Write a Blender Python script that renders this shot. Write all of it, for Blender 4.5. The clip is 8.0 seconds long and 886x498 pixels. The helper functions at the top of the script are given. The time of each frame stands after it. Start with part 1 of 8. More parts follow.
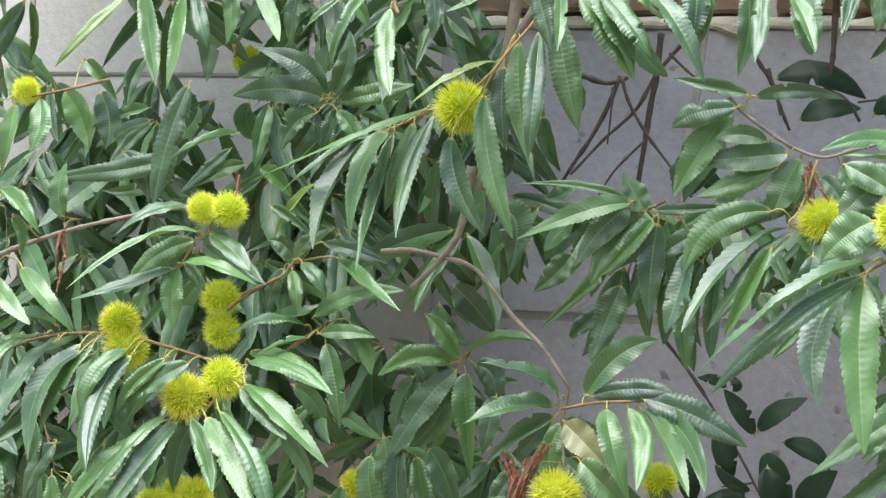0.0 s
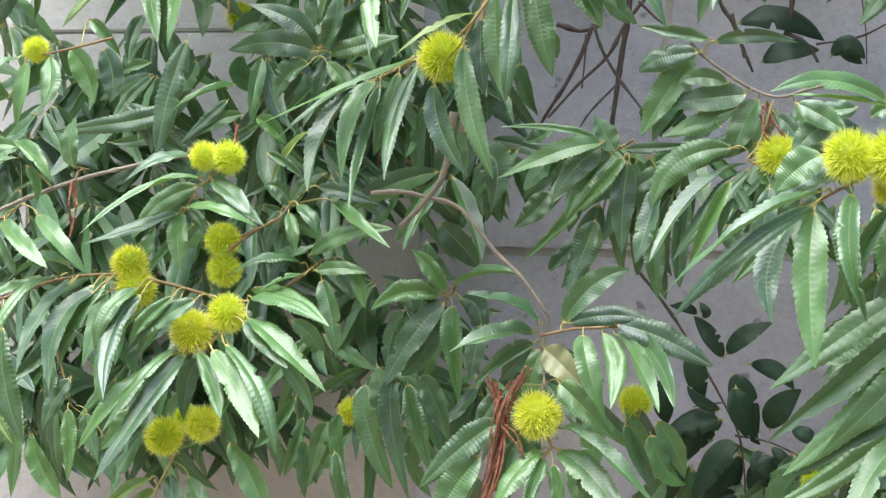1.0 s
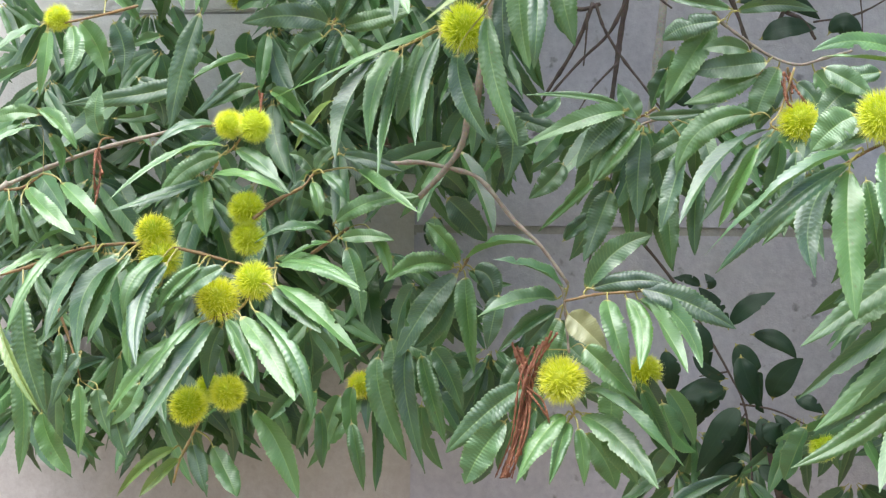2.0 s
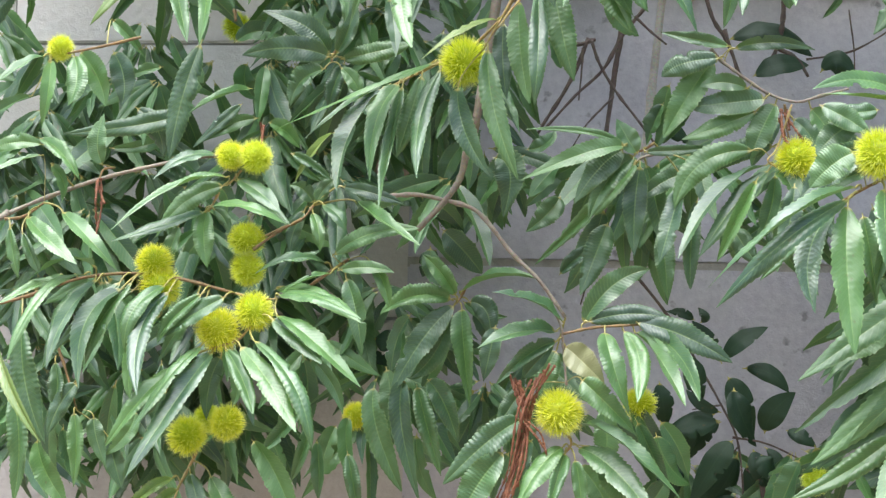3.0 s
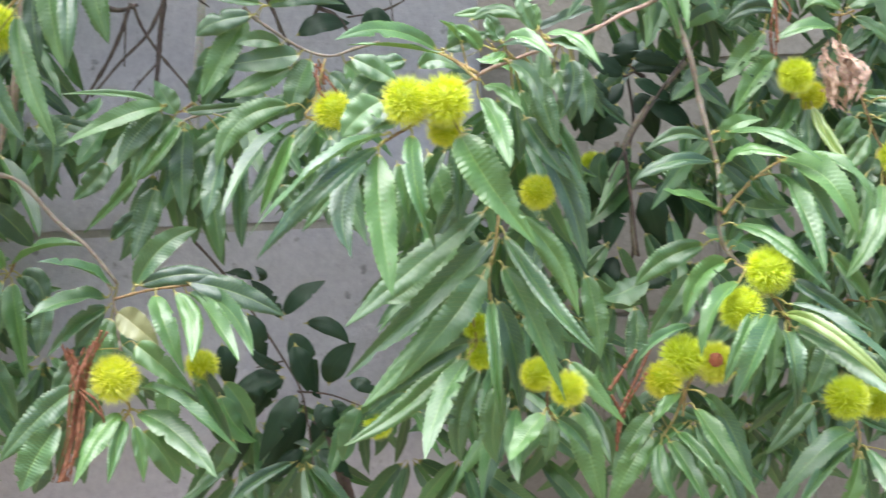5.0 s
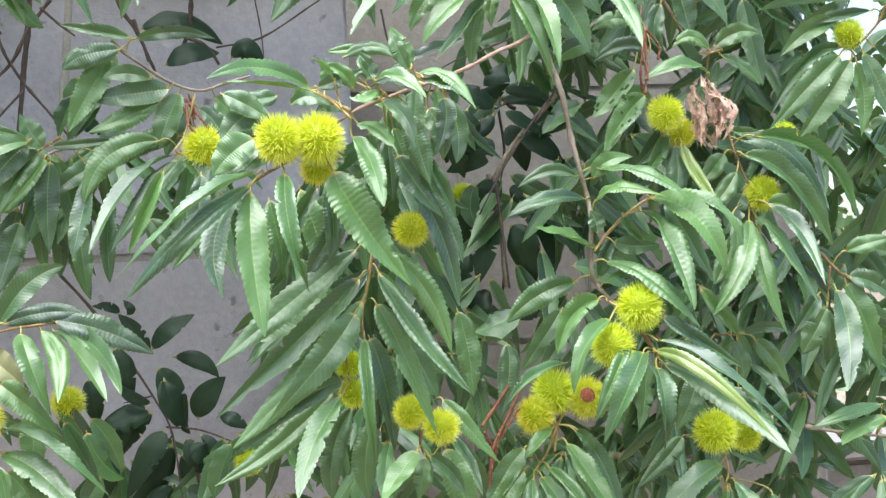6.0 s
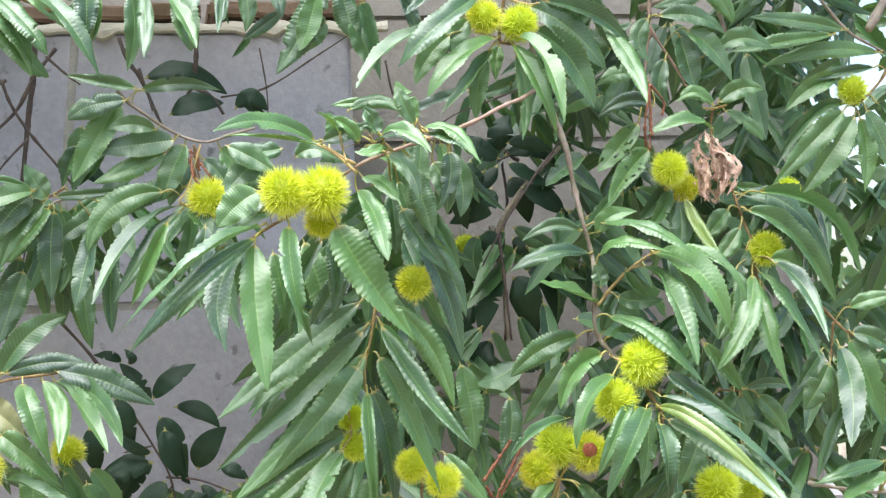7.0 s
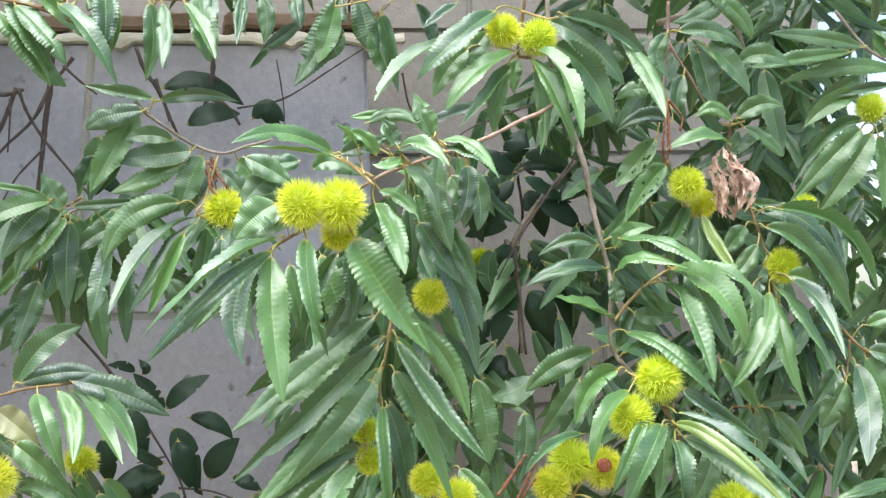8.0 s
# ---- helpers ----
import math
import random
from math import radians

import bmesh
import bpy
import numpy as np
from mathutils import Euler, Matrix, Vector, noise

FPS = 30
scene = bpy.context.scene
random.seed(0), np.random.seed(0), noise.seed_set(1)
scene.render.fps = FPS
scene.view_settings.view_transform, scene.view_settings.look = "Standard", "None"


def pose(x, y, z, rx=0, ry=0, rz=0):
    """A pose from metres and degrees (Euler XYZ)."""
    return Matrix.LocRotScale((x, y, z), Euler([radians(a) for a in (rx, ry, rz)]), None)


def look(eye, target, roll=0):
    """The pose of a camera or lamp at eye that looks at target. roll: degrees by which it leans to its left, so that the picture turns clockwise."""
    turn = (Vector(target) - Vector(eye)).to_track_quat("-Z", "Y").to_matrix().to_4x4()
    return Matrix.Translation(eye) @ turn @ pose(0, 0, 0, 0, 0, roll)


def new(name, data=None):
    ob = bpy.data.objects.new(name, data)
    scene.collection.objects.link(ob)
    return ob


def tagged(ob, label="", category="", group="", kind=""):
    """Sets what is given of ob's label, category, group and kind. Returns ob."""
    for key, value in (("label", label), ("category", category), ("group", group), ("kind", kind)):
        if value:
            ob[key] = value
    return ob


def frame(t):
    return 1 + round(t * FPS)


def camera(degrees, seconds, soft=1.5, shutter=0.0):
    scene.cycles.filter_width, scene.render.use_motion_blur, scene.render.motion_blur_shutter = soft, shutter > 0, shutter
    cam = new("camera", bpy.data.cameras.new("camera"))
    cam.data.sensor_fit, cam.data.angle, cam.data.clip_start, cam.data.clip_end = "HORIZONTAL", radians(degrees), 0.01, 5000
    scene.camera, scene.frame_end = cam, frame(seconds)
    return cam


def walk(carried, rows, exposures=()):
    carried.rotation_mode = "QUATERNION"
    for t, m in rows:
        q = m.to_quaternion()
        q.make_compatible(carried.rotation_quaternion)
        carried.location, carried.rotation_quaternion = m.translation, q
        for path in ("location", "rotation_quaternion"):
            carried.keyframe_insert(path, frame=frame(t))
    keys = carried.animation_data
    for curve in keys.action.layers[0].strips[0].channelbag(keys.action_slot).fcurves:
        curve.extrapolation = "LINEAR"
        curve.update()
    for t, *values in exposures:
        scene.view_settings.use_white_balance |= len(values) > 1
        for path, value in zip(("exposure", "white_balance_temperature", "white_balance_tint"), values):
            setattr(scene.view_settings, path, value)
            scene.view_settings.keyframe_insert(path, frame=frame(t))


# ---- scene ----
cam = camera(30.0, 8.0, soft=1.3, shutter=0.25)
PATH = [
    (0, (0.168, 0.451, 1.697), (-0.292, 2.396, 1.774), 2.5),
    (0.5, (0.167, 0.367, 1.705), (-0.259, 2.32, 1.763), 2.7),
    (1, (0.204, 0.325, 1.686), (-0.244, 2.274, 1.698), 1.3),
    (2.3, (0.028, 0.275, 1.615), (-0.266, 2.253, 1.674), 1.2),
    (2.5, (0.025, 0.274, 1.62), (-0.268, 2.251, 1.691), 1.4),
    (3, (0.031, 0.263, 1.622), (-0.254, 2.241, 1.701), 1.4),
    (3.5, (0.048, 0.257, 1.62), (-0.065, 2.252, 1.696), 0.8),
    (4, (0.052, 0.255, 1.614), (0.039, 2.253, 1.692), -0.1),
    (4.3, (0.06, 0.258, 1.605), (0.068, 2.256, 1.688), -0.9),
    (4.5, (0.062, 0.258, 1.603), (0.103, 2.256, 1.681), -1.6),
    (5, (0.1, 0.256, 1.595), (0.284, 2.247, 1.646), -2.7),
    (5.2, (0.117, 0.254, 1.598), (0.355, 2.239, 1.637), -2.9),
    (6.3, (0.089, 0.266, 1.634), (0.444, 2.232, 1.708), -2.8),
    (6.5, (0.09, 0.265, 1.636), (0.444, 2.232, 1.727), -2.7),
    (7, (0.089, 0.265, 1.64), (0.439, 2.232, 1.744), -2.4),
    (7.5, (0.076, 0.27, 1.644), (0.419, 2.237, 1.756), -2.1),
    (8, (0.081, 0.27, 1.644), (0.421, 2.237, 1.761), -1.8),
]
walk(cam, [(t, look(eye, target, roll)) for t, eye, target, roll in PATH],
     [(0, 1.42), (1, 1.53), (2.5, 1.54), (3.5, 1.58), (5, 1.72), (6.5, 1.68), (8, 1.69)])

# ---- world, sun ----
world = bpy.data.worlds.new("world")
scene.world = world
world.use_nodes = True
wn = world.node_tree.nodes
sky = wn.new("ShaderNodeTexSky")
sky.sky_type = "NISHITA"
sky.sun_disc = False
sky.sun_elevation = radians(58)
sky.sun_rotation = radians(200)
sky.air_density, sky.dust_density, sky.ozone_density = 1.0, 2.5, 1.0
wn["Background"].inputs["Strength"].default_value = 0.11
world.node_tree.links.new(sky.outputs[0], wn["Background"].inputs["Color"])
sun = new("sun", bpy.data.lights.new("sun", "SUN"))
sun.data.energy, sun.data.angle, sun.data.color = 3.5, radians(55), (0.925, 0.965, 1.0)
sun.matrix_world = look((-0.7, 0.7, 8.0), (0.0, 2.0, 1.7))


# ---- materials ----
def material(name):
    m = bpy.data.materials.new(name)
    m.use_nodes = True
    nt = m.node_tree
    return m, nt, nt.nodes["Principled BSDF"], nt.links.new


def node(nt, kind, **values):
    n = nt.nodes.new(kind)
    for key, v in values.items():
        n.inputs[key].default_value = v
    return n


def ramp(nt, link, fac, stops):
    r = nt.nodes.new("ShaderNodeValToRGB")
    while len(r.color_ramp.elements) < len(stops):
        r.color_ramp.elements.new(0.5)
    for e, (p, c) in zip(r.color_ramp.elements, stops):
        e.position, e.color = p, (*c, 1)
    link(fac, r.inputs[0])
    return r.outputs[0]


def mix(nt, link, fac, a, b, blend="MIX"):
    n = nt.nodes.new("ShaderNodeMix")
    n.data_type, n.blend_type = "RGBA", blend
    for sock, v in ((n.inputs[0], fac), (n.inputs[6], a), (n.inputs[7], b)):
        if hasattr(v, "links"):
            link(v, sock)
        else:
            sock.default_value = v if isinstance(v, float) else (*v, 1)
    return n.outputs[2]


def calc(nt, link, op, a, b=0.0, c=0.0):
    n = nt.nodes.new("ShaderNodeMath")
    n.operation = op
    for sock, v in zip(n.inputs, (a, b, c)):
        if hasattr(v, "links"):
            link(v, sock)
        else:
            sock.default_value = v
    return n.outputs[0]


def leaf_material(name, dark, light, rib, rough=0.45, thin=0.20, island=False, spots=0.5, gloss=1.0, ridges=0.16):
    m, nt, p, link = material(name)
    uv = nt.nodes.new("ShaderNodeUVMap")
    uv.uv_map = "UVMap"
    sep = nt.nodes.new("ShaderNodeSeparateXYZ")
    link(uv.outputs[0], sep.inputs[0])
    side = calc(nt, link, "ABSOLUTE", calc(nt, link, "MULTIPLY_ADD", sep.outputs[0], 2.0, -1.0))
    if island:
        rnd = nt.nodes.new("ShaderNodeNewGeometry").outputs["Random Per Island"]
    else:
        rnd = nt.nodes.new("ShaderNodeObjectInfo").outputs["Random"]
    green = mix(nt, link, rnd, dark, light)
    big = node(nt, "ShaderNodeTexNoise", Scale=22.0, Detail=3.0)
    link(nt.nodes.new("ShaderNodeNewGeometry").outputs["Position"], big.inputs["Vector"])
    green = mix(nt, link, ramp(nt, link, big.outputs[0], [(0.35, (0, 0, 0)), (0.7, (0.3, 0.3, 0.3))]), green, tuple(1.35 * c for c in light))
    # lateral veins run out from the rib at an angle
    v = calc(nt, link, "MULTIPLY_ADD", side, -0.10, sep.outputs[1])
    wave = calc(nt, link, "FRACT", calc(nt, link, "MULTIPLY", v, 23.0))
    vein = ramp(nt, link, calc(nt, link, "ABSOLUTE", calc(nt, link, "SUBTRACT", wave, 0.5)), [(0.0, (1, 1, 1)), (0.1, (0, 0, 0))])
    green = mix(nt, link, calc(nt, link, "MULTIPLY", vein, 0.25), green, rib)
    # small bites and brown specks
    spot = node(nt, "ShaderNodeTexNoise", Scale=140.0, Detail=1.0)
    link(nt.nodes.new("ShaderNodeNewGeometry").outputs["Position"], spot.inputs["Vector"])
    green = mix(nt, link, ramp(nt, link, spot.outputs[0], [(0.72, (0, 0, 0)), (0.78, (spots, spots, spots))]), green, (0.10, 0.07, 0.02))
    ribmask = ramp(nt, link, side, [(0.03, (1, 1, 1)), (0.075, (0, 0, 0))])
    stalk = ramp(nt, link, sep.outputs[1], [(0.06, (1, 1, 1)), (0.09, (0, 0, 0))])
    edge = ramp(nt, link, side, [(0.90, (0, 0, 0)), (1.0, (0.4, 0.4, 0.4))])
    green = mix(nt, link, edge, green, rib)
    colour = mix(nt, link, calc(nt, link, "MULTIPLY", ribmask, 0.38), green, rib)
    colour = mix(nt, link, stalk, colour, (0.44, 0.38, 0.10))
    link(colour, p.inputs["Base Color"])
    grain = node(nt, "ShaderNodeTexNoise", Scale=260.0, Detail=2.0)
    link(nt.nodes.new("ShaderNodeNewGeometry").outputs["Position"], grain.inputs["Vector"])
    link(ramp(nt, link, grain.outputs[0], [(0.3, (rough - 0.03,) * 3), (0.7, (rough + 0.06,) * 3)]), p.inputs["Roughness"])
    p.inputs["Specular IOR Level"].default_value = gloss
    # the waxy skin of the upper side
    p.inputs["Coat Weight"].default_value = 0.35 * gloss
    p.inputs["Coat Roughness"].default_value = 0.42
    ridge = calc(nt, link, "MULTIPLY", calc(nt, link, "SINE", calc(nt, link, "MULTIPLY", v, 23.0 * 2 * math.pi)), 1.0)
    bump = node(nt, "ShaderNodeBump", Strength=ridges, Distance=0.0004)
    link(calc(nt, link, "ADD", ridge, calc(nt, link, "MULTIPLY", grain.outputs[0], 0.5)), bump.inputs["Height"])
    link(bump.outputs[0], p.inputs["Normal"])
    tl = nt.nodes.new("ShaderNodeBsdfTranslucent")
    link(mix(nt, link, 0.5, colour, (0.25, 0.42, 0.09)), tl.inputs[0])
    ms = node(nt, "ShaderNodeMixShader", Fac=thin)
    link(p.outputs[0], ms.inputs[1])
    link(tl.outputs[0], ms.inputs[2])
    link(ms.outputs[0], nt.nodes["Material Output"].inputs[0])
    return m


LEAF = leaf_material("chestnut_leaf", (0.014, 0.058, 0.034), (0.092, 0.215, 0.050), (0.30, 0.44, 0.13))
# for yellow leaves, and for one blade whose edge light is put into colour
LEAF_YELLOW = leaf_material("yellow_and_edge_lit_leaf", (0.12, 0.215, 0.04), (0.18, 0.27, 0.05), (0.46, 0.45, 0.14))
LEAF_PALE = leaf_material("pale_old_leaf", (0.23, 0.245, 0.105), (0.27, 0.28, 0.125), (0.5, 0.48, 0.22), 0.55)
LEAF_MASS = leaf_material("chestnut_leaf_mass", (0.010, 0.050, 0.036), (0.080, 0.210, 0.052), (0.30, 0.44, 0.13), island=True)
LEAF_BROAD = leaf_material("broad_leaf", (0.008, 0.030, 0.014), (0.015, 0.046, 0.020), (0.03, 0.07, 0.03), 0.55, 0.08, gloss=0.4, ridges=0.03)
LEAF_FAR = leaf_material("far_leaf", (0.022, 0.065, 0.018), (0.055, 0.13, 0.025), (0.12, 0.2, 0.05), 0.5, 0.2, island=True)


def bark_material(name, a, b, scale=60.0, rough=0.75):
    m, nt, p, link = material(name)
    n = node(nt, "ShaderNodeTexNoise", Scale=scale, Detail=5.0, Roughness=0.65)
    n2 = node(nt, "ShaderNodeTexNoise", Scale=scale * 6, Detail=2.0)
    c = nt.nodes.new("ShaderNodeTexCoord")
    link(c.outputs["Object"], n.inputs["Vector"])
    link(c.outputs["Object"], n2.inputs["Vector"])
    base = ramp(nt, link, n.outputs[0], [(0.3, a), (0.7, b)])
    link(mix(nt, link, 0.35, base, n2.outputs["Color"], "OVERLAY"), p.inputs["Base Color"])
    p.inputs["Roughness"].default_value = rough
    bump = node(nt, "ShaderNodeBump", Strength=0.6, Distance=0.001)
    link(n2.outputs[0], bump.inputs["Height"])
    link(bump.outputs[0], p.inputs["Normal"])
    return m


TWIG = bark_material("twig_bark", (0.17, 0.105, 0.05), (0.31, 0.205, 0.09))
YOUNG = bark_material("young_twig_bark", (0.36, 0.26, 0.10), (0.52, 0.39, 0.17))
BRANCH = bark_material("branch_bark", (0.20, 0.16, 0.12), (0.36, 0.31, 0.24))
VINE_BARK = bark_material("dark_vine_bark", (0.065, 0.048, 0.042), (0.17, 0.125, 0.11))
RUSSET = bark_material("russet_bark", (0.27, 0.18, 0.135), (0.40, 0.28, 0.21))
PALE_BARK = bark_material("pale_stake", (0.42, 0.39, 0.36), (0.60, 0.56, 0.52))
CATKIN = bark_material("dry_catkin", (0.17, 0.065, 0.036), (0.32, 0.13, 0.068), 120)
RIBBON = bark_material("red_ribbon", (0.45, 0.03, 0.03), (0.62, 0.06, 0.05), 80, 0.6)
DRY = bark_material("withered_leaf", (0.33, 0.19, 0.12), (0.68, 0.50, 0.40), 110)


def bur_material(name, low, high, tip):
    m, nt, p, link = material(name)
    uv = nt.nodes.new("ShaderNodeUVMap")
    uv.uv_map = "UVMap"
    sep = nt.nodes.new("ShaderNodeSeparateXYZ")
    link(uv.outputs[0], sep.inputs[0])
    c = ramp(nt, link, sep.outputs[1], [(0.0, low), (0.55, high), (1.0, tip)])
    rnd = nt.nodes.new("ShaderNodeObjectInfo").outputs["Random"]
    warm = mix(nt, link, rnd, (0.80, 0.98, 0.8), (1.0, 0.99, 1.0))
    link(mix(nt, link, 1.0, c, warm, "MULTIPLY"), p.inputs["Base Color"])
    p.inputs["Roughness"].default_value = 0.5
    tl = nt.nodes.new("ShaderNodeBsdfTranslucent")
    link(c, tl.inputs[0])
    ms = node(nt, "ShaderNodeMixShader", Fac=0.55)
    link(p.outputs[0], ms.inputs[1])
    link(tl.outputs[0], ms.inputs[2])
    link(ms.outputs[0], nt.nodes["Material Output"].inputs[0])
    return m


SPINE = bur_material("bur_spines", (0.70, 0.75, 0.03), (1.0, 0.98, 0.13), (1.0, 0.99, 0.66))
HUSK = bur_material("bur_husk", (0.60, 0.66, 0.03), (0.60, 0.66, 0.03), (0.60, 0.66, 0.03))
HUSK_RED = bark_material("bur_red_patch", (0.22, 0.05, 0.03), (0.36, 0.12, 0.05), 200)


def wall_material(name, a, b, stain, speck, scale=3.0, grain=90.0):
    m, nt, p, link = material(name)
    pos = nt.nodes.new("ShaderNodeNewGeometry").outputs["Position"]
    n1 = node(nt, "ShaderNodeTexNoise", Scale=scale, Detail=6.0, Roughness=0.6)
    n2 = node(nt, "ShaderNodeTexNoise", Scale=grain, Detail=4.0, Roughness=0.7)
    n3 = node(nt, "ShaderNodeTexNoise", Scale=38.0, Detail=3.0)
    for n in (n1, n2, n3):
        link(pos, n.inputs["Vector"])
    c = ramp(nt, link, n1.outputs[0], [(0.3, a), (0.7, b)])
    c = mix(nt, link, ramp(nt, link, n3.outputs[0], [(0.66, (0, 0, 0)), (0.74, (speck,) * 3)]), c, stain)
    rnd = nt.nodes.new("ShaderNodeObjectInfo").outputs["Random"]
    c = mix(nt, link, rnd, c, mix(nt, link, 1.0, c, (0.92, 0.91, 0.90), "MULTIPLY"))
    c = mix(nt, link, 0.30, c, ramp(nt, link, n2.outputs[0], [(0.3, (0.3, 0.3, 0.3)), (0.7, (0.7, 0.7, 0.7))]), "OVERLAY")
    link(c, p.inputs["Base Color"])
    p.inputs["Roughness"].default_value = 0.9
    bump = node(nt, "ShaderNodeBump", Strength=0.5, Distance=0.003)
    link(n2.outputs[0], bump.inputs["Height"])
    link(bump.outputs[0], p.inputs["Normal"])
    return m


CONCRETE = wall_material("grey_concrete", (0.50, 0.495, 0.575), (0.65, 0.64, 0.73), (0.20, 0.19, 0.22), 0.75)
CREAM = wall_material("cream_block", (0.72, 0.69, 0.67), (0.80, 0.78, 0.76), (0.55, 0.51, 0.49), 0.2)
PLASTER = wall_material("grey_plaster", (0.54, 0.51, 0.50), (0.64, 0.61, 0.60), (0.40, 0.36, 0.35), 0.4)
TAN = wall_material("tan_block", (0.26, 0.24, 0.22), (0.33, 0.305, 0.285), (0.19, 0.17, 0.15), 0.4)
PALE_MORTAR = wall_material("pale_mortar", (0.52, 0.48, 0.40), (0.68, 0.64, 0.55), (0.30, 0.26, 0.21), 0.5)
MORTAR = wall_material("mortar", (0.36, 0.345, 0.33), (0.46, 0.44, 0.42), (0.26, 0.24, 0.23), 0.4)
BRICK = wall_material("red_brick", (0.25, 0.165, 0.125), (0.40, 0.29, 0.215), (0.22, 0.13, 0.1), 0.5, 9.0)
SOIL = wall_material("soil", (0.13, 0.10, 0.07), (0.20, 0.16, 0.11), (0.08, 0.06, 0.04), 0.6, 0.8, 20.0)


# ---- mesh helpers ----
def mesh_object(name, verts, faces, mat, parent=None, uvs=None, smooth=True, cols=0):
    me = bpy.data.meshes.new(name)
    me.from_pydata([tuple(v) for v in verts], [], faces)
    if uvs is not None:
        layer = me.uv_layers.new(name="UVMap")
        loops = np.empty(len(me.loops), dtype=np.int32)
        me.loops.foreach_get("vertex_index", loops)
        layer.data.foreach_set("uv", np.asarray(uvs, dtype=np.float32)[loops].ravel())
    me.materials.append(mat)
    if smooth:
        me.polygons.foreach_set("use_smooth", [True] * len(me.polygons))
    if cols:
        # the blade is creased along its rib
        ends = np.empty(2 * len(me.edges), dtype=np.int32)
        me.edges.foreach_get("vertices", ends)
        ends = ends.reshape(-1, 2)
        crease = (ends % cols == cols // 2).all(axis=1) & (np.abs(ends[:, 0] - ends[:, 1]) == cols)
        me.attributes.new("sharp_edge", "BOOLEAN", "EDGE").data.foreach_set("value", crease)
    ob = new(name, me)
    ob.parent = parent
    return ob


def bevel_box(name, lo, hi, mat, parent=None, bevel=0.003):
    bm = bmesh.new()
    bmesh.ops.create_cube(bm, size=1.0)
    size, mid = Vector(hi) - Vector(lo), (Vector(hi) + Vector(lo)) / 2
    bmesh.ops.scale(bm, vec=size, verts=bm.verts)
    if bevel:
        bmesh.ops.bevel(bm, geom=bm.edges[:], offset=bevel, segments=2, affect="EDGES")
    bmesh.ops.translate(bm, vec=mid, verts=bm.verts)
    me = bpy.data.meshes.new(name)
    bm.to_mesh(me)
    bm.free()
    me.materials.append(mat)
    ob = new(name, me)
    ob.parent = parent
    return ob


def smooth_line(points, steps=5):
    """Catmull-Rom points through the given ones."""
    p = [Vector(q) for q in points]
    p = [2 * p[0] - p[1]] + p + [2 * p[-1] - p[-2]]
    out = []
    for a, b, c, d in zip(p, p[1:], p[2:], p[3:]):
        for i in range(steps):
            t = i / steps
            out.append(0.5 * (2 * b + (c - a) * t + (2 * a - 5 * b + 4 * c - d) * t * t + (3 * b - a - 3 * c + d) * t ** 3))
    return out + [p[-2]]


def tube(name, points, r0, r1, mat, parent=None, sides=7, knots=0.12, steps=5):
    line = smooth_line(points, steps)
    n = len(line)
    rnd = random.Random(int(abs(points[0][0]) * 1e5) + n)
    verts, faces = [], []
    for i, q in enumerate(line):
        way = (line[min(i + 1, n - 1)] - line[max(i - 1, 0)]).normalized()
        a = way.orthogonal().normalized()
        if abs(way.y) < 0.9:
            a = (Vector((0, 1, 0)) - way * way.y).normalized()
        b = way.cross(a)
        r = (r0 + (r1 - r0) * i / (n - 1)) * (1 + rnd.uniform(-knots, knots) + (0.3 if rnd.random() < 0.15 else 0) * (knots > 0))
        for k in range(sides):
            f = 2 * math.pi * k / sides
            verts.append(q + (math.cos(f) * a + math.sin(f) * b) * r)
    for i in range(n - 1):
        for k in range(sides):
            faces.append((i * sides + k, i * sides + (k + 1) % sides, (i + 1) * sides + (k + 1) % sides, (i + 1) * sides + k))
    faces += [tuple(range(sides))[::-1], tuple((n - 1) * sides + k for k in range(sides))]
    return mesh_object(name, verts, faces, mat, parent)


def leaf_axes(base, tip, roll, up):
    y = Vector(tip) - Vector(base)
    length = y.length
    y.normalize()
    z = Vector((0, -1, up))
    z = (z - y * z.dot(y)).normalized()
    x = y.cross(z)
    c, s = math.cos(radians(roll)), math.sin(radians(roll))
    return length, c * x - s * z, y, c * z + s * x


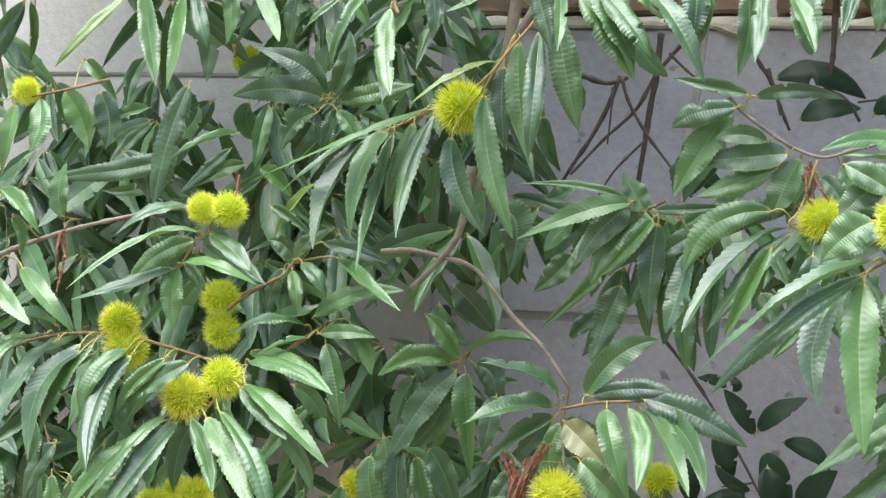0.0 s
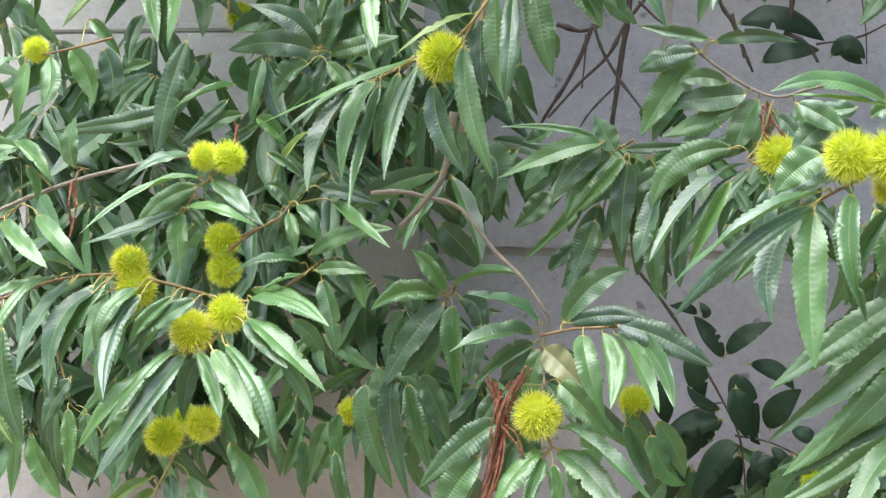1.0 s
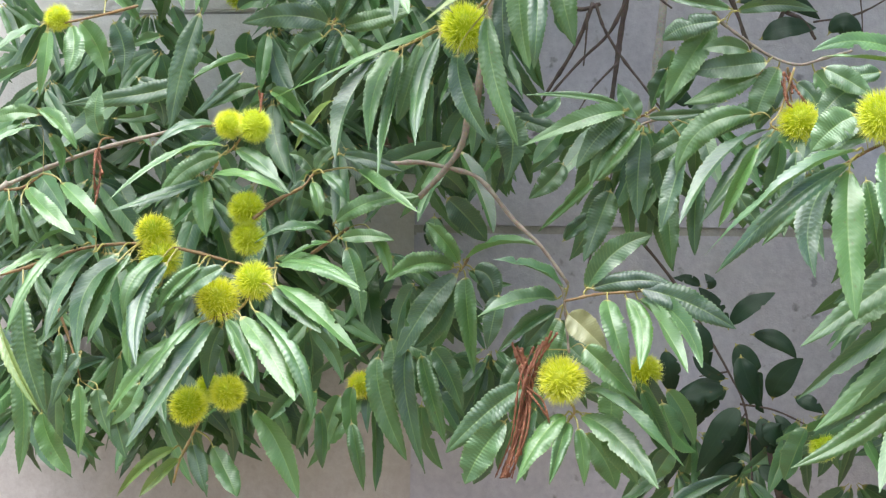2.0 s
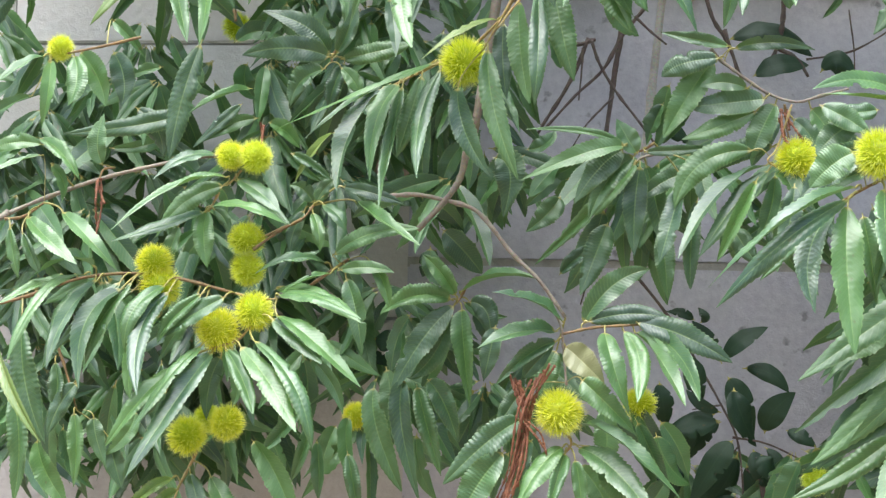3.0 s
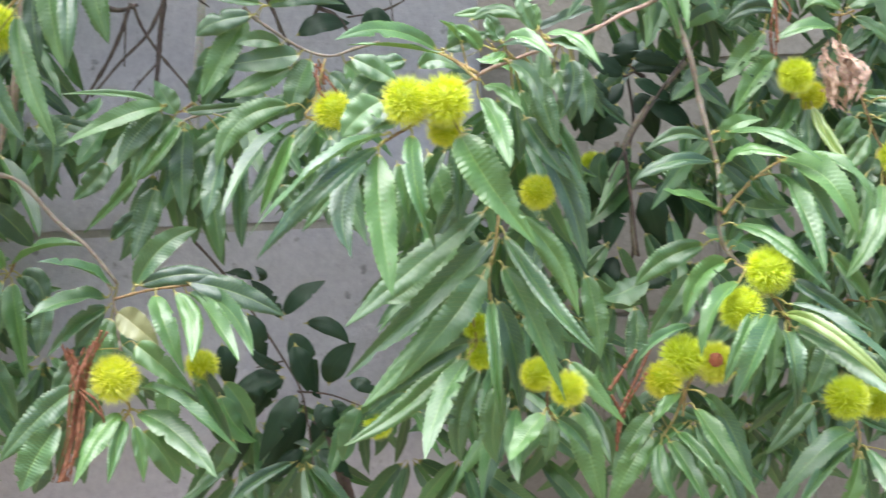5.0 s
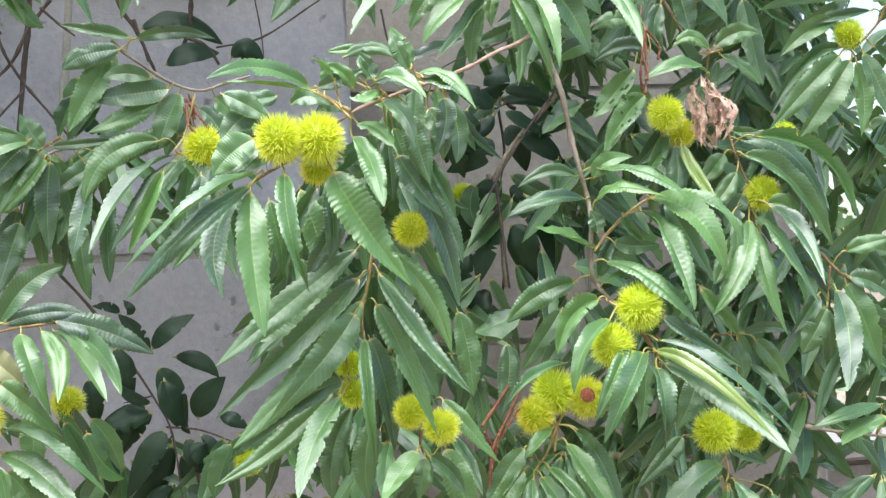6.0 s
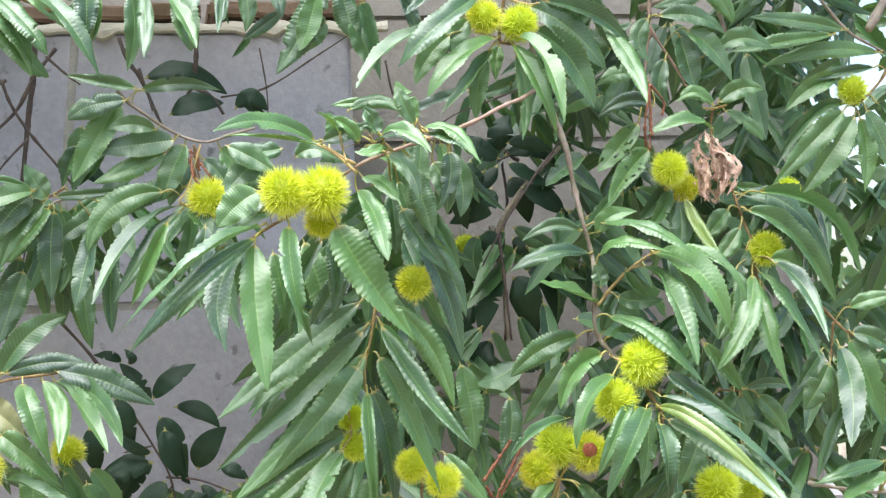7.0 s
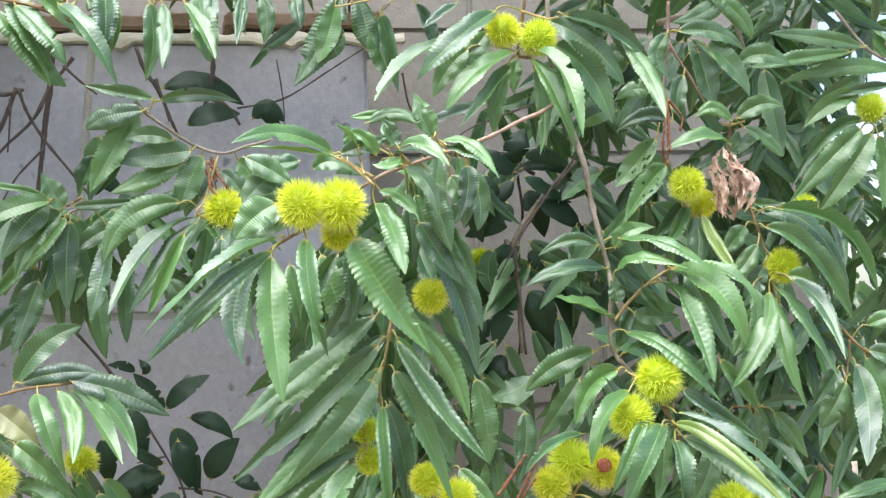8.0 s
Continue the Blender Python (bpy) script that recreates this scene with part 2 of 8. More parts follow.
def leaf_blade(base, mid, tip, width, roll, up, fold, rnd, rows=93, cols=9, teeth=23, broad=False, curl=1.0):
    """A leaf whose rib bends from base through mid to tip: its points and (across, along) coordinates."""
    b, m, e = (np.array(q, dtype=float) for q in (base, mid, tip))
    c = 2 * m - 0.5 * (b + e)
    v = np.linspace(0, 1, rows)[:, None]
    rib = (1 - v) ** 2 * b + 2 * v * (1 - v) * c + v * v * e
    way = 2 * (1 - v) * (c - b) + 2 * v * (e - c)
    way /= np.linalg.norm(way, axis=1, keepdims=True)
    z = np.array((0.0, -1.0, up)) - way * (way @ np.array((0.0, -1.0, up)))[:, None]
    z /= np.linalg.norm(z, axis=1, keepdims=True)
    x = np.cross(way, z)
    turn = radians(roll) + radians(rnd.uniform(-28, 28)) * (v - 0.4)
    x, z = np.cos(turn) * x - np.sin(turn) * z, np.cos(turn) * z + np.sin(turn) * x
    s = np.linspace(-1, 1, cols)[None, :]
    u = np.clip((v - 0.05) / 0.95, 0, 1)
    if broad:
        half = np.sin(np.pi * u ** 0.85) ** 0.75
    else:
        half = u ** rnd.uniform(0.5, 0.66) * (1 - u) ** rnd.uniform(0.74, 1.05)
    half = 0.505 * width * (half / half.max())
    if not broad:
        half = half * (1 + 0.17 * (((v * teeth) % 1.0) - 0.5))
    half = half * np.ones_like(s)
    # bites and torn edges
    for _ in range(rnd.choice((0, 1, 2, 3)) if broad else rnd.choice((0, 0, 0, 1, 2))):
        v0, dv, deep, side = rnd.uniform(0.3, 0.95), rnd.uniform(0.008, 0.035), rnd.uniform(0.2, 0.65), rnd.choice((-1, 1))
        half = np.where(s * side > 0, half * (1 - deep * np.exp(-(((v - v0) / dv) ** 4))), half)
    half = np.maximum(half, 0.0007)
    a = np.abs(s)
    lean = fold * (0.75 + 0.5 * np.sin(2.1 * v + rnd.uniform(0, 3)))
    across = half * s * np.cos(lean)
    lift = half * a * np.sin(lean)
    # the margin turns down again, and the blade is pleated between its side veins
    lift = lift - half * rnd.uniform(0.0, 0.45) * a ** 4
    pleat = 0.0 if broad else rnd.uniform(0.02, 0.065)
    lift = lift + pleat * half * np.sin(2 * np.pi * teeth * (v - 0.10 * a)) * np.minimum(a * 3, 1) * (1.15 - a)
    p1, p2 = rnd.uniform(0, 6.3), rnd.uniform(0, 6.3)
    lift = lift + curl * 0.10 * half * a * (np.sin(11 * v + p1 + s * 1.1) + 0.7 * np.sin(23 * v + p2 - 2 * s))
    at = rib[:, None, :] + across[..., None] * x[:, None, :] + lift[..., None] * z[:, None, :]
    return at.reshape(-1, 3), np.stack([(s + 1) / 2 + 0 * v, v + 0 * s], -1).reshape(-1, 2)


def bend(base, tip, bow, roll, arch, up):
    """The middle of a rib that bows to one side."""
    length, x, y, z = leaf_axes(base, tip, roll, up)
    return (Vector(base) + Vector(tip)) / 2 + length * (bow * x + arch * z)


def grid_faces(rows, cols, start=0):
    return [(start + i * cols + j, start + i * cols + j + 1, start + (i + 1) * cols + j + 1, start + (i + 1) * cols + j) for i in range(rows - 1) for j in range(cols - 1)]


# ---- setting: ground and walls ----
bm = bmesh.new()
bmesh.ops.create_grid(bm, x_segments=60, y_segments=60, size=60)
for q in bm.verts:
    far = max(abs(q.co.x), abs(q.co.y))
    q.co.z = 0.02 * noise.noise(q.co * 0.7)
    if far > 55:
        q.co.x *= 30
        q.co.y *= 30
me = bpy.data.meshes.new("ground")
bm.to_mesh(me)
bm.free()
me.materials.append(SOIL)
tagged(new("ground", me), "bare brown soil at the foot of the walls", "ground", kind="structure")

# grey concrete wall between two walls of blocks; each wall is backed by mortar
wall_mid = tagged(bevel_box("wall_middle", (-0.36, 2.62, 0.0), (0.385, 2.80, 1.6972), CONCRETE, bevel=0.004), "grey weathered concrete wall with pitted face", "wall", kind="structure")
bevel_box("upper_panel", (-0.36, 2.619, 1.699), (0.385, 2.797, 2.086), CONCRETE, wall_mid, 0.006)
bevel_box("joint", (-0.36, 2.6212, 1.690), (0.38, 2.78, 1.704), MORTAR, wall_mid, 0)
wall_left = tagged(bevel_box("wall_left", (-3.2, 2.635, 0.0), (-0.365, 2.85, 3.2), MORTAR, bevel=0), "cream block wall with thin mortar joints", "wall", kind="structure")
wall_right = tagged(bevel_box("wall_right", (0.39, 2.845, 0.0), (1.17, 3.05, 3.0), MORTAR, bevel=0), "tan block wall with thin mortar joints", "wall", kind="structure")
tagged(bevel_box("wall_back", (-0.36, 2.845, 0.0), (0.386, 3.05, 3.0), TAN, bevel=0), "tan wall behind the concrete wall", "wall", kind="structure")


def block_wall(parent, x0, x1, z0, z1, y, joint_z, joint_x, w, h, mat, depth=0.03):
    course = math.floor((z0 - joint_z) / h)
    while joint_z + course * h < z1:
        lo, hi = max(z0, joint_z + course * h), min(z1, joint_z + (course + 1) * h)
        shift = joint_x + (w / 2 if course % 2 else 0)
        k = math.floor((x0 - shift) / w)
        while shift + k * w < x1:
            a, b = max(x0, shift + k * w), min(x1, shift + (k + 1) * w)
            if b - a > 0.03 and hi - lo > 0.03:
                off = 0.002 * noise.noise((a * 7, lo * 9, y))
                bevel_box("block", (a + 0.0018, y + off, lo + 0.0018), (b - 0.0018, y + depth, hi - 0.0018), mat, parent, 0.003)
            k += 1
        course += 1


bevel_box("plaster", (-2.0, 2.628, 0.0), (-0.350, 2.66, 1.612), PLASTER, wall_left, 0.003)
block_wall(wall_left, -2.0, -0.352, 1.615, 2.6, 2.63, 2.015, -0.972, 0.40, 0.20, CREAM)
block_wall(wall_right, 0.392, 1.168, 1.0, 2.6, 2.84, 1.945, 0.78, 0.40, 0.20, TAN)

# unseen plain wall added behind the viewer to block the low sky light
tagged(bevel_box("wall_behind", (-9.0, -6.3, 0.0), (9.0, -6.0, 3.6), BRICK, bevel=0.01), "plain brown unseen wall added to hold back low front light", "wall", kind="structure")

# low wall past the end of the block wall
low_wall = tagged(bevel_box("low_wall", (1.185, 3.10, 0.0), (3.4, 3.26, 1.285), TAN, bevel=0.006), "low tan wall with a plain cap", "wall", kind="structure")
bevel_box("cap", (1.18, 3.07, 1.29), (3.4, 3.29, 1.325), TAN, low_wall, 0.006)

# thin brown bricks lie along the top of the concrete on a ragged bed of pale mortar
coping = tagged(new("brick_coping"), "thin weathered brown bricks on ragged pale mortar along the wall top", "coping", kind="structure")
lay = random.Random(8)
x = -0.36
while x < 0.40:
    w = lay.uniform(0.085, 0.125)
    y, z = 2.612 + lay.uniform(0, 0.012), 2.1045 + lay.uniform(0, 0.003)
    brick = bevel_box("brick", (x, y, z), (x + w, 2.78, z + lay.uniform(0.020, 0.024)), BRICK, coping, 0.004)
    tilt = lay.uniform(-0.03, 0.03)
    for q in brick.data.vertices:
        q.co.z += (q.co.x - x) * tilt + 0.0016 * noise.noise(q.co * 40)
        q.co.y += 0.003 * noise.noise(q.co * 35 + Vector((5, 0, 0)))
    x += w + lay.uniform(0.004, 0.012)
bm = bmesh.new()
n = 160
front = []
for i in range(n + 1):
    x = -0.36 + 0.80 * i / n
    lump = noise.noise(Vector((x * 14, 0, 3))) + 0.5 * noise.noise(Vector((x * 45, 2, 0)))
    out = 2.616 - 0.008 * max(lump, 0.0)
    top, low = 2.0985 + 0.005 * noise.noise(Vector((x * 30, 7, 0))), 2.0850 - 0.020 * max(lump, 0.0)
    front.append([bm.verts.new(q) for q in ((x, 2.6175, low - 0.002), (x, out, low + 0.002), (x, out + 0.001, (top + low) / 2), (x, out + 0.004, top), (x, 2.78, top + 0.002), (x, 2.78, 2.0875))])
for p, q in zip(front, front[1:]):
    for j in range(5):
        bm.faces.new((p[j], p[j + 1], q[j + 1], q[j]))
bm.normal_update()
me = bpy.data.meshes.new("mortar_bed")
bm.to_mesh(me)
bm.free()
me.materials.append(PALE_MORTAR)
new("mortar_bed", me).parent = coping
patch = tagged(new("exposed_bricks"), "exposed red bricks at the wall's broken edge", "brick", kind="structure")
for i, (x, z, w) in enumerate(((-0.392, 1.818, 0.055), (-0.445, 1.820, 0.05))):
    bevel_box("brick", (x, 2.606, z), (x + w, 2.66, z + 0.024), BRICK, patch, 0.003)

# ---- chestnut tree ----
tree = tagged(new("chestnut_tree"), "leafy chestnut tree with spiny yellow-green burs, hanging before walls", "tree")
tree.location = (2.3, 2.1, 0.0)
OFF = Vector(tree.location)


def settle(ob, parent=tree):
    """Keeps a part that was built in world places where it is under its thing."""
    ob.parent = parent
    ob.matrix_parent_inverse = Matrix.Translation(-OFF)
    return ob


WOOD = []


def branch(points, r):
    ob = settle(tube("branch", points, r, r * 0.8, BRANCH, sides=8, knots=0.15))
    WOOD.extend((q, ob) for q in smooth_line(points, 10))
    return ob


def twig(points, r, bark=TWIG):
    ob = settle(tube("twig", points, r * 0.85, r * 0.6, bark, sides=6, knots=0.2))
    WOOD.extend((q, ob) for q in smooth_line(points, 12))
    return ob


def catkin(points, r):
    # dry thread with the remains of its flowers
    return settle(tube("catkin", points, r * 0.95, r * 0.7, CATKIN, sides=7, knots=0.55, steps=26))


leaf_seed = random.Random(11)
mass = {"v": [], "f": [], "uv": [], "n": 0}


def leaf(base, mid, tip, width, roll, tone=0):
    rnd = leaf_seed
    rows, cols = 93, 9
    up = 1.5 if tone == 1 else 0.25
    at, flat = leaf_blade(base, mid, tip, width, roll, up, rnd.uniform(0.25, 0.8), rnd, rows, cols)
    mat = (LEAF, LEAF, LEAF_YELLOW, LEAF_PALE, LEAF)[tone]
    faces = grid_faces(rows, cols)
    if tone == 4:
        # eaten through between the veins
        holes = [(rnd.randint(14, 80), rnd.randint(0, cols - 2), rnd.randint(1, 4)) for _ in range(15)]
        faces = [f for f in faces if not any(abs(f[0] // cols - i) <= k and f[0] % cols == j and j not in (3, 4) for i, j, k in holes)]
    # a curved stalk joins the blade to the nearest wood
    near, holder = min(WOOD, key=lambda q: (q[0] - Vector(base)).length_squared)
    if (near - Vector(base)).length < 0.06:
        y = (Vector(mid) - Vector(base)).normalized()
        x = y.orthogonal().normalized()
        z = x.cross(y)
        end = Vector(at[cols * 4 + cols // 2])
        ring, k = [], len(at)
        for i in range(6):
            t = i / 5
            q = near * (1 - t) ** 2 + 2 * t * (1 - t) * (Vector(base) - y * 0.004 + Vector((0, 0, 0.006))) + end * t * t
            r = 0.0014 - 0.0003 * t
            ring += [q + r * (x * math.cos(g) + z * math.sin(g)) for g in (0.3, 1.87, 3.44, 5.01)]
        at = np.concatenate([at, np.array([tuple(q) for q in ring])])
        flat = np.concatenate([flat, np.tile([[0.5, 0.0]], (24, 1))])
        faces += [(k + 4 * i + j, k + 4 * i + (j + 1) % 4, k + 4 * i + 4 + (j + 1) % 4, k + 4 * i + 4 + j) for i in range(5) for j in range(4)]
    ob = mesh_object("leaf", at - np.array(base), faces, mat, holder, flat, cols=cols)
    ob.location = base
    return ob


def mass_leaf(base, mid, tip, width, roll, into):
    """A leaf that is joined to the many others further back."""
    at, uv = leaf_blade(base, mid, tip, width, roll, 0.35, leaf_seed.uniform(0.25, 0.8), leaf_seed, 47, 5)
    into["f"] += grid_faces(47, 5, into["n"])
    into["v"].append(at)
    into["uv"].append(uv)
    into["n"] += len(at)


def back_leaf(base, tip, width, bow, roll, arch=0.02):
    mass_leaf(base, bend(base, tip, bow, roll, arch, 0.35), tip, width, roll, mass)


def make_spines(seed):
    rnd = random.Random(seed)
    verts, faces, uvs = [], [], []
    n = 1300
    for i in range(n):
        zz = 1 - 2 * (i + 0.5) / n
        f = i * 2.39996 + rnd.uniform(-0.2, 0.2)
        r = math.sqrt(1 - zz * zz)
        d = Vector((r * math.cos(f), r * math.sin(f), zz))
        lean = Vector((rnd.gauss(0, 1), rnd.gauss(0, 1), rnd.gauss(0, 1) - 0.1)) * 0.26
        way = (d + lean).normalized()
        a = way.orthogonal().normalized()
        b = way.cross(a)
        start, long = d * 0.60, rnd.uniform(0.30, 0.58)
        w = 0.0118
        k = len(verts)
        for q in range(3):
            g = 2 * math.pi * q / 3
            verts.append(start + (a * math.cos(g) + b * math.sin(g)) * w)
            uvs.append((0, 0))
        for q in range(3):
            g = 2 * math.pi * q / 3
            verts.append(start + way * long * 0.6 + lean * 0.03 + (a * math.cos(g) + b * math.sin(g)) * w * 0.75)
            uvs.append((0, 0.6))
        verts.append(start + way * long)
        uvs.append((0, 1))
        for q in range(3):
            faces += [(k + q, k + (q + 1) % 3, k + 3 + (q + 1) % 3, k + 3 + q), (k + 3 + q, k + 3 + (q + 1) % 3, k + 6)]
    me = bpy.data.meshes.new("spiny_coat")
    me.from_pydata([tuple(v) for v in verts], [], faces)
    layer = me.uv_layers.new(name="UVMap")
    for loop in me.loops:
        layer.data[loop.index].uv = uvs[loop.vertex_index]
    me.materials.append(SPINE)
    return me


def make_husk(seed):
    bm = bmesh.new()
    bmesh.ops.create_icosphere(bm, subdivisions=3, radius=0.70)
    for q in bm.verts:
        q.co *= 1 + 0.08 * noise.noise(q.co * 4 + Vector((seed, 0, 0)))
        q.co.z *= 0.95
    me = bpy.data.meshes.new("husk")
    bm.to_mesh(me)
    bm.free()
    me.uv_layers.new(name="UVMap")
    me.materials.append(HUSK)
    me.polygons.foreach_set("use_smooth", [True] * len(me.polygons))
    return me


SPINES = [make_spines(k) for k in range(4)]
HUSKS = [make_husk(k) for k in range(2)]
bur_seed = random.Random(3)


def bur(at, r):
    r *= 1.1
    k = bur_seed.randrange(4)
    ob = new("bur", HUSKS[k % 2])
    ob.parent = tree
    turn = Euler([bur_seed.uniform(0, 6.28) for _ in range(3)]).to_matrix().to_4x4()
    ob.matrix_local = Matrix.Translation(Vector(at) - OFF) @ turn @ Matrix.Diagonal((r, r * bur_seed.uniform(0.95, 1.03), r * 0.97, 1))
    tagged(ob, "round yellow-green spiny chestnut bur")
    sp = new("spiny_coat", SPINES[k])
    sp.parent = ob
    return ob


# trunk and overhead limbs, beside and above the view
settle(tube("trunk", [(2.3, 2.1, -0.05), (2.32, 2.12, 0.8), (2.25, 2.1, 1.7), (2.2, 2.15, 2.6), (2.1, 2.1, 3.4)], 0.085, 0.05, BRANCH, sides=16, knots=0.06, steps=8))
for pts, r in (
    ([(2.22, 2.12, 2.4), (1.6, 2.1, 2.55), (0.9, 2.15, 2.50), (0.45, 2.1, 2.35), (0.473, 2.11, 2.10)], 0.012),
    ([(1.55, 2.1, 2.55), (1.2, 2.2, 2.35), (0.95, 2.17, 2.12), (0.69, 2.2, 2.03)], 0.006),
    ([(0.9, 2.15, 2.50), (0.2, 2.2, 2.45), (-0.4, 2.2, 2.4), (-1.0, 2.1, 2.2), (-1.1, 2.05, 1.9), (-0.80, 2.05, 1.66)], 0.018),
    ([(0.2, 2.2, 2.45), (-0.05, 2.2, 2.2), (-0.17, 2.17, 1.99)], 0.009),
    ([(-0.1, 2.2, 2.44), (-0.18, 2.3, 2.15), (-0.23, 2.31, 1.84)], 0.010),
    ([(1.2, 2.2, 2.35), (1.05, 2.2, 2.1), (0.96, 2.14, 1.99)], 0.009),
    ([(-0.4, 2.2, 2.4), (-0.5, 2.15, 2.15), (-0.46, 2.08, 2.02)], 0.008),
):
    settle(tube("limb", pts, r, r * 0.55, BRANCH, sides=9, knots=0.1, steps=7))
branch([(-0.220, 2.210, 1.858), (-0.224, 2.210, 1.818), (-0.231, 2.210, 1.785), (-0.248, 2.210, 1.758), (-0.281, 2.210, 1.722)], 0.0043)
branch([(-0.318, 2.210, 1.762), (-0.281, 2.210, 1.764), (-0.244, 2.210, 1.757)], 0.0027)
branch([(-0.246, 2.210, 1.758), (-0.208, 2.210, 1.744), (-0.168, 2.210, 1.697), (-0.135, 2.210, 1.666), (-0.102, 2.210, 1.622)], 0.0027)
branch([(0.546, 2.070, 1.866), (0.531, 2.070, 1.911), (0.521, 2.070, 1.975), (0.521, 2.070, 2.053)], 0.0031)
branch([(0.645, 2.450, 1.890), (0.570, 2.450, 1.807), (0.535, 2.450, 1.731), (0.527, 2.450, 1.709)], 0.0037)
branch([(0.545, 2.450, 1.785), (0.558, 2.450, 1.708), (0.562, 2.450, 1.631)], 0.0037)
branch([(0.836, 2.300, 2.016), (0.827, 2.300, 2.060), (0.833, 2.300, 2.105)], 0.0035)
branch([(-0.726, 2.050, 1.726), (-0.786, 2.050, 1.687)], 0.0031)
branch([(-0.136, 2.140, 2.016), (-0.108, 2.140, 2.063)], 0.0032)
catkin([(-0.159, 2.143, 1.553), (-0.146, 2.136, 1.511), (-0.149, 2.151, 1.459), (-0.163, 2.128, 1.406)], 0.0014)
catkin([(-0.159, 2.139, 1.556), (-0.143, 2.134, 1.514), (-0.153, 2.148, 1.459), (-0.166, 2.132, 1.403)], 0.0016)
catkin([(-0.124, 2.143, 1.558), (-0.136, 2.135, 1.523), (-0.147, 2.148, 1.473), (-0.164, 2.136, 1.404)], 0.0014)
catkin([(-0.119, 2.141, 1.562), (-0.137, 2.138, 1.524), (-0.146, 2.146, 1.472), (-0.162, 2.139, 1.402)], 0.0016)
catkin([(-0.113, 2.126, 1.569), (-0.128, 2.144, 1.534), (-0.139, 2.144, 1.489), (-0.151, 2.138, 1.427)], 0.0014)
catkin([(-0.107, 2.131, 1.568), (-0.131, 2.142, 1.530), (-0.141, 2.145, 1.485), (-0.148, 2.143, 1.428)], 0.0016)
catkin([(-0.147, 2.131, 1.550), (-0.136, 2.145, 1.499), (-0.153, 2.142, 1.442), (-0.168, 2.132, 1.403)], 0.0014)
catkin([(-0.148, 2.131, 1.548), (-0.139, 2.141, 1.498), (-0.148, 2.141, 1.441), (-0.164, 2.134, 1.403)], 0.0016)
catkin([(-0.142, 2.138, 1.506), (-0.123, 2.137, 1.491), (-0.115, 2.137, 1.466)], 0.0014)
catkin([(-0.141, 2.135, 1.502), (-0.127, 2.132, 1.487), (-0.115, 2.136, 1.470)], 0.0016)
catkin([(-0.159, 2.149, 1.551), (-0.141, 2.144, 1.514), (-0.139, 2.136, 1.460), (-0.160, 2.144, 1.403)], 0.0014)
catkin([(-0.154, 2.144, 1.552), (-0.141, 2.147, 1.511), (-0.144, 2.137, 1.460), (-0.157, 2.142, 1.402)], 0.0016)
catkin([(-0.135, 2.149, 1.551), (-0.148, 2.128, 1.515), (-0.158, 2.140, 1.450), (-0.176, 2.143, 1.402)], 0.0014)
catkin([(-0.129, 2.147, 1.552), (-0.143, 2.130, 1.511), (-0.155, 2.140, 1.447), (-0.171, 2.149, 1.401)], 0.0016)
catkin([(-0.615, 2.032, 1.764), (-0.613, 2.021, 1.738), (-0.616, 2.037, 1.708)], 0.0016)
catkin([(-0.613, 2.035, 1.765), (-0.610, 2.032, 1.733), (-0.613, 2.025, 1.701)], 0.0016)
catkin([(-0.618, 2.038, 1.759), (-0.604, 2.024, 1.736)], 0.0016)
catkin([(0.458, 2.110, 1.405), (0.463, 2.101, 1.450), (0.485, 2.108, 1.487), (0.503, 2.101, 1.524)], 0.0020)
catkin([(0.460, 2.102, 1.425), (0.471, 2.109, 1.455), (0.495, 2.099, 1.493)], 0.0020)
catkin([(0.450, 2.096, 1.475), (0.486, 2.109, 1.518)], 0.0020)
catkin([(0.468, 2.110, 1.443), (0.452, 2.093, 1.469)], 0.0020)
catkin([(0.653, 2.057, 1.914), (0.652, 2.055, 1.875), (0.646, 2.044, 1.838)], 0.0016)
catkin([(0.650, 2.045, 1.912), (0.641, 2.041, 1.867), (0.646, 2.057, 1.843)], 0.0016)
catkin([(0.650, 2.042, 1.911), (0.669, 2.057, 1.894), (0.666, 2.056, 1.878)], 0.0016)
catkin([(0.654, 2.060, 1.908), (0.649, 2.042, 1.854)], 0.0016)
catkin([(0.138, 2.126, 1.859), (0.140, 2.112, 1.828), (0.147, 2.112, 1.818)], 0.0016)
catkin([(0.141, 2.127, 1.855), (0.156, 2.113, 1.831), (0.163, 2.125, 1.823)], 0.0016)
catkin([(0.145, 2.130, 1.859), (0.147, 2.120, 1.835)], 0.0016)
catkin([(0.135, 2.118, 1.848), (0.144, 2.128, 1.826)], 0.0016)
catkin([(-0.444, 2.083, 1.835), (-0.443, 2.090, 1.816), (-0.445, 2.084, 1.806)], 0.0016)
catkin([(-0.439, 2.079, 1.831), (-0.439, 2.071, 1.808)], 0.0016)
twig([(0.544, 2.126, 1.469), (0.533, 2.134, 1.438), (0.515, 2.126, 1.417)], .0020, YOUNG)
twig([(0.744, 2.126, 1.425), (0.750, 2.134, 1.399), (0.739, 2.126, 1.377)], .0020, YOUNG)
twig([(-0.003, 2.086, 2.039), (-0.025, 2.094, 2.027), (-0.070, 2.086, 2.025)], .0022)
twig([(0.204, 2.086, 2.041), (0.145, 2.094, 2.035), (0.081, 2.086, 2.032)], .0022)
twig([(-0.281, 2.086, 2.029), (-0.332, 2.094, 2.028), (-0.379, 2.086, 2.038)], .0022)
twig([(-0.492, 2.086, 2.029), (-0.564, 2.094, 2.036), (-0.609, 2.086, 2.039)], .0022)
twig([(0.350, 2.126, 2.061), (0.298, 2.134, 2.055), (0.240, 2.126, 2.059)], .0022)
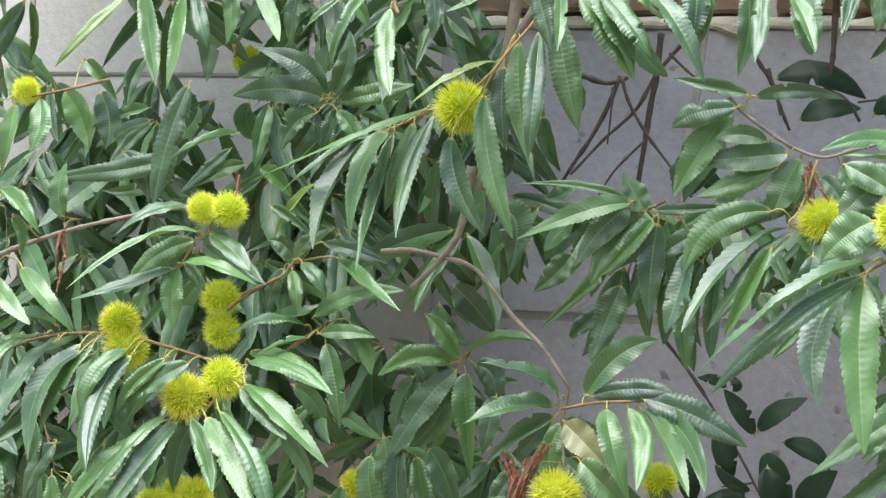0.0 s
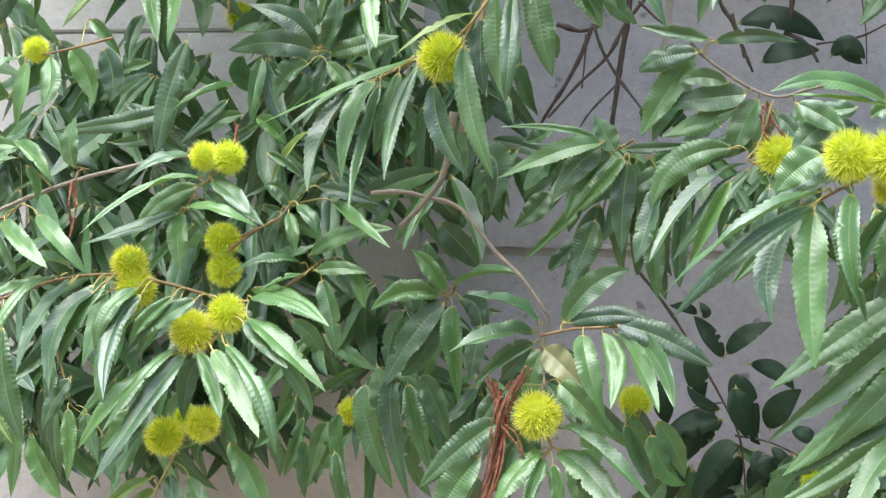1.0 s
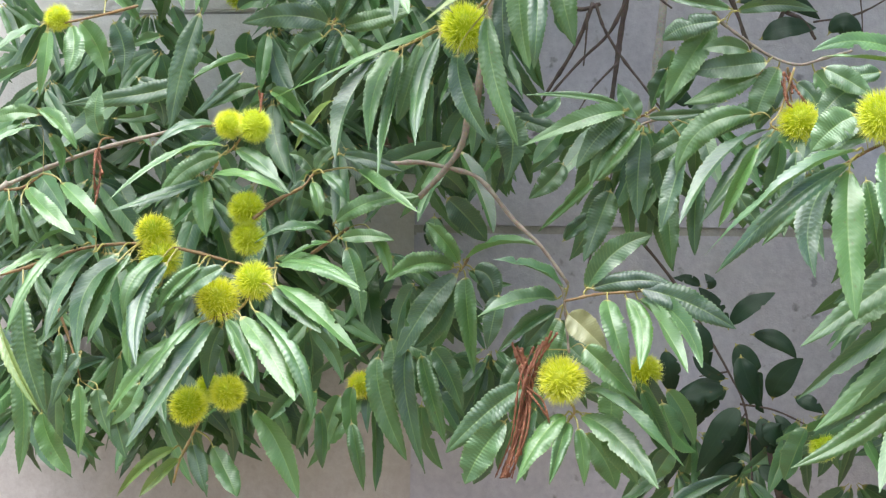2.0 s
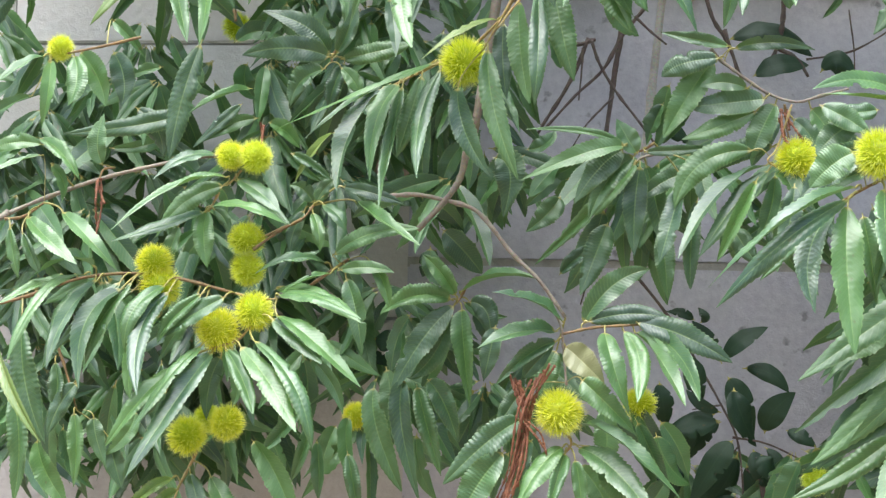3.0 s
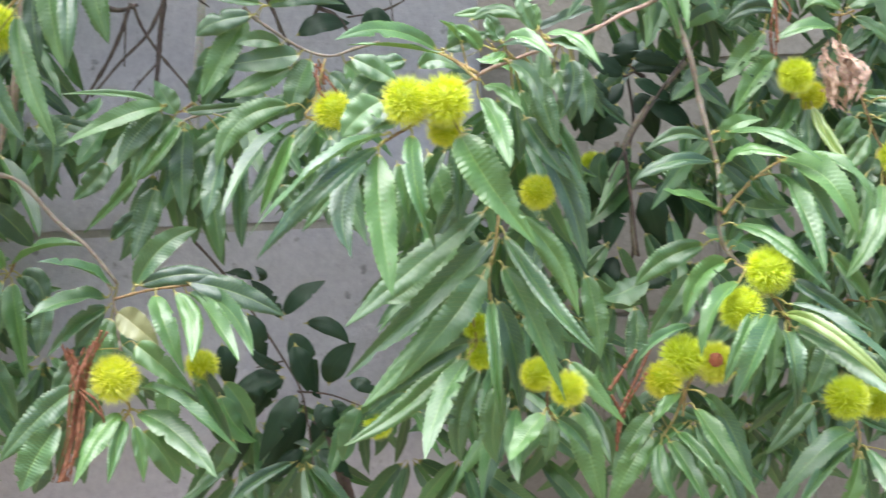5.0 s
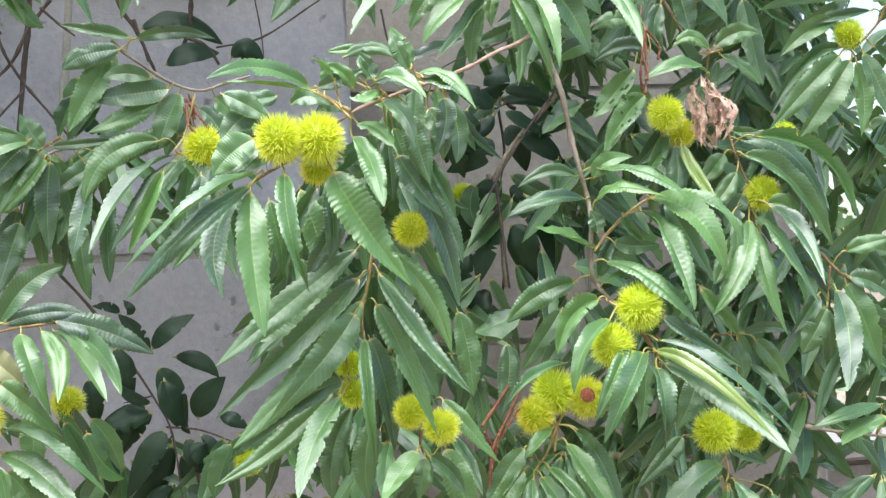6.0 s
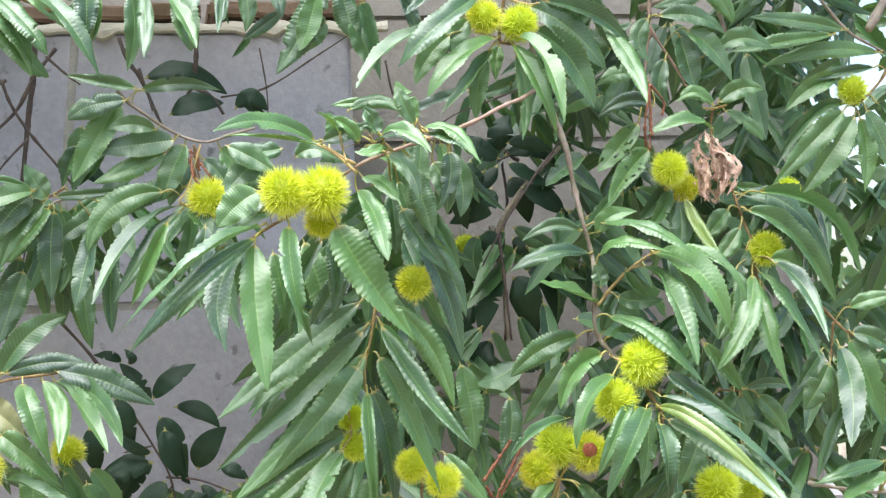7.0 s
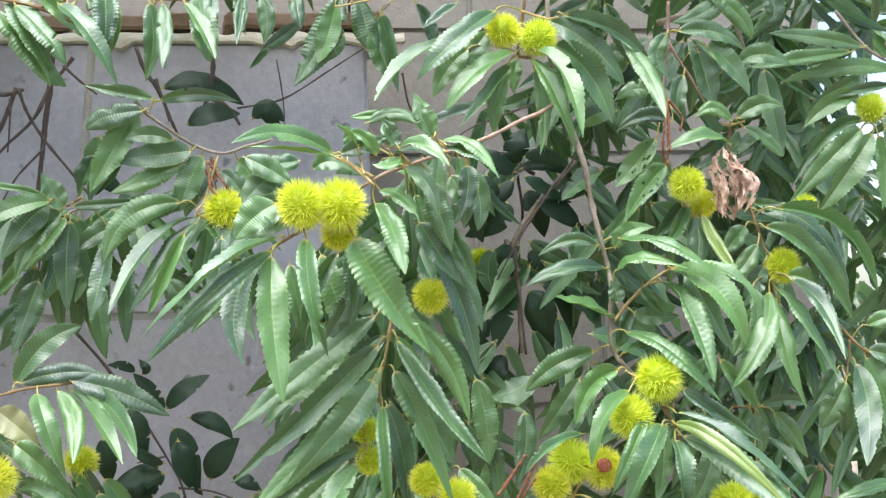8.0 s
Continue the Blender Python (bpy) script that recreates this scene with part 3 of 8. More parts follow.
twig([(-0.164, 2.146, 1.992), (-0.181, 2.154, 1.965), (-0.217, 2.196, 1.942), (-0.256, 2.194, 1.921), (-0.294, 2.146, 1.891), (-0.318, 2.154, 1.881)], .0026, YOUNG)
twig([(-0.178, 2.136, 1.962), (-0.193, 2.144, 1.939), (-0.197, 2.136, 1.928)], .0017, YOUNG)
twig([(-0.376, 2.236, 1.956), (-0.395, 2.244, 1.940), (-0.397, 2.236, 1.927)], .0022)
twig([(-0.461, 2.106, 1.696), (-0.428, 2.114, 1.714), (-0.399, 2.106, 1.726), (-0.387, 2.114, 1.743)], .0024)
twig([(-0.393, 2.116, 1.648), (-0.366, 2.124, 1.669), (-0.345, 2.116, 1.682)], .0026)
twig([(-0.115, 2.146, 1.637), (-0.105, 2.154, 1.618), (-0.101, 2.146, 1.603), (-0.099, 2.154, 1.579), (-0.095, 2.146, 1.545)], .0026, BRANCH)
twig([(-0.101, 2.146, 1.603), (-0.067, 2.154, 1.611), (-0.037, 2.146, 1.614), (-0.012, 2.154, 1.616)], .0022)
twig([(-0.103, 2.156, 1.495), (-0.092, 2.164, 1.486), (-0.089, 2.156, 1.477), (-0.097, 2.164, 1.465)], .0020, YOUNG)
twig([(-0.231, 2.306, 1.660), (-0.240, 2.314, 1.645), (-0.245, 2.306, 1.636)], .0022)
twig([(0.060, 2.126, 1.926), (0.071, 2.134, 1.915), (0.090, 2.126, 1.899), (0.123, 2.134, 1.878), (0.154, 2.126, 1.867), (0.181, 2.134, 1.875), (0.211, 2.126, 1.882)], .0027, BRANCH)
twig([(0.142, 2.126, 1.864), (0.144, 2.134, 1.846), (0.147, 2.126, 1.826)], .0018)
twig([(0.149, 2.116, 1.863), (0.135, 2.124, 1.817), (0.124, 2.116, 1.801), (0.134, 2.124, 1.794)], .0018, YOUNG)
twig([(-0.001, 2.136, 1.821), (-0.018, 2.144, 1.812), (-0.032, 2.136, 1.816)], .0020)
twig([(0.587, 2.116, 1.955), (0.543, 2.084, 1.925), (0.498, 2.016, 1.896), (0.463, 1.974, 1.880), (0.432, 1.966, 1.864), (0.404, 1.974, 1.854), (0.367, 1.966, 1.842), (0.339, 1.974, 1.833), (0.312, 1.966, 1.823), (0.286, 1.974, 1.808), (0.261, 1.966, 1.789)], .0028, RUSSET)
twig([(0.303, 1.966, 1.821), (0.286, 1.974, 1.833), (0.269, 1.966, 1.842)], .0020, YOUNG)
twig([(0.335, 1.966, 1.832), (0.326, 1.974, 1.842), (0.319, 1.966, 1.851)], .0019, YOUNG)
twig([(0.382, 1.966, 1.846), (0.370, 1.974, 1.855), (0.368, 1.966, 1.864)], .0019, YOUNG)
twig([(0.263, 1.976, 1.790), (0.234, 1.984, 1.771), (0.212, 1.976, 1.759), (0.192, 1.984, 1.747), (0.177, 1.976, 1.738)], .0024)
twig([(0.334, 2.046, 1.708), (0.332, 2.054, 1.693), (0.327, 2.046, 1.666), (0.322, 2.054, 1.635), (0.315, 2.046, 1.611), (0.315, 2.054, 1.583)], .0024, YOUNG)
twig([(0.294, 2.046, 1.567), (0.298, 2.054, 1.537), (0.288, 2.046, 1.525)], .0018, YOUNG)
twig([(0.379, 2.066, 1.497), (0.376, 2.074, 1.471), (0.376, 2.066, 1.458), (0.385, 2.074, 1.442)], .0022)
twig([(0.009, 2.266, 1.824), (-0.019, 2.274, 1.817), (-0.026, 2.266, 1.807)], .0020, BRANCH)
twig([(0.536, 2.066, 1.901), (0.549, 2.074, 1.870), (0.556, 2.066, 1.840), (0.564, 2.074, 1.802), (0.570, 2.066, 1.763), (0.580, 2.074, 1.731), (0.582, 2.066, 1.702)], .0042, BRANCH)
twig([(0.579, 2.056, 1.701), (0.579, 2.064, 1.673), (0.576, 2.056, 1.645), (0.584, 2.064, 1.627), (0.605, 2.056, 1.602), (0.627, 2.064, 1.582)], .0032, BRANCH)
twig([(0.613, 2.016, 1.584), (0.627, 2.024, 1.564), (0.636, 2.016, 1.547), (0.639, 2.024, 1.534)], .0028)
twig([(0.581, 2.056, 1.666), (0.598, 2.064, 1.684), (0.617, 2.056, 1.703), (0.639, 2.064, 1.717), (0.652, 2.056, 1.724)], .0024, YOUNG)
twig([(0.619, 2.046, 1.706), (0.636, 2.054, 1.709)], .0018, YOUNG)
twig([(0.492, 2.056, 2.031), (0.487, 2.064, 1.994), (0.482, 2.056, 1.966), (0.497, 2.064, 1.963)], .0024)
twig([(0.484, 2.046, 2.013), (0.513, 2.054, 2.006), (0.527, 2.046, 2.006)], .0018, YOUNG)
twig([(0.671, 2.096, 2.035), (0.672, 2.104, 2.007), (0.671, 2.096, 1.984), (0.697, 2.104, 1.947), (0.715, 2.096, 1.909)], .0025, RUSSET)
twig([(0.671, 2.096, 1.984), (0.667, 2.104, 1.961), (0.661, 2.096, 1.932)], .0020, RUSSET)
twig([(0.754, 2.086, 1.893), (0.741, 2.094, 1.890), (0.726, 2.086, 1.890)], .0020, YOUNG)
twig([(0.741, 2.096, 1.891), (0.740, 2.104, 1.865), (0.744, 2.096, 1.831)], .0020)
twig([(0.739, 2.096, 1.839), (0.759, 2.104, 1.806), (0.767, 2.096, 1.771), (0.776, 2.104, 1.753), (0.781, 2.096, 1.736)], .0024)
twig([(0.783, 2.106, 1.716), (0.790, 2.114, 1.698), (0.791, 2.106, 1.685)], .0020)
twig([(0.677, 2.096, 1.798), (0.693, 2.104, 1.788), (0.700, 2.096, 1.791)], .0020, YOUNG)
twig([(0.862, 2.126, 1.668), (0.885, 2.134, 1.647), (0.899, 2.126, 1.629), (0.916, 2.134, 1.618)], .0026)
twig([(0.888, 2.126, 1.636), (0.889, 2.134, 1.616), (0.882, 2.126, 1.590)], .0018)
twig([(0.740, 2.126, 1.563), (0.764, 2.134, 1.560), (0.771, 2.126, 1.561)], .0018)
twig([(0.902, 2.156, 2.037), (0.930, 2.164, 2.007), (0.947, 2.156, 1.986), (0.990, 2.164, 1.966)], .0026, BRANCH)
twig([(0.989, 2.146, 1.954), (0.980, 2.154, 1.931), (0.954, 2.146, 1.908), (0.941, 2.154, 1.898)], .0022)
twig([(0.556, 2.126, 1.487), (0.547, 2.134, 1.467), (0.540, 2.126, 1.439)], .0022, YOUNG)
twig([(0.593, 2.016, 1.603), (0.582, 2.024, 1.611)], .0018, YOUNG)
twig([(0.850, 2.136, 1.447), (0.885, 2.144, 1.439), (0.920, 2.136, 1.433), (0.960, 2.144, 1.428)], .0030, BRANCH)
twig([(-0.764, 2.066, 1.711), (-0.714, 2.074, 1.736), (-0.651, 2.066, 1.758), (-0.614, 2.074, 1.771), (-0.572, 2.066, 1.780), (-0.528, 2.074, 1.791), (-0.487, 2.066, 1.794)], .0030, BRANCH)
twig([(-0.757, 2.056, 1.617), (-0.707, 2.064, 1.631), (-0.644, 2.056, 1.652), (-0.584, 2.064, 1.660), (-0.526, 2.056, 1.655), (-0.463, 2.064, 1.640)], .0028)
twig([(-0.434, 2.056, 1.615), (-0.455, 2.064, 1.590), (-0.472, 2.056, 1.582), (-0.486, 2.064, 1.578)], .0020, YOUNG)
twig([(-0.460, 2.056, 1.640), (-0.437, 2.064, 1.634), (-0.412, 2.056, 1.635)], .0018, YOUNG)
twig([(-0.449, 2.086, 1.690), (-0.427, 2.094, 1.708), (-0.394, 2.086, 1.726)], .0024)
twig([(-0.463, 2.076, 1.779), (-0.473, 2.084, 1.770), (-0.479, 2.076, 1.762)], .0018, YOUNG)
twig([(-0.488, 2.076, 1.754), (-0.500, 2.084, 1.736), (-0.506, 2.076, 1.729)], .0018, YOUNG)
twig([(-0.510, 2.096, 1.460), (-0.525, 2.104, 1.434), (-0.532, 2.096, 1.415), (-0.542, 2.104, 1.388)], .0022, YOUNG)
twig([(-0.572, 2.036, 1.924), (-0.614, 2.044, 1.916), (-0.644, 2.036, 1.908), (-0.680, 2.044, 1.903)], .0020)
twig([(-0.601, 2.046, 1.778), (-0.617, 2.054, 1.776), (-0.620, 2.046, 1.760)], .0018)
twig([(-0.739, 2.236, 1.582), (-0.726, 2.244, 1.540), (-0.707, 2.236, 1.492)], .0022)
twig([(-0.729, 2.046, 1.718), (-0.709, 2.054, 1.722), (-0.683, 2.046, 1.737)], .0020)
twig([(0.341, 1.951, 1.832), (0.334, 1.959, 1.842), (0.326, 1.951, 1.851)], .0018, YOUNG)
twig([(0.381, 1.951, 1.849), (0.373, 1.959, 1.855), (0.367, 1.951, 1.866)], .0016, YOUNG)
twig([(0.292, 1.951, 1.822), (0.290, 1.959, 1.835), (0.286, 1.951, 1.850)], .0016, YOUNG)
twig([(0.302, 1.951, 1.811), (0.282, 1.959, 1.831), (0.264, 1.951, 1.840)], .0020, YOUNG)
back_leaf((-0.541, 2.335, 1.576), (-0.538, 2.336, 1.493), 0.025, -0.13, -0, 0.04)
back_leaf((-0.560, 2.389, 1.602), (-0.587, 2.416, 1.506), 0.022, -0.06, 8, 0.04)
back_leaf((-0.463, 2.383, 1.578), (-0.461, 2.388, 1.466), 0.026, -0.07, 22, 0.01)
back_leaf((-0.415, 2.377, 1.565), (-0.372, 2.395, 1.511), 0.019, 0.02, 30, 0.02)
bur((-0.480, 2.060, 1.599), 0.0246)
bur((-0.439, 2.060, 1.620), 0.0221)
bur((-0.556, 2.060, 1.673), 0.0209)
bur((-0.548, 2.060, 1.646), 0.0234)
back_leaf((-0.543, 2.371, 1.511), (-0.635, 2.401, 1.424), 0.023, -0.14, -3, 0.02)
back_leaf((-0.495, 2.365, 1.458), (-0.481, 2.383, 1.397), 0.019, -0.09, -19, 0.02)
bur((-0.518, 2.080, 1.478), 0.0224)
bur((-0.472, 2.080, 1.494), 0.0205)
bur((-0.503, 2.110, 1.496), 0.0164)
back_leaf((-0.745, 2.359, 1.591), (-0.711, 2.372, 1.507), 0.025, 0.07, 3, 0.02)
back_leaf((-0.726, 2.353, 1.598), (-0.662, 2.355, 1.516), 0.027, 0.00, -19, 0.04)
back_leaf((-0.778, 2.347, 1.500), (-0.788, 2.380, 1.375), 0.029, 0.05, 23, 0.04)
back_leaf((-0.764, 2.341, 1.467), (-0.729, 2.367, 1.380), 0.029, 0.11, 3, 0.02)
back_leaf((-0.692, 2.335, 1.526), (-0.712, 2.368, 1.403), 0.027, 0.04, -13, 0.02)
back_leaf((-0.680, 2.389, 1.544), (-0.674, 2.404, 1.451), 0.024, -0.10, 2, 0.02)
back_leaf((-0.631, 2.383, 1.474), (-0.637, 2.393, 1.400), 0.025, 0.11, -19, 0.01)
back_leaf((-0.819, 2.377, 1.504), (-0.824, 2.398, 1.390), 0.027, -0.06, -8, 0.02)
back_leaf((-0.634, 2.371, 1.516), (-0.667, 2.380, 1.431), 0.029, -0.04, 24, 0.03)
back_leaf((-0.609, 2.365, 1.510), (-0.655, 2.379, 1.423), 0.025, -0.01, -1, 0.04)
back_leaf((-0.656, 2.359, 1.920), (-0.640, 2.372, 1.844), 0.031, -0.03, -16, 0.02)
bur((-0.667, 2.040, 1.912), 0.0152)
back_leaf((-0.611, 2.353, 1.782), (-0.649, 2.355, 1.734), 0.022, 0.08, -31, 0.02)
back_leaf((-0.576, 2.347, 1.787), (-0.558, 2.359, 1.745), 0.023, -0.22, 0, 0.02)
back_leaf((-0.640, 2.341, 1.778), (-0.634, 2.360, 1.712), 0.026, -0.12, -25, 0.03)
back_leaf((-0.712, 2.335, 1.829), (-0.629, 2.357, 1.852), 0.021, 0.08, 28, 0.02)
back_leaf((-0.755, 2.389, 1.706), (-0.723, 2.401, 1.660), 0.021, -0.08, -9, 0.01)
back_leaf((-0.645, 2.383, 1.821), (-0.603, 2.389, 1.791), 0.035, -0.11, -30, 0.05)
bur((-0.474, 2.070, 1.795), 0.0167)
bur((-0.445, 2.070, 1.794), 0.0192)
back_leaf((-0.457, 2.377, 1.927), (-0.501, 2.378, 1.868), 0.041, -0.06, -31, 0.02)
back_leaf((-0.538, 2.371, 1.948), (-0.525, 2.383, 1.898), 0.040, 0.22, -11, 0.02)
back_leaf((-0.360, 2.395, 2.007), (-0.314, 2.396, 1.955), 0.029, 0.11, 14, 0.03)
back_leaf((-0.562, 2.384, 1.975), (-0.498, 2.402, 1.986), 0.033, -0.18, 13, 0.03)
back_leaf((-0.492, 2.353, 1.686), (-0.432, 2.360, 1.701), 0.024, 0.16, -24, 0.00)
back_leaf((-0.405, 2.347, 1.685), (-0.379, 2.358, 1.633), 0.026, -0.12, -14, 0.00)
back_leaf((-0.579, 2.341, 1.725), (-0.613, 2.341, 1.677), 0.023, 0.01, -29, 0.01)
back_leaf((-0.457, 2.335, 1.605), (-0.418, 2.355, 1.544), 0.027, -0.15, 7, 0.01)
bur((-0.461, 2.100, 1.702), 0.0201)
bur((-0.458, 2.100, 1.668), 0.0195)
back_leaf((-0.187, 2.389, 1.988), (-0.177, 2.389, 1.900), 0.019, -0.03, 1, 0.03)
back_leaf((-0.268, 2.383, 1.905), (-0.271, 2.403, 1.822), 0.028, 0.13, -9, 0.03)
back_leaf((-0.225, 2.377, 1.898), (-0.218, 2.381, 1.859), 0.022, -0.18, -27, 0.00)
bur((-0.223, 2.160, 1.916), 0.0286)
back_leaf((-0.235, 2.375, 1.633), (-0.210, 2.381, 1.588), 0.030, -0.07, -25, 0.03)
back_leaf((-0.245, 2.367, 1.640), (-0.188, 2.374, 1.621), 0.023, 0.10, 25, 0.01)
back_leaf((-0.309, 2.359, 1.623), (-0.337, 2.375, 1.542), 0.030, 0.10, 25, 0.01)
back_leaf((-0.291, 2.381, 1.525), (-0.253, 2.388, 1.459), 0.031, -0.13, -14, 0.03)
back_leaf((-0.297, 2.347, 1.471), (-0.270, 2.352, 1.386), 0.025, 0.10, 6, 0.03)
back_leaf((-0.415, 2.354, 1.471), (-0.428, 2.374, 1.391), 0.029, 0.03, 9, 0.05)
back_leaf((-0.257, 2.351, 1.611), (-0.298, 2.376, 1.518), 0.026, -0.01, -1, 0.01)
back_leaf((-0.176, 2.389, 1.488), (-0.177, 2.394, 1.426), 0.025, 0.10, -2, 0.01)
back_leaf((-0.182, 2.383, 1.448), (-0.205, 2.402, 1.379), 0.030, 0.04, 25, 0.01)
back_leaf((-0.034, 2.377, 1.498), (0.019, 2.408, 1.405), 0.031, -0.09, 6, 0.01)
back_leaf((-0.063, 2.371, 1.483), (0.005, 2.400, 1.403), 0.040, -0.09, -30, 0.01)
back_leaf((-0.210, 2.365, 1.414), (-0.233, 2.376, 1.365), 0.031, 0.03, -8, 0.04)
bur((-0.103, 2.150, 1.514), 0.0278)
back_leaf((-0.028, 2.359, 1.818), (0.002, 2.385, 1.693), 0.030, 0.11, 27, 0.02)
back_leaf((-0.110, 2.353, 1.830), (-0.161, 2.356, 1.774), 0.034, 0.04, 28, 0.00)
back_leaf((-0.060, 2.347, 1.821), (-0.106, 2.373, 1.723), 0.029, 0.06, -23, 0.02)
back_leaf((-0.024, 2.341, 1.803), (-0.060, 2.346, 1.712), 0.035, -0.02, 30, 0.01)
back_leaf((0.003, 2.340, 1.820), (-0.028, 2.363, 1.722), 0.028, 0.04, -15, 0.04)
back_leaf((-0.117, 2.389, 1.814), (-0.170, 2.403, 1.765), 0.025, -0.00, -16, 0.01)
back_leaf((0.025, 2.383, 1.828), (-0.005, 2.403, 1.757), 0.026, -0.09, -21, 0.01)
back_leaf((-0.188, 2.377, 1.821), (-0.215, 2.392, 1.735), 0.032, 0.03, -31, 0.00)
back_leaf((0.013, 2.371, 1.832), (-0.029, 2.378, 1.765), 0.024, -0.07, -25, 0.03)
back_leaf((0.025, 2.365, 1.776), (0.023, 2.379, 1.671), 0.028, 0.16, -25, 0.04)
back_leaf((0.108, 2.359, 1.783), (0.079, 2.361, 1.715), 0.033, -0.01, 31, 0.03)
back_leaf((0.014, 2.353, 1.920), (0.013, 2.365, 1.853), 0.035, 0.10, 30, 0.02)
back_leaf((0.041, 2.347, 1.914), (0.006, 2.368, 1.845), 0.028, -0.03, -8, 0.03)
back_leaf((0.055, 2.341, 1.896), (-0.002, 2.361, 1.836), 0.026, 0.15, 2, 0.01)
back_leaf((0.151, 2.335, 1.875), (0.116, 2.344, 1.814), 0.025, 0.06, -4, 0.05)
back_leaf((0.005, 2.389, 1.765), (-0.017, 2.395, 1.697), 0.027, 0.05, 16, 0.01)
back_leaf((0.082, 2.383, 1.856), (0.026, 2.385, 1.823), 0.038, 0.14, 32, 0.01)
bur((0.156, 2.118, 1.803), 0.0241)
back_leaf((0.356, 2.377, 1.828), (0.385, 2.380, 1.739), 0.022, -0.01, -17, 0.02)
back_leaf((0.277, 2.371, 1.756), (0.277, 2.393, 1.655), 0.027, -0.06, -19, 0.03)
back_leaf((0.252, 2.365, 1.744), (0.231, 2.366, 1.642), 0.028, -0.05, 21, 0.05)
back_leaf((0.228, 2.359, 1.748), (0.210, 2.384, 1.629), 0.022, -0.12, -4, 0.04)
back_leaf((0.295, 2.353, 1.752), (0.283, 2.368, 1.659), 0.025, -0.15, 13, 0.05)
back_leaf((0.410, 2.347, 1.747), (0.462, 2.362, 1.645), 0.026, 0.02, 21, 0.04)
back_leaf((0.242, 2.341, 1.827), (0.145, 2.358, 1.762), 0.028, -0.01, -8, 0.05)
back_leaf((0.206, 2.335, 1.862), (0.260, 2.352, 1.828), 0.027, -0.03, -15, 0.03)
back_leaf((0.426, 2.389, 1.852), (0.458, 2.417, 1.765), 0.032, 0.08, -31, 0.02)
back_leaf((0.376, 2.383, 1.844), (0.374, 2.403, 1.759), 0.022, -0.06, -1, 0.00)
back_leaf((0.349, 2.377, 1.865), (0.309, 2.378, 1.869), 0.019, 0.22, -11, 0.01)
back_leaf((0.322, 2.371, 1.766), (0.320, 2.396, 1.679), 0.025, 0.05, 1, 0.04)
back_leaf((0.348, 2.365, 1.729), (0.359, 2.366, 1.653), 0.025, -0.12, -8, 0.02)
back_leaf((0.263, 2.359, 1.772), (0.263, 2.371, 1.679), 0.029, -0.14, 31, 0.04)
back_leaf((0.220, 2.353, 1.764), (0.191, 2.361, 1.691), 0.025, 0.04, 21, 0.02)
back_leaf((0.180, 2.347, 1.769), (0.145, 2.361, 1.713), 0.029, 0.03, 28, 0.03)
back_leaf((0.385, 2.341, 1.702), (0.423, 2.351, 1.639), 0.023, -0.09, 25, 0.03)
back_leaf((0.313, 2.335, 1.781), (0.319, 2.345, 1.714), 0.024, -0.15, 24, 0.02)
bur((0.227, 1.960, 1.793), 0.0267)
bur((0.267, 1.960, 1.793), 0.0279)
bur((0.268, 1.990, 1.765), 0.0189)
back_leaf((0.344, 2.389, 1.633), (0.372, 2.396, 1.449), 0.029, -0.05, 25, 0.02)
back_leaf((0.324, 2.383, 1.641), (0.206, 2.389, 1.552), 0.034, 0.05, 26, 0.03)
back_leaf((0.343, 2.377, 1.616), (0.270, 2.402, 1.496), 0.035, -0.01, 27, 0.02)
back_leaf((0.389, 2.371, 1.550), (0.437, 2.393, 1.485), 0.023, -0.08, 22, 0.04)
back_leaf((0.311, 2.365, 1.475), (0.329, 2.366, 1.385), 0.026, 0.02, 16, 0.04)
back_leaf((0.409, 2.359, 1.601), (0.460, 2.366, 1.522), 0.026, 0.13, 7, 0.00)
back_leaf((0.289, 2.353, 1.680), (0.213, 2.383, 1.604), 0.026, -0.05, 1, 0.02)
bur((0.299, 2.060, 1.555), 0.0154)
bur((0.303, 2.060, 1.523), 0.0166)
bur((0.364, 2.060, 1.499), 0.0191)
bur((0.393, 2.030, 1.483), 0.0200)
bur((0.371, 2.035, 1.698), 0.0200)
bur((0.464, 2.050, 1.991), 0.0202)
bur((0.503, 2.050, 1.983), 0.0214)
back_leaf((0.679, 2.347, 1.666), (0.721, 2.351, 1.623), 0.026, -0.17, 11, 0.03)
back_leaf((0.702, 2.341, 1.707), (0.752, 2.348, 1.650), 0.034, -0.03, -15, 0.02)
back_leaf((0.623, 2.335, 1.654), (0.705, 2.338, 1.617), 0.031, -0.09, -12, 0.04)
back_leaf((0.618, 2.389, 1.543), (0.599, 2.409, 1.465), 0.026, 0.04, 6, 0.01)
back_leaf((0.677, 2.383, 1.508), (0.691, 2.394, 1.436), 0.031, -0.22, -20, 0.02)
bur((0.616, 2.010, 1.601), 0.0263)
bur((0.583, 2.010, 1.561), 0.0245)
back_leaf((0.515, 2.377, 1.570), (0.486, 2.395, 1.474), 0.024, -0.01, -5, 0.04)
back_leaf((0.490, 2.371, 1.606), (0.555, 2.386, 1.569), 0.028, 0.18, 27, 0.02)
back_leaf((0.479, 2.365, 1.565), (0.476, 2.389, 1.473), 0.027, -0.06, -5, 0.03)
back_leaf((0.555, 2.359, 1.602), (0.496, 2.361, 1.577), 0.048, -0.16, 32, 0.02)
back_leaf((0.501, 2.353, 1.508), (0.478, 2.361, 1.440), 0.027, -0.05, -12, 0.01)
bur((0.544, 2.130, 1.507), 0.0262)
bur((0.521, 2.130, 1.482), 0.0230)
bur((0.582, 2.130, 1.498), 0.0243)
back_leaf((0.680, 2.347, 1.944), (0.618, 2.354, 1.918), 0.027, 0.12, -23, 0.04)
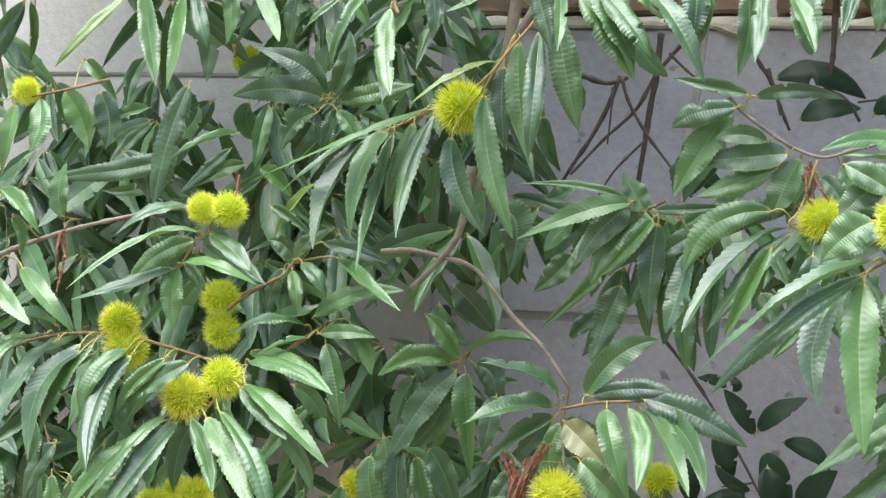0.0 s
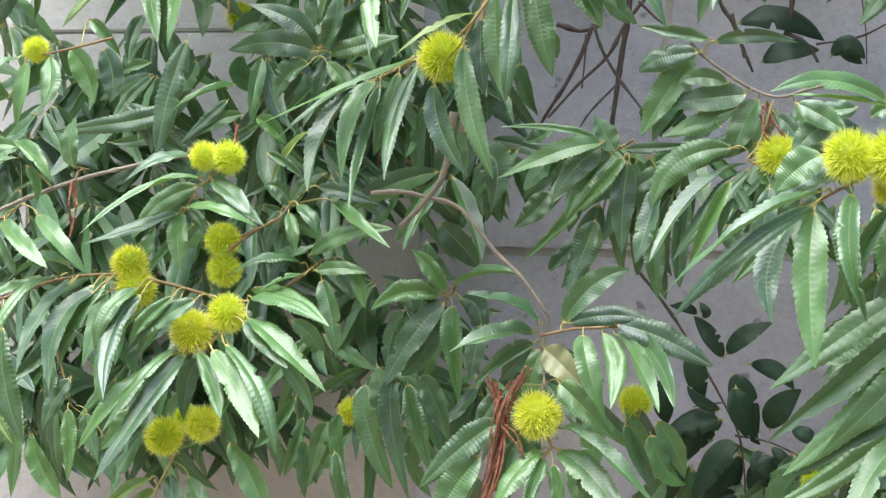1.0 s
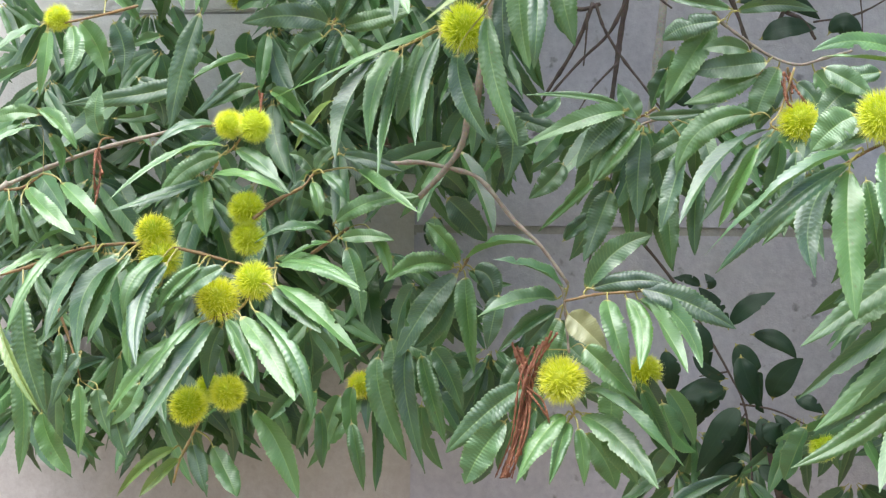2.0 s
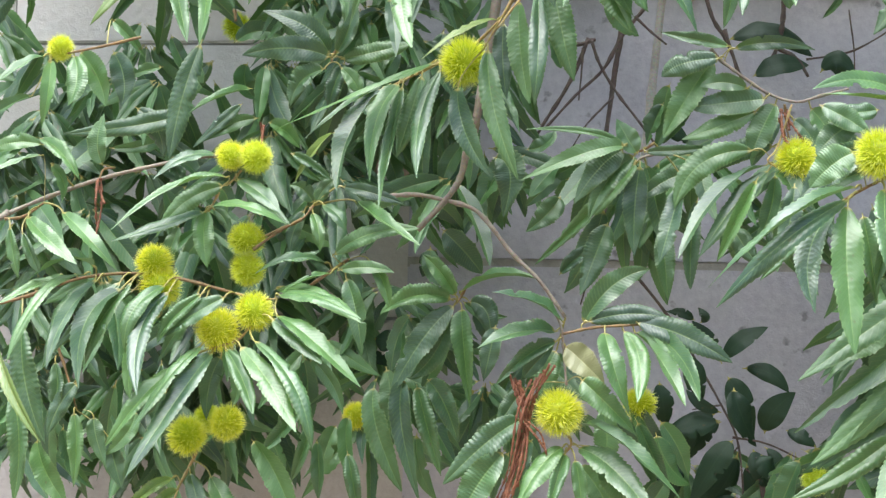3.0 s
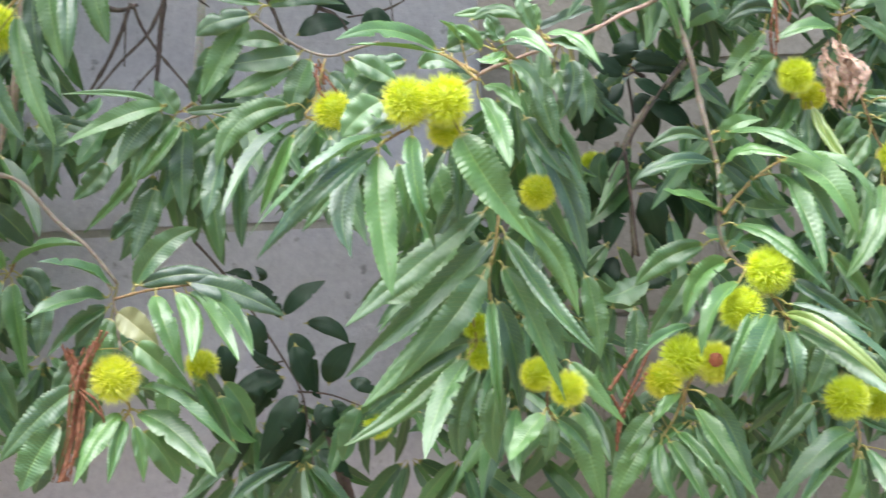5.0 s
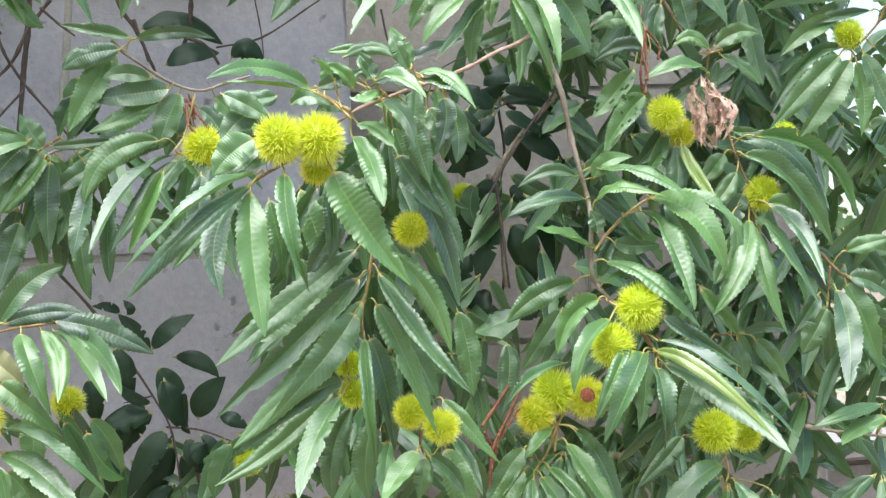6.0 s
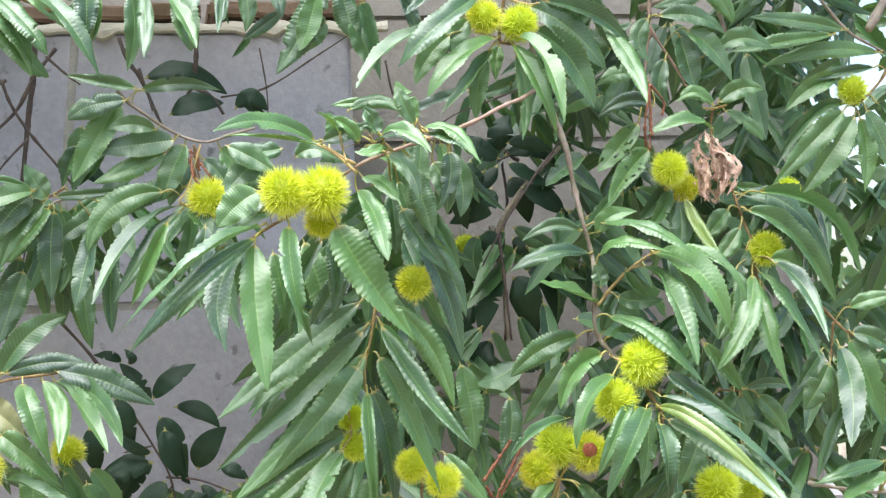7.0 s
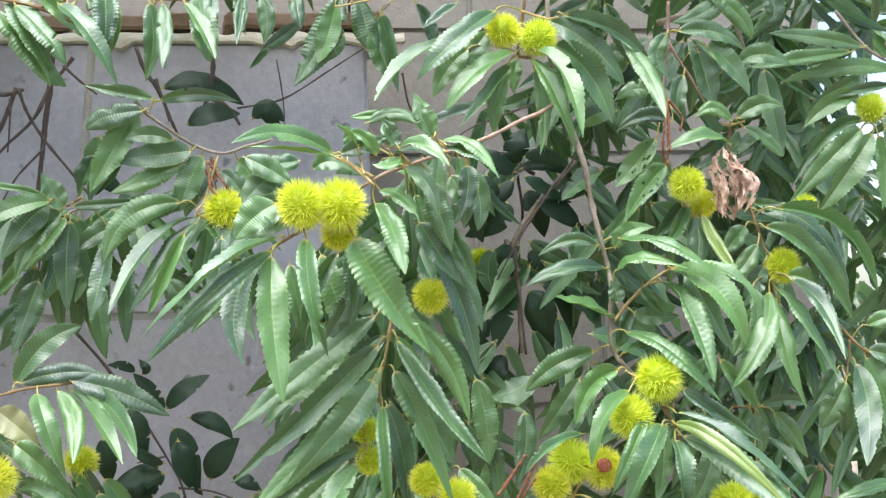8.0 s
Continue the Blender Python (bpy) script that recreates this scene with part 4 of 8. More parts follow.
back_leaf((0.714, 2.341, 1.980), (0.678, 2.347, 1.919), 0.026, -0.03, 10, 0.01)
back_leaf((0.693, 2.335, 2.006), (0.665, 2.348, 1.959), 0.030, 0.14, 8, 0.01)
back_leaf((0.748, 2.389, 2.038), (0.825, 2.400, 2.025), 0.027, 0.10, 26, 0.00)
back_leaf((0.796, 2.383, 1.953), (0.834, 2.395, 1.891), 0.034, -0.08, -17, 0.00)
back_leaf((0.664, 2.377, 1.869), (0.606, 2.378, 1.830), 0.037, 0.08, 26, 0.02)
back_leaf((0.753, 2.371, 1.838), (0.806, 2.381, 1.795), 0.024, 0.05, 25, 0.03)
back_leaf((0.817, 2.365, 2.003), (0.888, 2.368, 1.954), 0.028, -0.13, -1, 0.02)
back_leaf((0.754, 2.359, 1.867), (0.701, 2.361, 1.885), 0.025, 0.02, -30, 0.04)
bur((0.673, 2.060, 1.818), 0.0203)
bur((0.700, 2.090, 1.798), 0.0169)
back_leaf((0.843, 2.353, 1.796), (0.976, 2.359, 1.696), 0.031, -0.18, -11, 0.04)
back_leaf((0.827, 2.347, 1.803), (0.925, 2.369, 1.795), 0.026, -0.04, -11, 0.01)
back_leaf((0.826, 2.341, 1.786), (0.923, 2.360, 1.657), 0.035, -0.07, -19, 0.04)
back_leaf((0.881, 2.335, 1.790), (0.967, 2.355, 1.672), 0.029, -0.13, -0, 0.02)
back_leaf((0.835, 2.389, 1.640), (0.803, 2.390, 1.585), 0.030, -0.16, -31, 0.02)
back_leaf((0.795, 2.383, 1.621), (0.773, 2.393, 1.550), 0.029, -0.06, 25, 0.04)
bur((0.798, 2.100, 1.725), 0.0208)
bur((0.842, 2.130, 1.797), 0.0141)
back_leaf((0.974, 2.377, 1.919), (0.900, 2.377, 1.897), 0.034, 0.10, 24, 0.05)
back_leaf((0.979, 2.371, 1.883), (0.986, 2.371, 1.775), 0.031, -0.02, 16, 0.05)
back_leaf((1.034, 2.365, 1.996), (0.949, 2.373, 1.943), 0.025, 0.03, -19, 0.03)
bur((0.939, 2.150, 1.917), 0.0194)
back_leaf((0.917, 2.359, 1.644), (1.000, 2.375, 1.651), 0.024, -0.12, 13, 0.02)
back_leaf((0.904, 2.353, 1.616), (0.876, 2.371, 1.532), 0.030, -0.02, 21, 0.03)
back_leaf((0.779, 2.347, 1.558), (0.735, 2.362, 1.447), 0.028, 0.03, -16, 0.04)
back_leaf((0.891, 2.341, 1.446), (0.839, 2.349, 1.405), 0.027, 0.04, -8, 0.05)
back_leaf((1.000, 2.335, 1.641), (0.985, 2.336, 1.577), 0.027, 0.16, -8, 0.00)
bur((0.732, 2.120, 1.450), 0.0261)
bur((0.778, 2.150, 1.441), 0.0207)
twig([(-0.470, 2.093, 2.043), (-0.484, 2.082, 2.023), (-0.529, 2.083, 2.017)], 0.0028)
twig([(-0.103, 2.073, 2.049), (-0.126, 2.082, 2.005), (-0.160, 2.090, 1.966), (-0.176, 2.084, 1.942)], 0.0017, YOUNG)
twig([(-0.277, 2.069, 2.037), (-0.265, 2.074, 2.015)], 0.0017, YOUNG)
twig([(-0.009, 2.095, 2.042), (-0.012, 2.078, 2.010)], 0.0017, YOUNG)
back_leaf((-0.666, 2.389, 2.062), (-0.667, 2.407, 1.998), 0.025, -0.22, 6, 0.02)
back_leaf((-0.438, 2.383, 2.044), (-0.403, 2.387, 1.994), 0.027, 0.14, -16, 0.05)
back_leaf((-0.226, 2.377, 2.038), (-0.266, 2.394, 1.998), 0.029, -0.07, 13, 0.05)
back_leaf((-0.282, 2.371, 2.037), (-0.258, 2.389, 1.971), 0.026, -0.02, 18, 0.04)
twig([(-0.082, 2.058, 2.027), (-0.041, 2.060, 2.018), (-0.006, 2.057, 2.002)], 0.0028)
twig([(0.048, 2.059, 2.033), (0.038, 2.055, 2.014)], 0.0017, YOUNG)
twig([(0.090, 2.059, 2.033), (0.080, 2.074, 2.017)], 0.0017, YOUNG)
twig([(0.369, 2.069, 2.040), (0.278, 2.049, 2.017)], 0.0017, YOUNG)
back_leaf((0.225, 2.365, 2.032), (0.201, 2.366, 2.004), 0.014, -0.02, -19, 0.02)
back_leaf((0.524, 2.429, 1.773), (0.529, 2.434, 1.705), 0.029, 0.16, 24, 0.04)
bur((0.518, 2.50, 1.761), 0.0165)
twig([(0.314, 2.101, 2.058), (0.306, 2.098, 2.038), (0.299, 2.092, 2.030)], 0.0028)
twig([(0.227, 2.092, 2.049), (0.233, 2.096, 2.031)], 0.0017, YOUNG)
twig([(0.353, 2.110, 2.053), (0.346, 2.109, 2.033)], 0.0017, YOUNG)
back_leaf((0.267, 2.353, 2.061), (0.214, 2.354, 2.023), 0.021, -0.00, -25, 0.04)
back_leaf((0.322, 2.347, 2.046), (0.295, 2.355, 2.008), 0.029, 0.06, -15, 0.05)
back_leaf((-0.635, 2.341, 1.979), (-0.610, 2.357, 1.926), 0.023, 0.04, -20, 0.02)
back_leaf((-0.591, 2.335, 1.938), (-0.632, 2.345, 1.899), 0.025, -0.19, -19, 0.03)
back_leaf((-0.654, 2.389, 1.963), (-0.611, 2.392, 1.926), 0.033, -0.02, -20, 0.01)
back_leaf((-0.693, 2.383, 1.943), (-0.667, 2.409, 1.856), 0.041, -0.07, -29, 0.04)
back_leaf((-0.616, 2.377, 1.910), (-0.669, 2.394, 1.865), 0.026, -0.14, -25, 0.03)
back_leaf((-0.692, 2.371, 1.516), (-0.717, 2.387, 1.446), 0.032, -0.12, 26, 0.04)
back_leaf((-0.453, 2.365, 1.566), (-0.455, 2.387, 1.459), 0.028, -0.07, -26, 0.00)
twig([(-0.548, 2.333, 2.011), (-0.545, 2.329, 1.995)], 0.0028)
bur((-0.585, 2.48, 2.014), 0.0205)
bur((-0.379, 2.360, 1.489), 0.0179)
bur((-0.017, 2.360, 1.516), 0.0208)
bur((0.201, 2.360, 1.428), 0.0172)
back_leaf((-0.074, 2.359, 1.526), (-0.005, 2.364, 1.454), 0.031, 0.05, 20, 0.02)
back_leaf((-0.030, 2.353, 1.521), (0.015, 2.369, 1.441), 0.031, -0.05, 21, 0.05)
back_leaf((0.008, 2.347, 1.497), (0.045, 2.360, 1.425), 0.028, -0.06, -5, 0.04)
back_leaf((-0.179, 2.371, 1.828), (-0.234, 2.379, 1.754), 0.043, 0.06, 14, 0.01)
back_leaf((-0.184, 2.390, 1.815), (-0.197, 2.404, 1.737), 0.030, 0.11, 12, 0.01)
back_leaf((-0.171, 2.389, 1.831), (-0.199, 2.402, 1.734), 0.038, 0.22, -24, 0.02)
back_leaf((-0.283, 2.402, 1.889), (-0.289, 2.411, 1.779), 0.035, 0.06, 18, 0.03)
back_leaf((-0.250, 2.377, 1.868), (-0.244, 2.380, 1.782), 0.026, -0.11, 12, 0.02)
back_leaf((-0.244, 2.395, 1.852), (-0.280, 2.396, 1.778), 0.029, 0.12, -4, 0.01)
back_leaf((-0.292, 2.365, 1.884), (-0.298, 2.375, 1.776), 0.027, 0.07, 12, 0.00)
back_leaf((-0.175, 2.379, 1.938), (-0.153, 2.400, 1.871), 0.033, 0.03, 16, 0.03)
back_leaf((-0.143, 2.353, 1.979), (-0.125, 2.366, 1.940), 0.028, -0.03, -14, 0.02)
back_leaf((0.006, 2.358, 1.896), (-0.015, 2.364, 1.843), 0.037, -0.00, 22, 0.04)
back_leaf((-0.066, 2.359, 1.764), (-0.117, 2.393, 1.653), 0.038, -0.05, -15, 0.05)
back_leaf((-0.037, 2.343, 1.777), (-0.036, 2.367, 1.671), 0.026, 0.04, 5, 0.01)
back_leaf((-0.024, 2.389, 1.759), (-0.022, 2.394, 1.671), 0.026, -0.05, 1, 0.04)
back_leaf((-0.009, 2.383, 1.761), (0.015, 2.389, 1.641), 0.031, 0.01, 28, 0.03)
back_leaf((0.082, 2.382, 1.746), (0.101, 2.396, 1.697), 0.029, -0.11, 1, 0.03)
back_leaf((-0.112, 2.371, 1.801), (-0.131, 2.386, 1.752), 0.023, 0.01, -7, 0.03)
back_leaf((-0.171, 2.395, 1.838), (-0.134, 2.405, 1.865), 0.029, 0.21, -8, 0.03)
back_leaf((-0.278, 2.390, 1.733), (-0.224, 2.394, 1.676), 0.040, -0.04, 26, 0.03)
back_leaf((-0.292, 2.390, 1.711), (-0.254, 2.394, 1.661), 0.033, 0.22, 11, 0.01)
back_leaf((-0.306, 2.374, 1.776), (-0.249, 2.394, 1.730), 0.030, -0.09, 25, 0.03)
back_leaf((0.004, 2.341, 1.482), (0.047, 2.358, 1.418), 0.042, 0.16, -30, 0.02)
back_leaf((0.180, 2.335, 1.457), (0.154, 2.342, 1.388), 0.039, -0.03, 28, 0.05)
back_leaf((0.201, 2.389, 1.470), (0.198, 2.413, 1.385), 0.033, -0.12, 13, 0.01)
back_leaf((0.229, 2.383, 1.482), (0.224, 2.386, 1.395), 0.031, 0.11, -7, 0.03)
back_leaf((0.019, 2.377, 1.421), (-0.007, 2.382, 1.379), 0.031, -0.01, -3, 0.04)
twig([(-0.283, 2.072, 2.032), (-0.276, 2.070, 2.008), (-0.268, 2.053, 1.997)], 0.0028)
twig([(-0.361, 2.070, 2.032), (-0.331, 2.053, 2.008)], 0.0017, YOUNG)
twig([(0.000, 2.063, 2.024), (-0.016, 2.061, 2.012), (-0.026, 2.052, 2.008)], 0.0017, YOUNG)
back_leaf((-0.070, 2.371, 2.037), (-0.028, 2.384, 1.985), 0.026, 0.10, 10, 0.01)
back_leaf((-0.207, 2.365, 2.034), (-0.237, 2.371, 1.990), 0.026, -0.06, 13, 0.05)
back_leaf((-0.485, 2.359, 2.025), (-0.463, 2.379, 1.971), 0.031, 0.12, 28, 0.02)
back_leaf((-0.371, 2.353, 2.000), (-0.395, 2.355, 1.931), 0.031, -0.12, 9, 0.04)
back_leaf((-0.332, 2.347, 1.963), (-0.374, 2.364, 1.921), 0.032, -0.14, 8, 0.03)
back_leaf((-0.423, 2.341, 2.019), (-0.423, 2.350, 1.962), 0.035, 0.22, 29, 0.05)

# ---- leaves, twig by twig ----
# spray with one bur
leaf((-0.180, 2.143, 1.962), (-0.216, 2.099, 1.944), (-0.260, 2.076, 1.906), 0.018, 38, 2)
leaf((-0.249, 2.146, 1.916), (-0.323, 2.065, 1.868), (-0.434, 2.097, 1.826), 0.018, 9, 1)
leaf((-0.315, 2.151, 1.882), (-0.344, 2.106, 1.861), (-0.390, 2.073, 1.815), 0.014, 3, 1)
leaf((-0.306, 2.139, 1.883), (-0.341, 2.098, 1.830), (-0.350, 2.065, 1.756), 0.033, 16, 1)
leaf((-0.291, 2.128, 1.888), (-0.312, 2.092, 1.839), (-0.315, 2.077, 1.768), 0.028, -3, 1)
leaf((-0.291, 2.146, 1.891), (-0.298, 2.105, 1.815), (-0.299, 2.049, 1.736), 0.026, 8, 1)
leaf((-0.268, 2.143, 1.903), (-0.283, 2.137, 1.844), (-0.296, 2.138, 1.802), 0.025, -3)
leaf((-0.243, 2.133, 1.908), (-0.262, 2.094, 1.845), (-0.255, 2.033, 1.769), 0.026, 17, 1)
leaf((-0.226, 2.135, 1.886), (-0.216, 2.124, 1.833), (-0.184, 2.125, 1.779), 0.030, 3)
leaf((-0.192, 2.133, 1.931), (-0.183, 2.118, 1.861), (-0.153, 2.117, 1.776), 0.028, -2)
leaf((-0.176, 2.149, 1.963), (-0.176, 2.144, 1.916), (-0.170, 2.143, 1.871), 0.026, 4)
leaf((-0.157, 2.131, 1.986), (-0.154, 2.125, 1.926), (-0.142, 2.123, 1.863), 0.030, 17)
leaf((-0.136, 2.128, 1.998), (-0.129, 2.073, 1.924), (-0.132, 2.070, 1.855), 0.023, -13, 1)
leaf((-0.122, 2.148, 2.015), (-0.108, 2.139, 1.948), (-0.093, 2.139, 1.891), 0.033, -0)
leaf((-0.311, 2.145, 1.989), (-0.301, 2.128, 1.953), (-0.292, 2.094, 1.911), 0.020, 1, 1)
leaf((-0.373, 2.146, 1.996), (-0.358, 2.125, 1.972), (-0.363, 2.133, 1.949), 0.011, 5, 1)
leaf((-0.369, 2.137, 1.830), (-0.386, 2.108, 1.806), (-0.410, 2.116, 1.770), 0.013, 12, 2)
# shaded whorl
leaf((-0.395, 2.232, 1.931), (-0.444, 2.221, 1.942), (-0.506, 2.225, 1.934), 0.033, -15)
leaf((-0.403, 2.250, 1.937), (-0.428, 2.240, 1.970), (-0.487, 2.243, 1.992), 0.031, -3)
leaf((-0.394, 2.241, 1.936), (-0.375, 2.234, 1.972), (-0.373, 2.236, 2.011), 0.030, 4)
leaf((-0.388, 2.247, 1.932), (-0.345, 2.239, 1.940), (-0.297, 2.243, 1.952), 0.028, 8)
leaf((-0.402, 2.230, 1.918), (-0.431, 2.226, 1.903), (-0.444, 2.224, 1.872), 0.037, 8)
leaf((-0.386, 2.236, 1.921), (-0.368, 2.232, 1.904), (-0.359, 2.232, 1.884), 0.022, -3)
leaf((-0.474, 2.236, 1.853), (-0.451, 2.233, 1.841), (-0.433, 2.233, 1.821), 0.030, -6)
leaf((-0.381, 2.245, 1.930), (-0.393, 2.238, 1.898), (-0.400, 2.241, 1.864), 0.030, 2)
# leaves round the middle twig
leaf((-0.388, 2.122, 1.745), (-0.401, 2.119, 1.762), (-0.417, 2.119, 1.766), 0.022, -5)
leaf((-0.383, 2.112, 1.745), (-0.373, 2.109, 1.763), (-0.358, 2.109, 1.774), 0.020, -1)
leaf((-0.374, 2.099, 1.744), (-0.349, 2.076, 1.729), (-0.339, 2.085, 1.707), 0.019, -0, 1)
leaf((-0.397, 2.118, 1.738), (-0.409, 2.115, 1.714), (-0.413, 2.113, 1.688), 0.021, 8)
leaf((-0.388, 2.113, 1.736), (-0.375, 2.091, 1.712), (-0.375, 2.097, 1.686), 0.017, -1, 1)
leaf((-0.352, 2.102, 1.764), (-0.319, 2.095, 1.758), (-0.278, 2.096, 1.745), 0.017, -1)
leaf((-0.340, 2.122, 1.749), (-0.303, 2.081, 1.727), (-0.253, 2.056, 1.697), 0.026, -1, 1)
leaf((-0.363, 2.110, 1.684), (-0.320, 2.101, 1.710), (-0.262, 2.101, 1.718), 0.028, -14)
leaf((-0.465, 2.108, 1.758), (-0.438, 2.090, 1.741), (-0.404, 2.078, 1.718), 0.026, 9, 1)
leaf((-0.370, 2.121, 1.676), (-0.401, 2.085, 1.681), (-0.444, 2.075, 1.662), 0.025, -3, 1)
leaf((-0.427, 2.100, 1.645), (-0.375, 2.067, 1.642), (-0.312, 2.030, 1.611), 0.027, 7, 1)
leaf((-0.346, 2.107, 1.662), (-0.331, 2.098, 1.624), (-0.323, 2.097, 1.573), 0.026, 4)
leaf((-0.322, 2.114, 1.682), (-0.305, 2.109, 1.662), (-0.295, 2.110, 1.629), 0.022, 4)
leaf((-0.413, 2.105, 1.802), (-0.387, 2.101, 1.789), (-0.364, 2.099, 1.771), 0.018, 3)
leaf((-0.355, 2.105, 1.669), (-0.319, 2.099, 1.673), (-0.289, 2.099, 1.668), 0.017, 1)
leaf((-0.360, 2.098, 1.665), (-0.380, 2.075, 1.658), (-0.411, 2.074, 1.643), 0.015, 3, 1)
# whorl in deep shade
leaf((-0.245, 2.309, 1.636), (-0.285, 2.296, 1.590), (-0.323, 2.295, 1.522), 0.034, 5)
leaf((-0.248, 2.306, 1.639), (-0.293, 2.298, 1.645), (-0.339, 2.296, 1.621), 0.037, 6)
leaf((-0.238, 2.306, 1.632), (-0.233, 2.295, 1.583), (-0.223, 2.292, 1.508), 0.037, 3)
leaf((-0.251, 2.321, 1.629), (-0.270, 2.311, 1.576), (-0.302, 2.312, 1.541), 0.032, 1)
leaf((-0.244, 2.302, 1.643), (-0.264, 2.296, 1.674), (-0.287, 2.294, 1.696), 0.029, -0)
leaf((-0.243, 2.315, 1.648), (-0.191, 2.270, 1.669), (-0.136, 2.249, 1.666), 0.026, -6, 1)
leaf((-0.232, 2.317, 1.638), (-0.209, 2.312, 1.629), (-0.202, 2.311, 1.596), 0.032, -1)
leaf((-0.347, 2.313, 1.531), (-0.341, 2.301, 1.479), (-0.307, 2.300, 1.401), 0.035, 4)
leaf((-0.306, 2.299, 1.542), (-0.308, 2.290, 1.486), (-0.281, 2.286, 1.387), 0.032, 3)
leaf((-0.292, 2.303, 1.534), (-0.277, 2.293, 1.486), (-0.257, 2.292, 1.423), 0.037, -8)
leaf((-0.280, 2.309, 1.541), (-0.258, 2.304, 1.513), (-0.238, 2.305, 1.463), 0.035, -7)
leaf((-0.393, 2.306, 1.480), (-0.404, 2.301, 1.451), (-0.415, 2.300, 1.401), 0.026, -8)
leaf((-0.377, 2.309, 1.492), (-0.378, 2.301, 1.451), (-0.357, 2.298, 1.379), 0.028, 2)
leaf((-0.424, 2.304, 1.486), (-0.431, 2.296, 1.452), (-0.447, 2.300, 1.410), 0.025, -2)
leaf((-0.332, 2.305, 1.555), (-0.324, 2.299, 1.514), (-0.331, 2.300, 1.472), 0.029, 6)
leaf((-0.434, 2.307, 1.513), (-0.460, 2.303, 1.472), (-0.487, 2.298, 1.444), 0.031, -7)
# spray over the red catkins
leaf((-0.099, 2.151, 1.614), (-0.132, 2.121, 1.638), (-0.177, 2.100, 1.648), 0.029, -2, 1)
leaf((-0.106, 2.158, 1.605), (-0.148, 2.124, 1.604), (-0.192, 2.093, 1.585), 0.031, -7, 1)
leaf((-0.105, 2.147, 1.595), (-0.138, 2.142, 1.579), (-0.176, 2.138, 1.542), 0.027, 1)
leaf((-0.110, 2.161, 1.592), (-0.131, 2.155, 1.569), (-0.146, 2.156, 1.550), 0.026, 7)
leaf((-0.080, 2.159, 1.611), (-0.047, 2.155, 1.658), (-0.004, 2.154, 1.679), 0.031, 1)
leaf((-0.077, 2.153, 1.616), (-0.021, 2.147, 1.628), (0.025, 2.143, 1.620), 0.024, 7)
leaf((-0.021, 2.147, 1.619), (0.032, 2.139, 1.606), (0.090, 2.139, 1.576), 0.034, -4)
leaf((-0.015, 2.161, 1.611), (0.029, 2.125, 1.585), (0.054, 2.081, 1.535), 0.028, 17, 1)
leaf((-0.021, 2.152, 1.608), (0.010, 2.121, 1.578), (0.039, 2.076, 1.529), 0.029, -10, 1)
leaf((-0.034, 2.148, 1.610), (-0.013, 2.120, 1.579), (-0.013, 2.083, 1.531), 0.025, 10, 1)
leaf((-0.053, 2.145, 1.608), (-0.042, 2.109, 1.573), (-0.022, 2.112, 1.515), 0.029, -8, 1)
leaf((-0.098, 2.149, 1.589), (-0.079, 2.145, 1.574), (-0.052, 2.142, 1.548), 0.036, 6, 3)
leaf((-0.079, 2.138, 1.553), (-0.051, 2.131, 1.529), (-0.013, 2.132, 1.491), 0.034, 8)
leaf((-0.080, 2.157, 1.498), (-0.036, 2.115, 1.488), (0.036, 2.100, 1.426), 0.031, -21, 1)
leaf((-0.084, 2.162, 1.475), (-0.038, 2.124, 1.453), (0.009, 2.092, 1.402), 0.035, 10, 1)
leaf((-0.095, 2.153, 1.469), (-0.102, 2.123, 1.440), (-0.111, 2.105, 1.401), 0.032, -17, 1)
leaf((-0.096, 2.156, 1.475), (-0.122, 2.125, 1.452), (-0.148, 2.103, 1.401), 0.032, 7, 1)
leaf((-0.084, 2.145, 1.463), (-0.077, 2.140, 1.432), (-0.075, 2.139, 1.397), 0.020, -3)
leaf((-0.140, 2.156, 1.541), (-0.157, 2.151, 1.521), (-0.172, 2.153, 1.492), 0.026, -4)
leaf((-0.144, 2.149, 1.505), (-0.181, 2.137, 1.480), (-0.232, 2.135, 1.429), 0.037, 1)
leaf((-0.162, 2.138, 1.470), (-0.190, 2.130, 1.433), (-0.209, 2.131, 1.395), 0.042, 1)
leaf((-0.054, 2.155, 1.469), (-0.037, 2.148, 1.437), (-0.015, 2.148, 1.399), 0.036, 7)
# leaves beside the catkins
leaf((-0.032, 2.127, 1.816), (-0.078, 2.119, 1.831), (-0.144, 2.114, 1.833), 0.015, 15)
leaf((-0.032, 2.125, 1.816), (-0.077, 2.114, 1.807), (-0.149, 2.119, 1.776), 0.025, 6)
leaf((-0.034, 2.135, 1.814), (-0.062, 2.129, 1.791), (-0.089, 2.129, 1.751), 0.032, 5)
leaf((-0.021, 2.140, 1.808), (-0.052, 2.135, 1.778), (-0.073, 2.132, 1.732), 0.037, 1)
leaf((-0.013, 2.130, 1.810), (0.025, 2.125, 1.812), (0.071, 2.125, 1.815), 0.015, 22)
leaf((-0.019, 2.137, 1.808), (-0.032, 2.135, 1.827), (-0.044, 2.134, 1.848), 0.027, 6)
leaf((0.134, 2.137, 1.869), (0.117, 2.131, 1.835), (0.105, 2.134, 1.803), 0.034, 14)
leaf((0.134, 2.141, 1.818), (0.092, 2.133, 1.812), (0.057, 2.133, 1.785), 0.027, -8)
leaf((0.128, 2.138, 1.798), (0.072, 2.095, 1.763), (0.028, 2.051, 1.688), 0.026, 18, 1)
leaf((0.129, 2.135, 1.794), (0.089, 2.101, 1.750), (0.050, 2.082, 1.690), 0.028, -2, 1)
leaf((0.114, 2.122, 1.812), (0.053, 2.112, 1.797), (0.023, 2.112, 1.746), 0.032, -6)
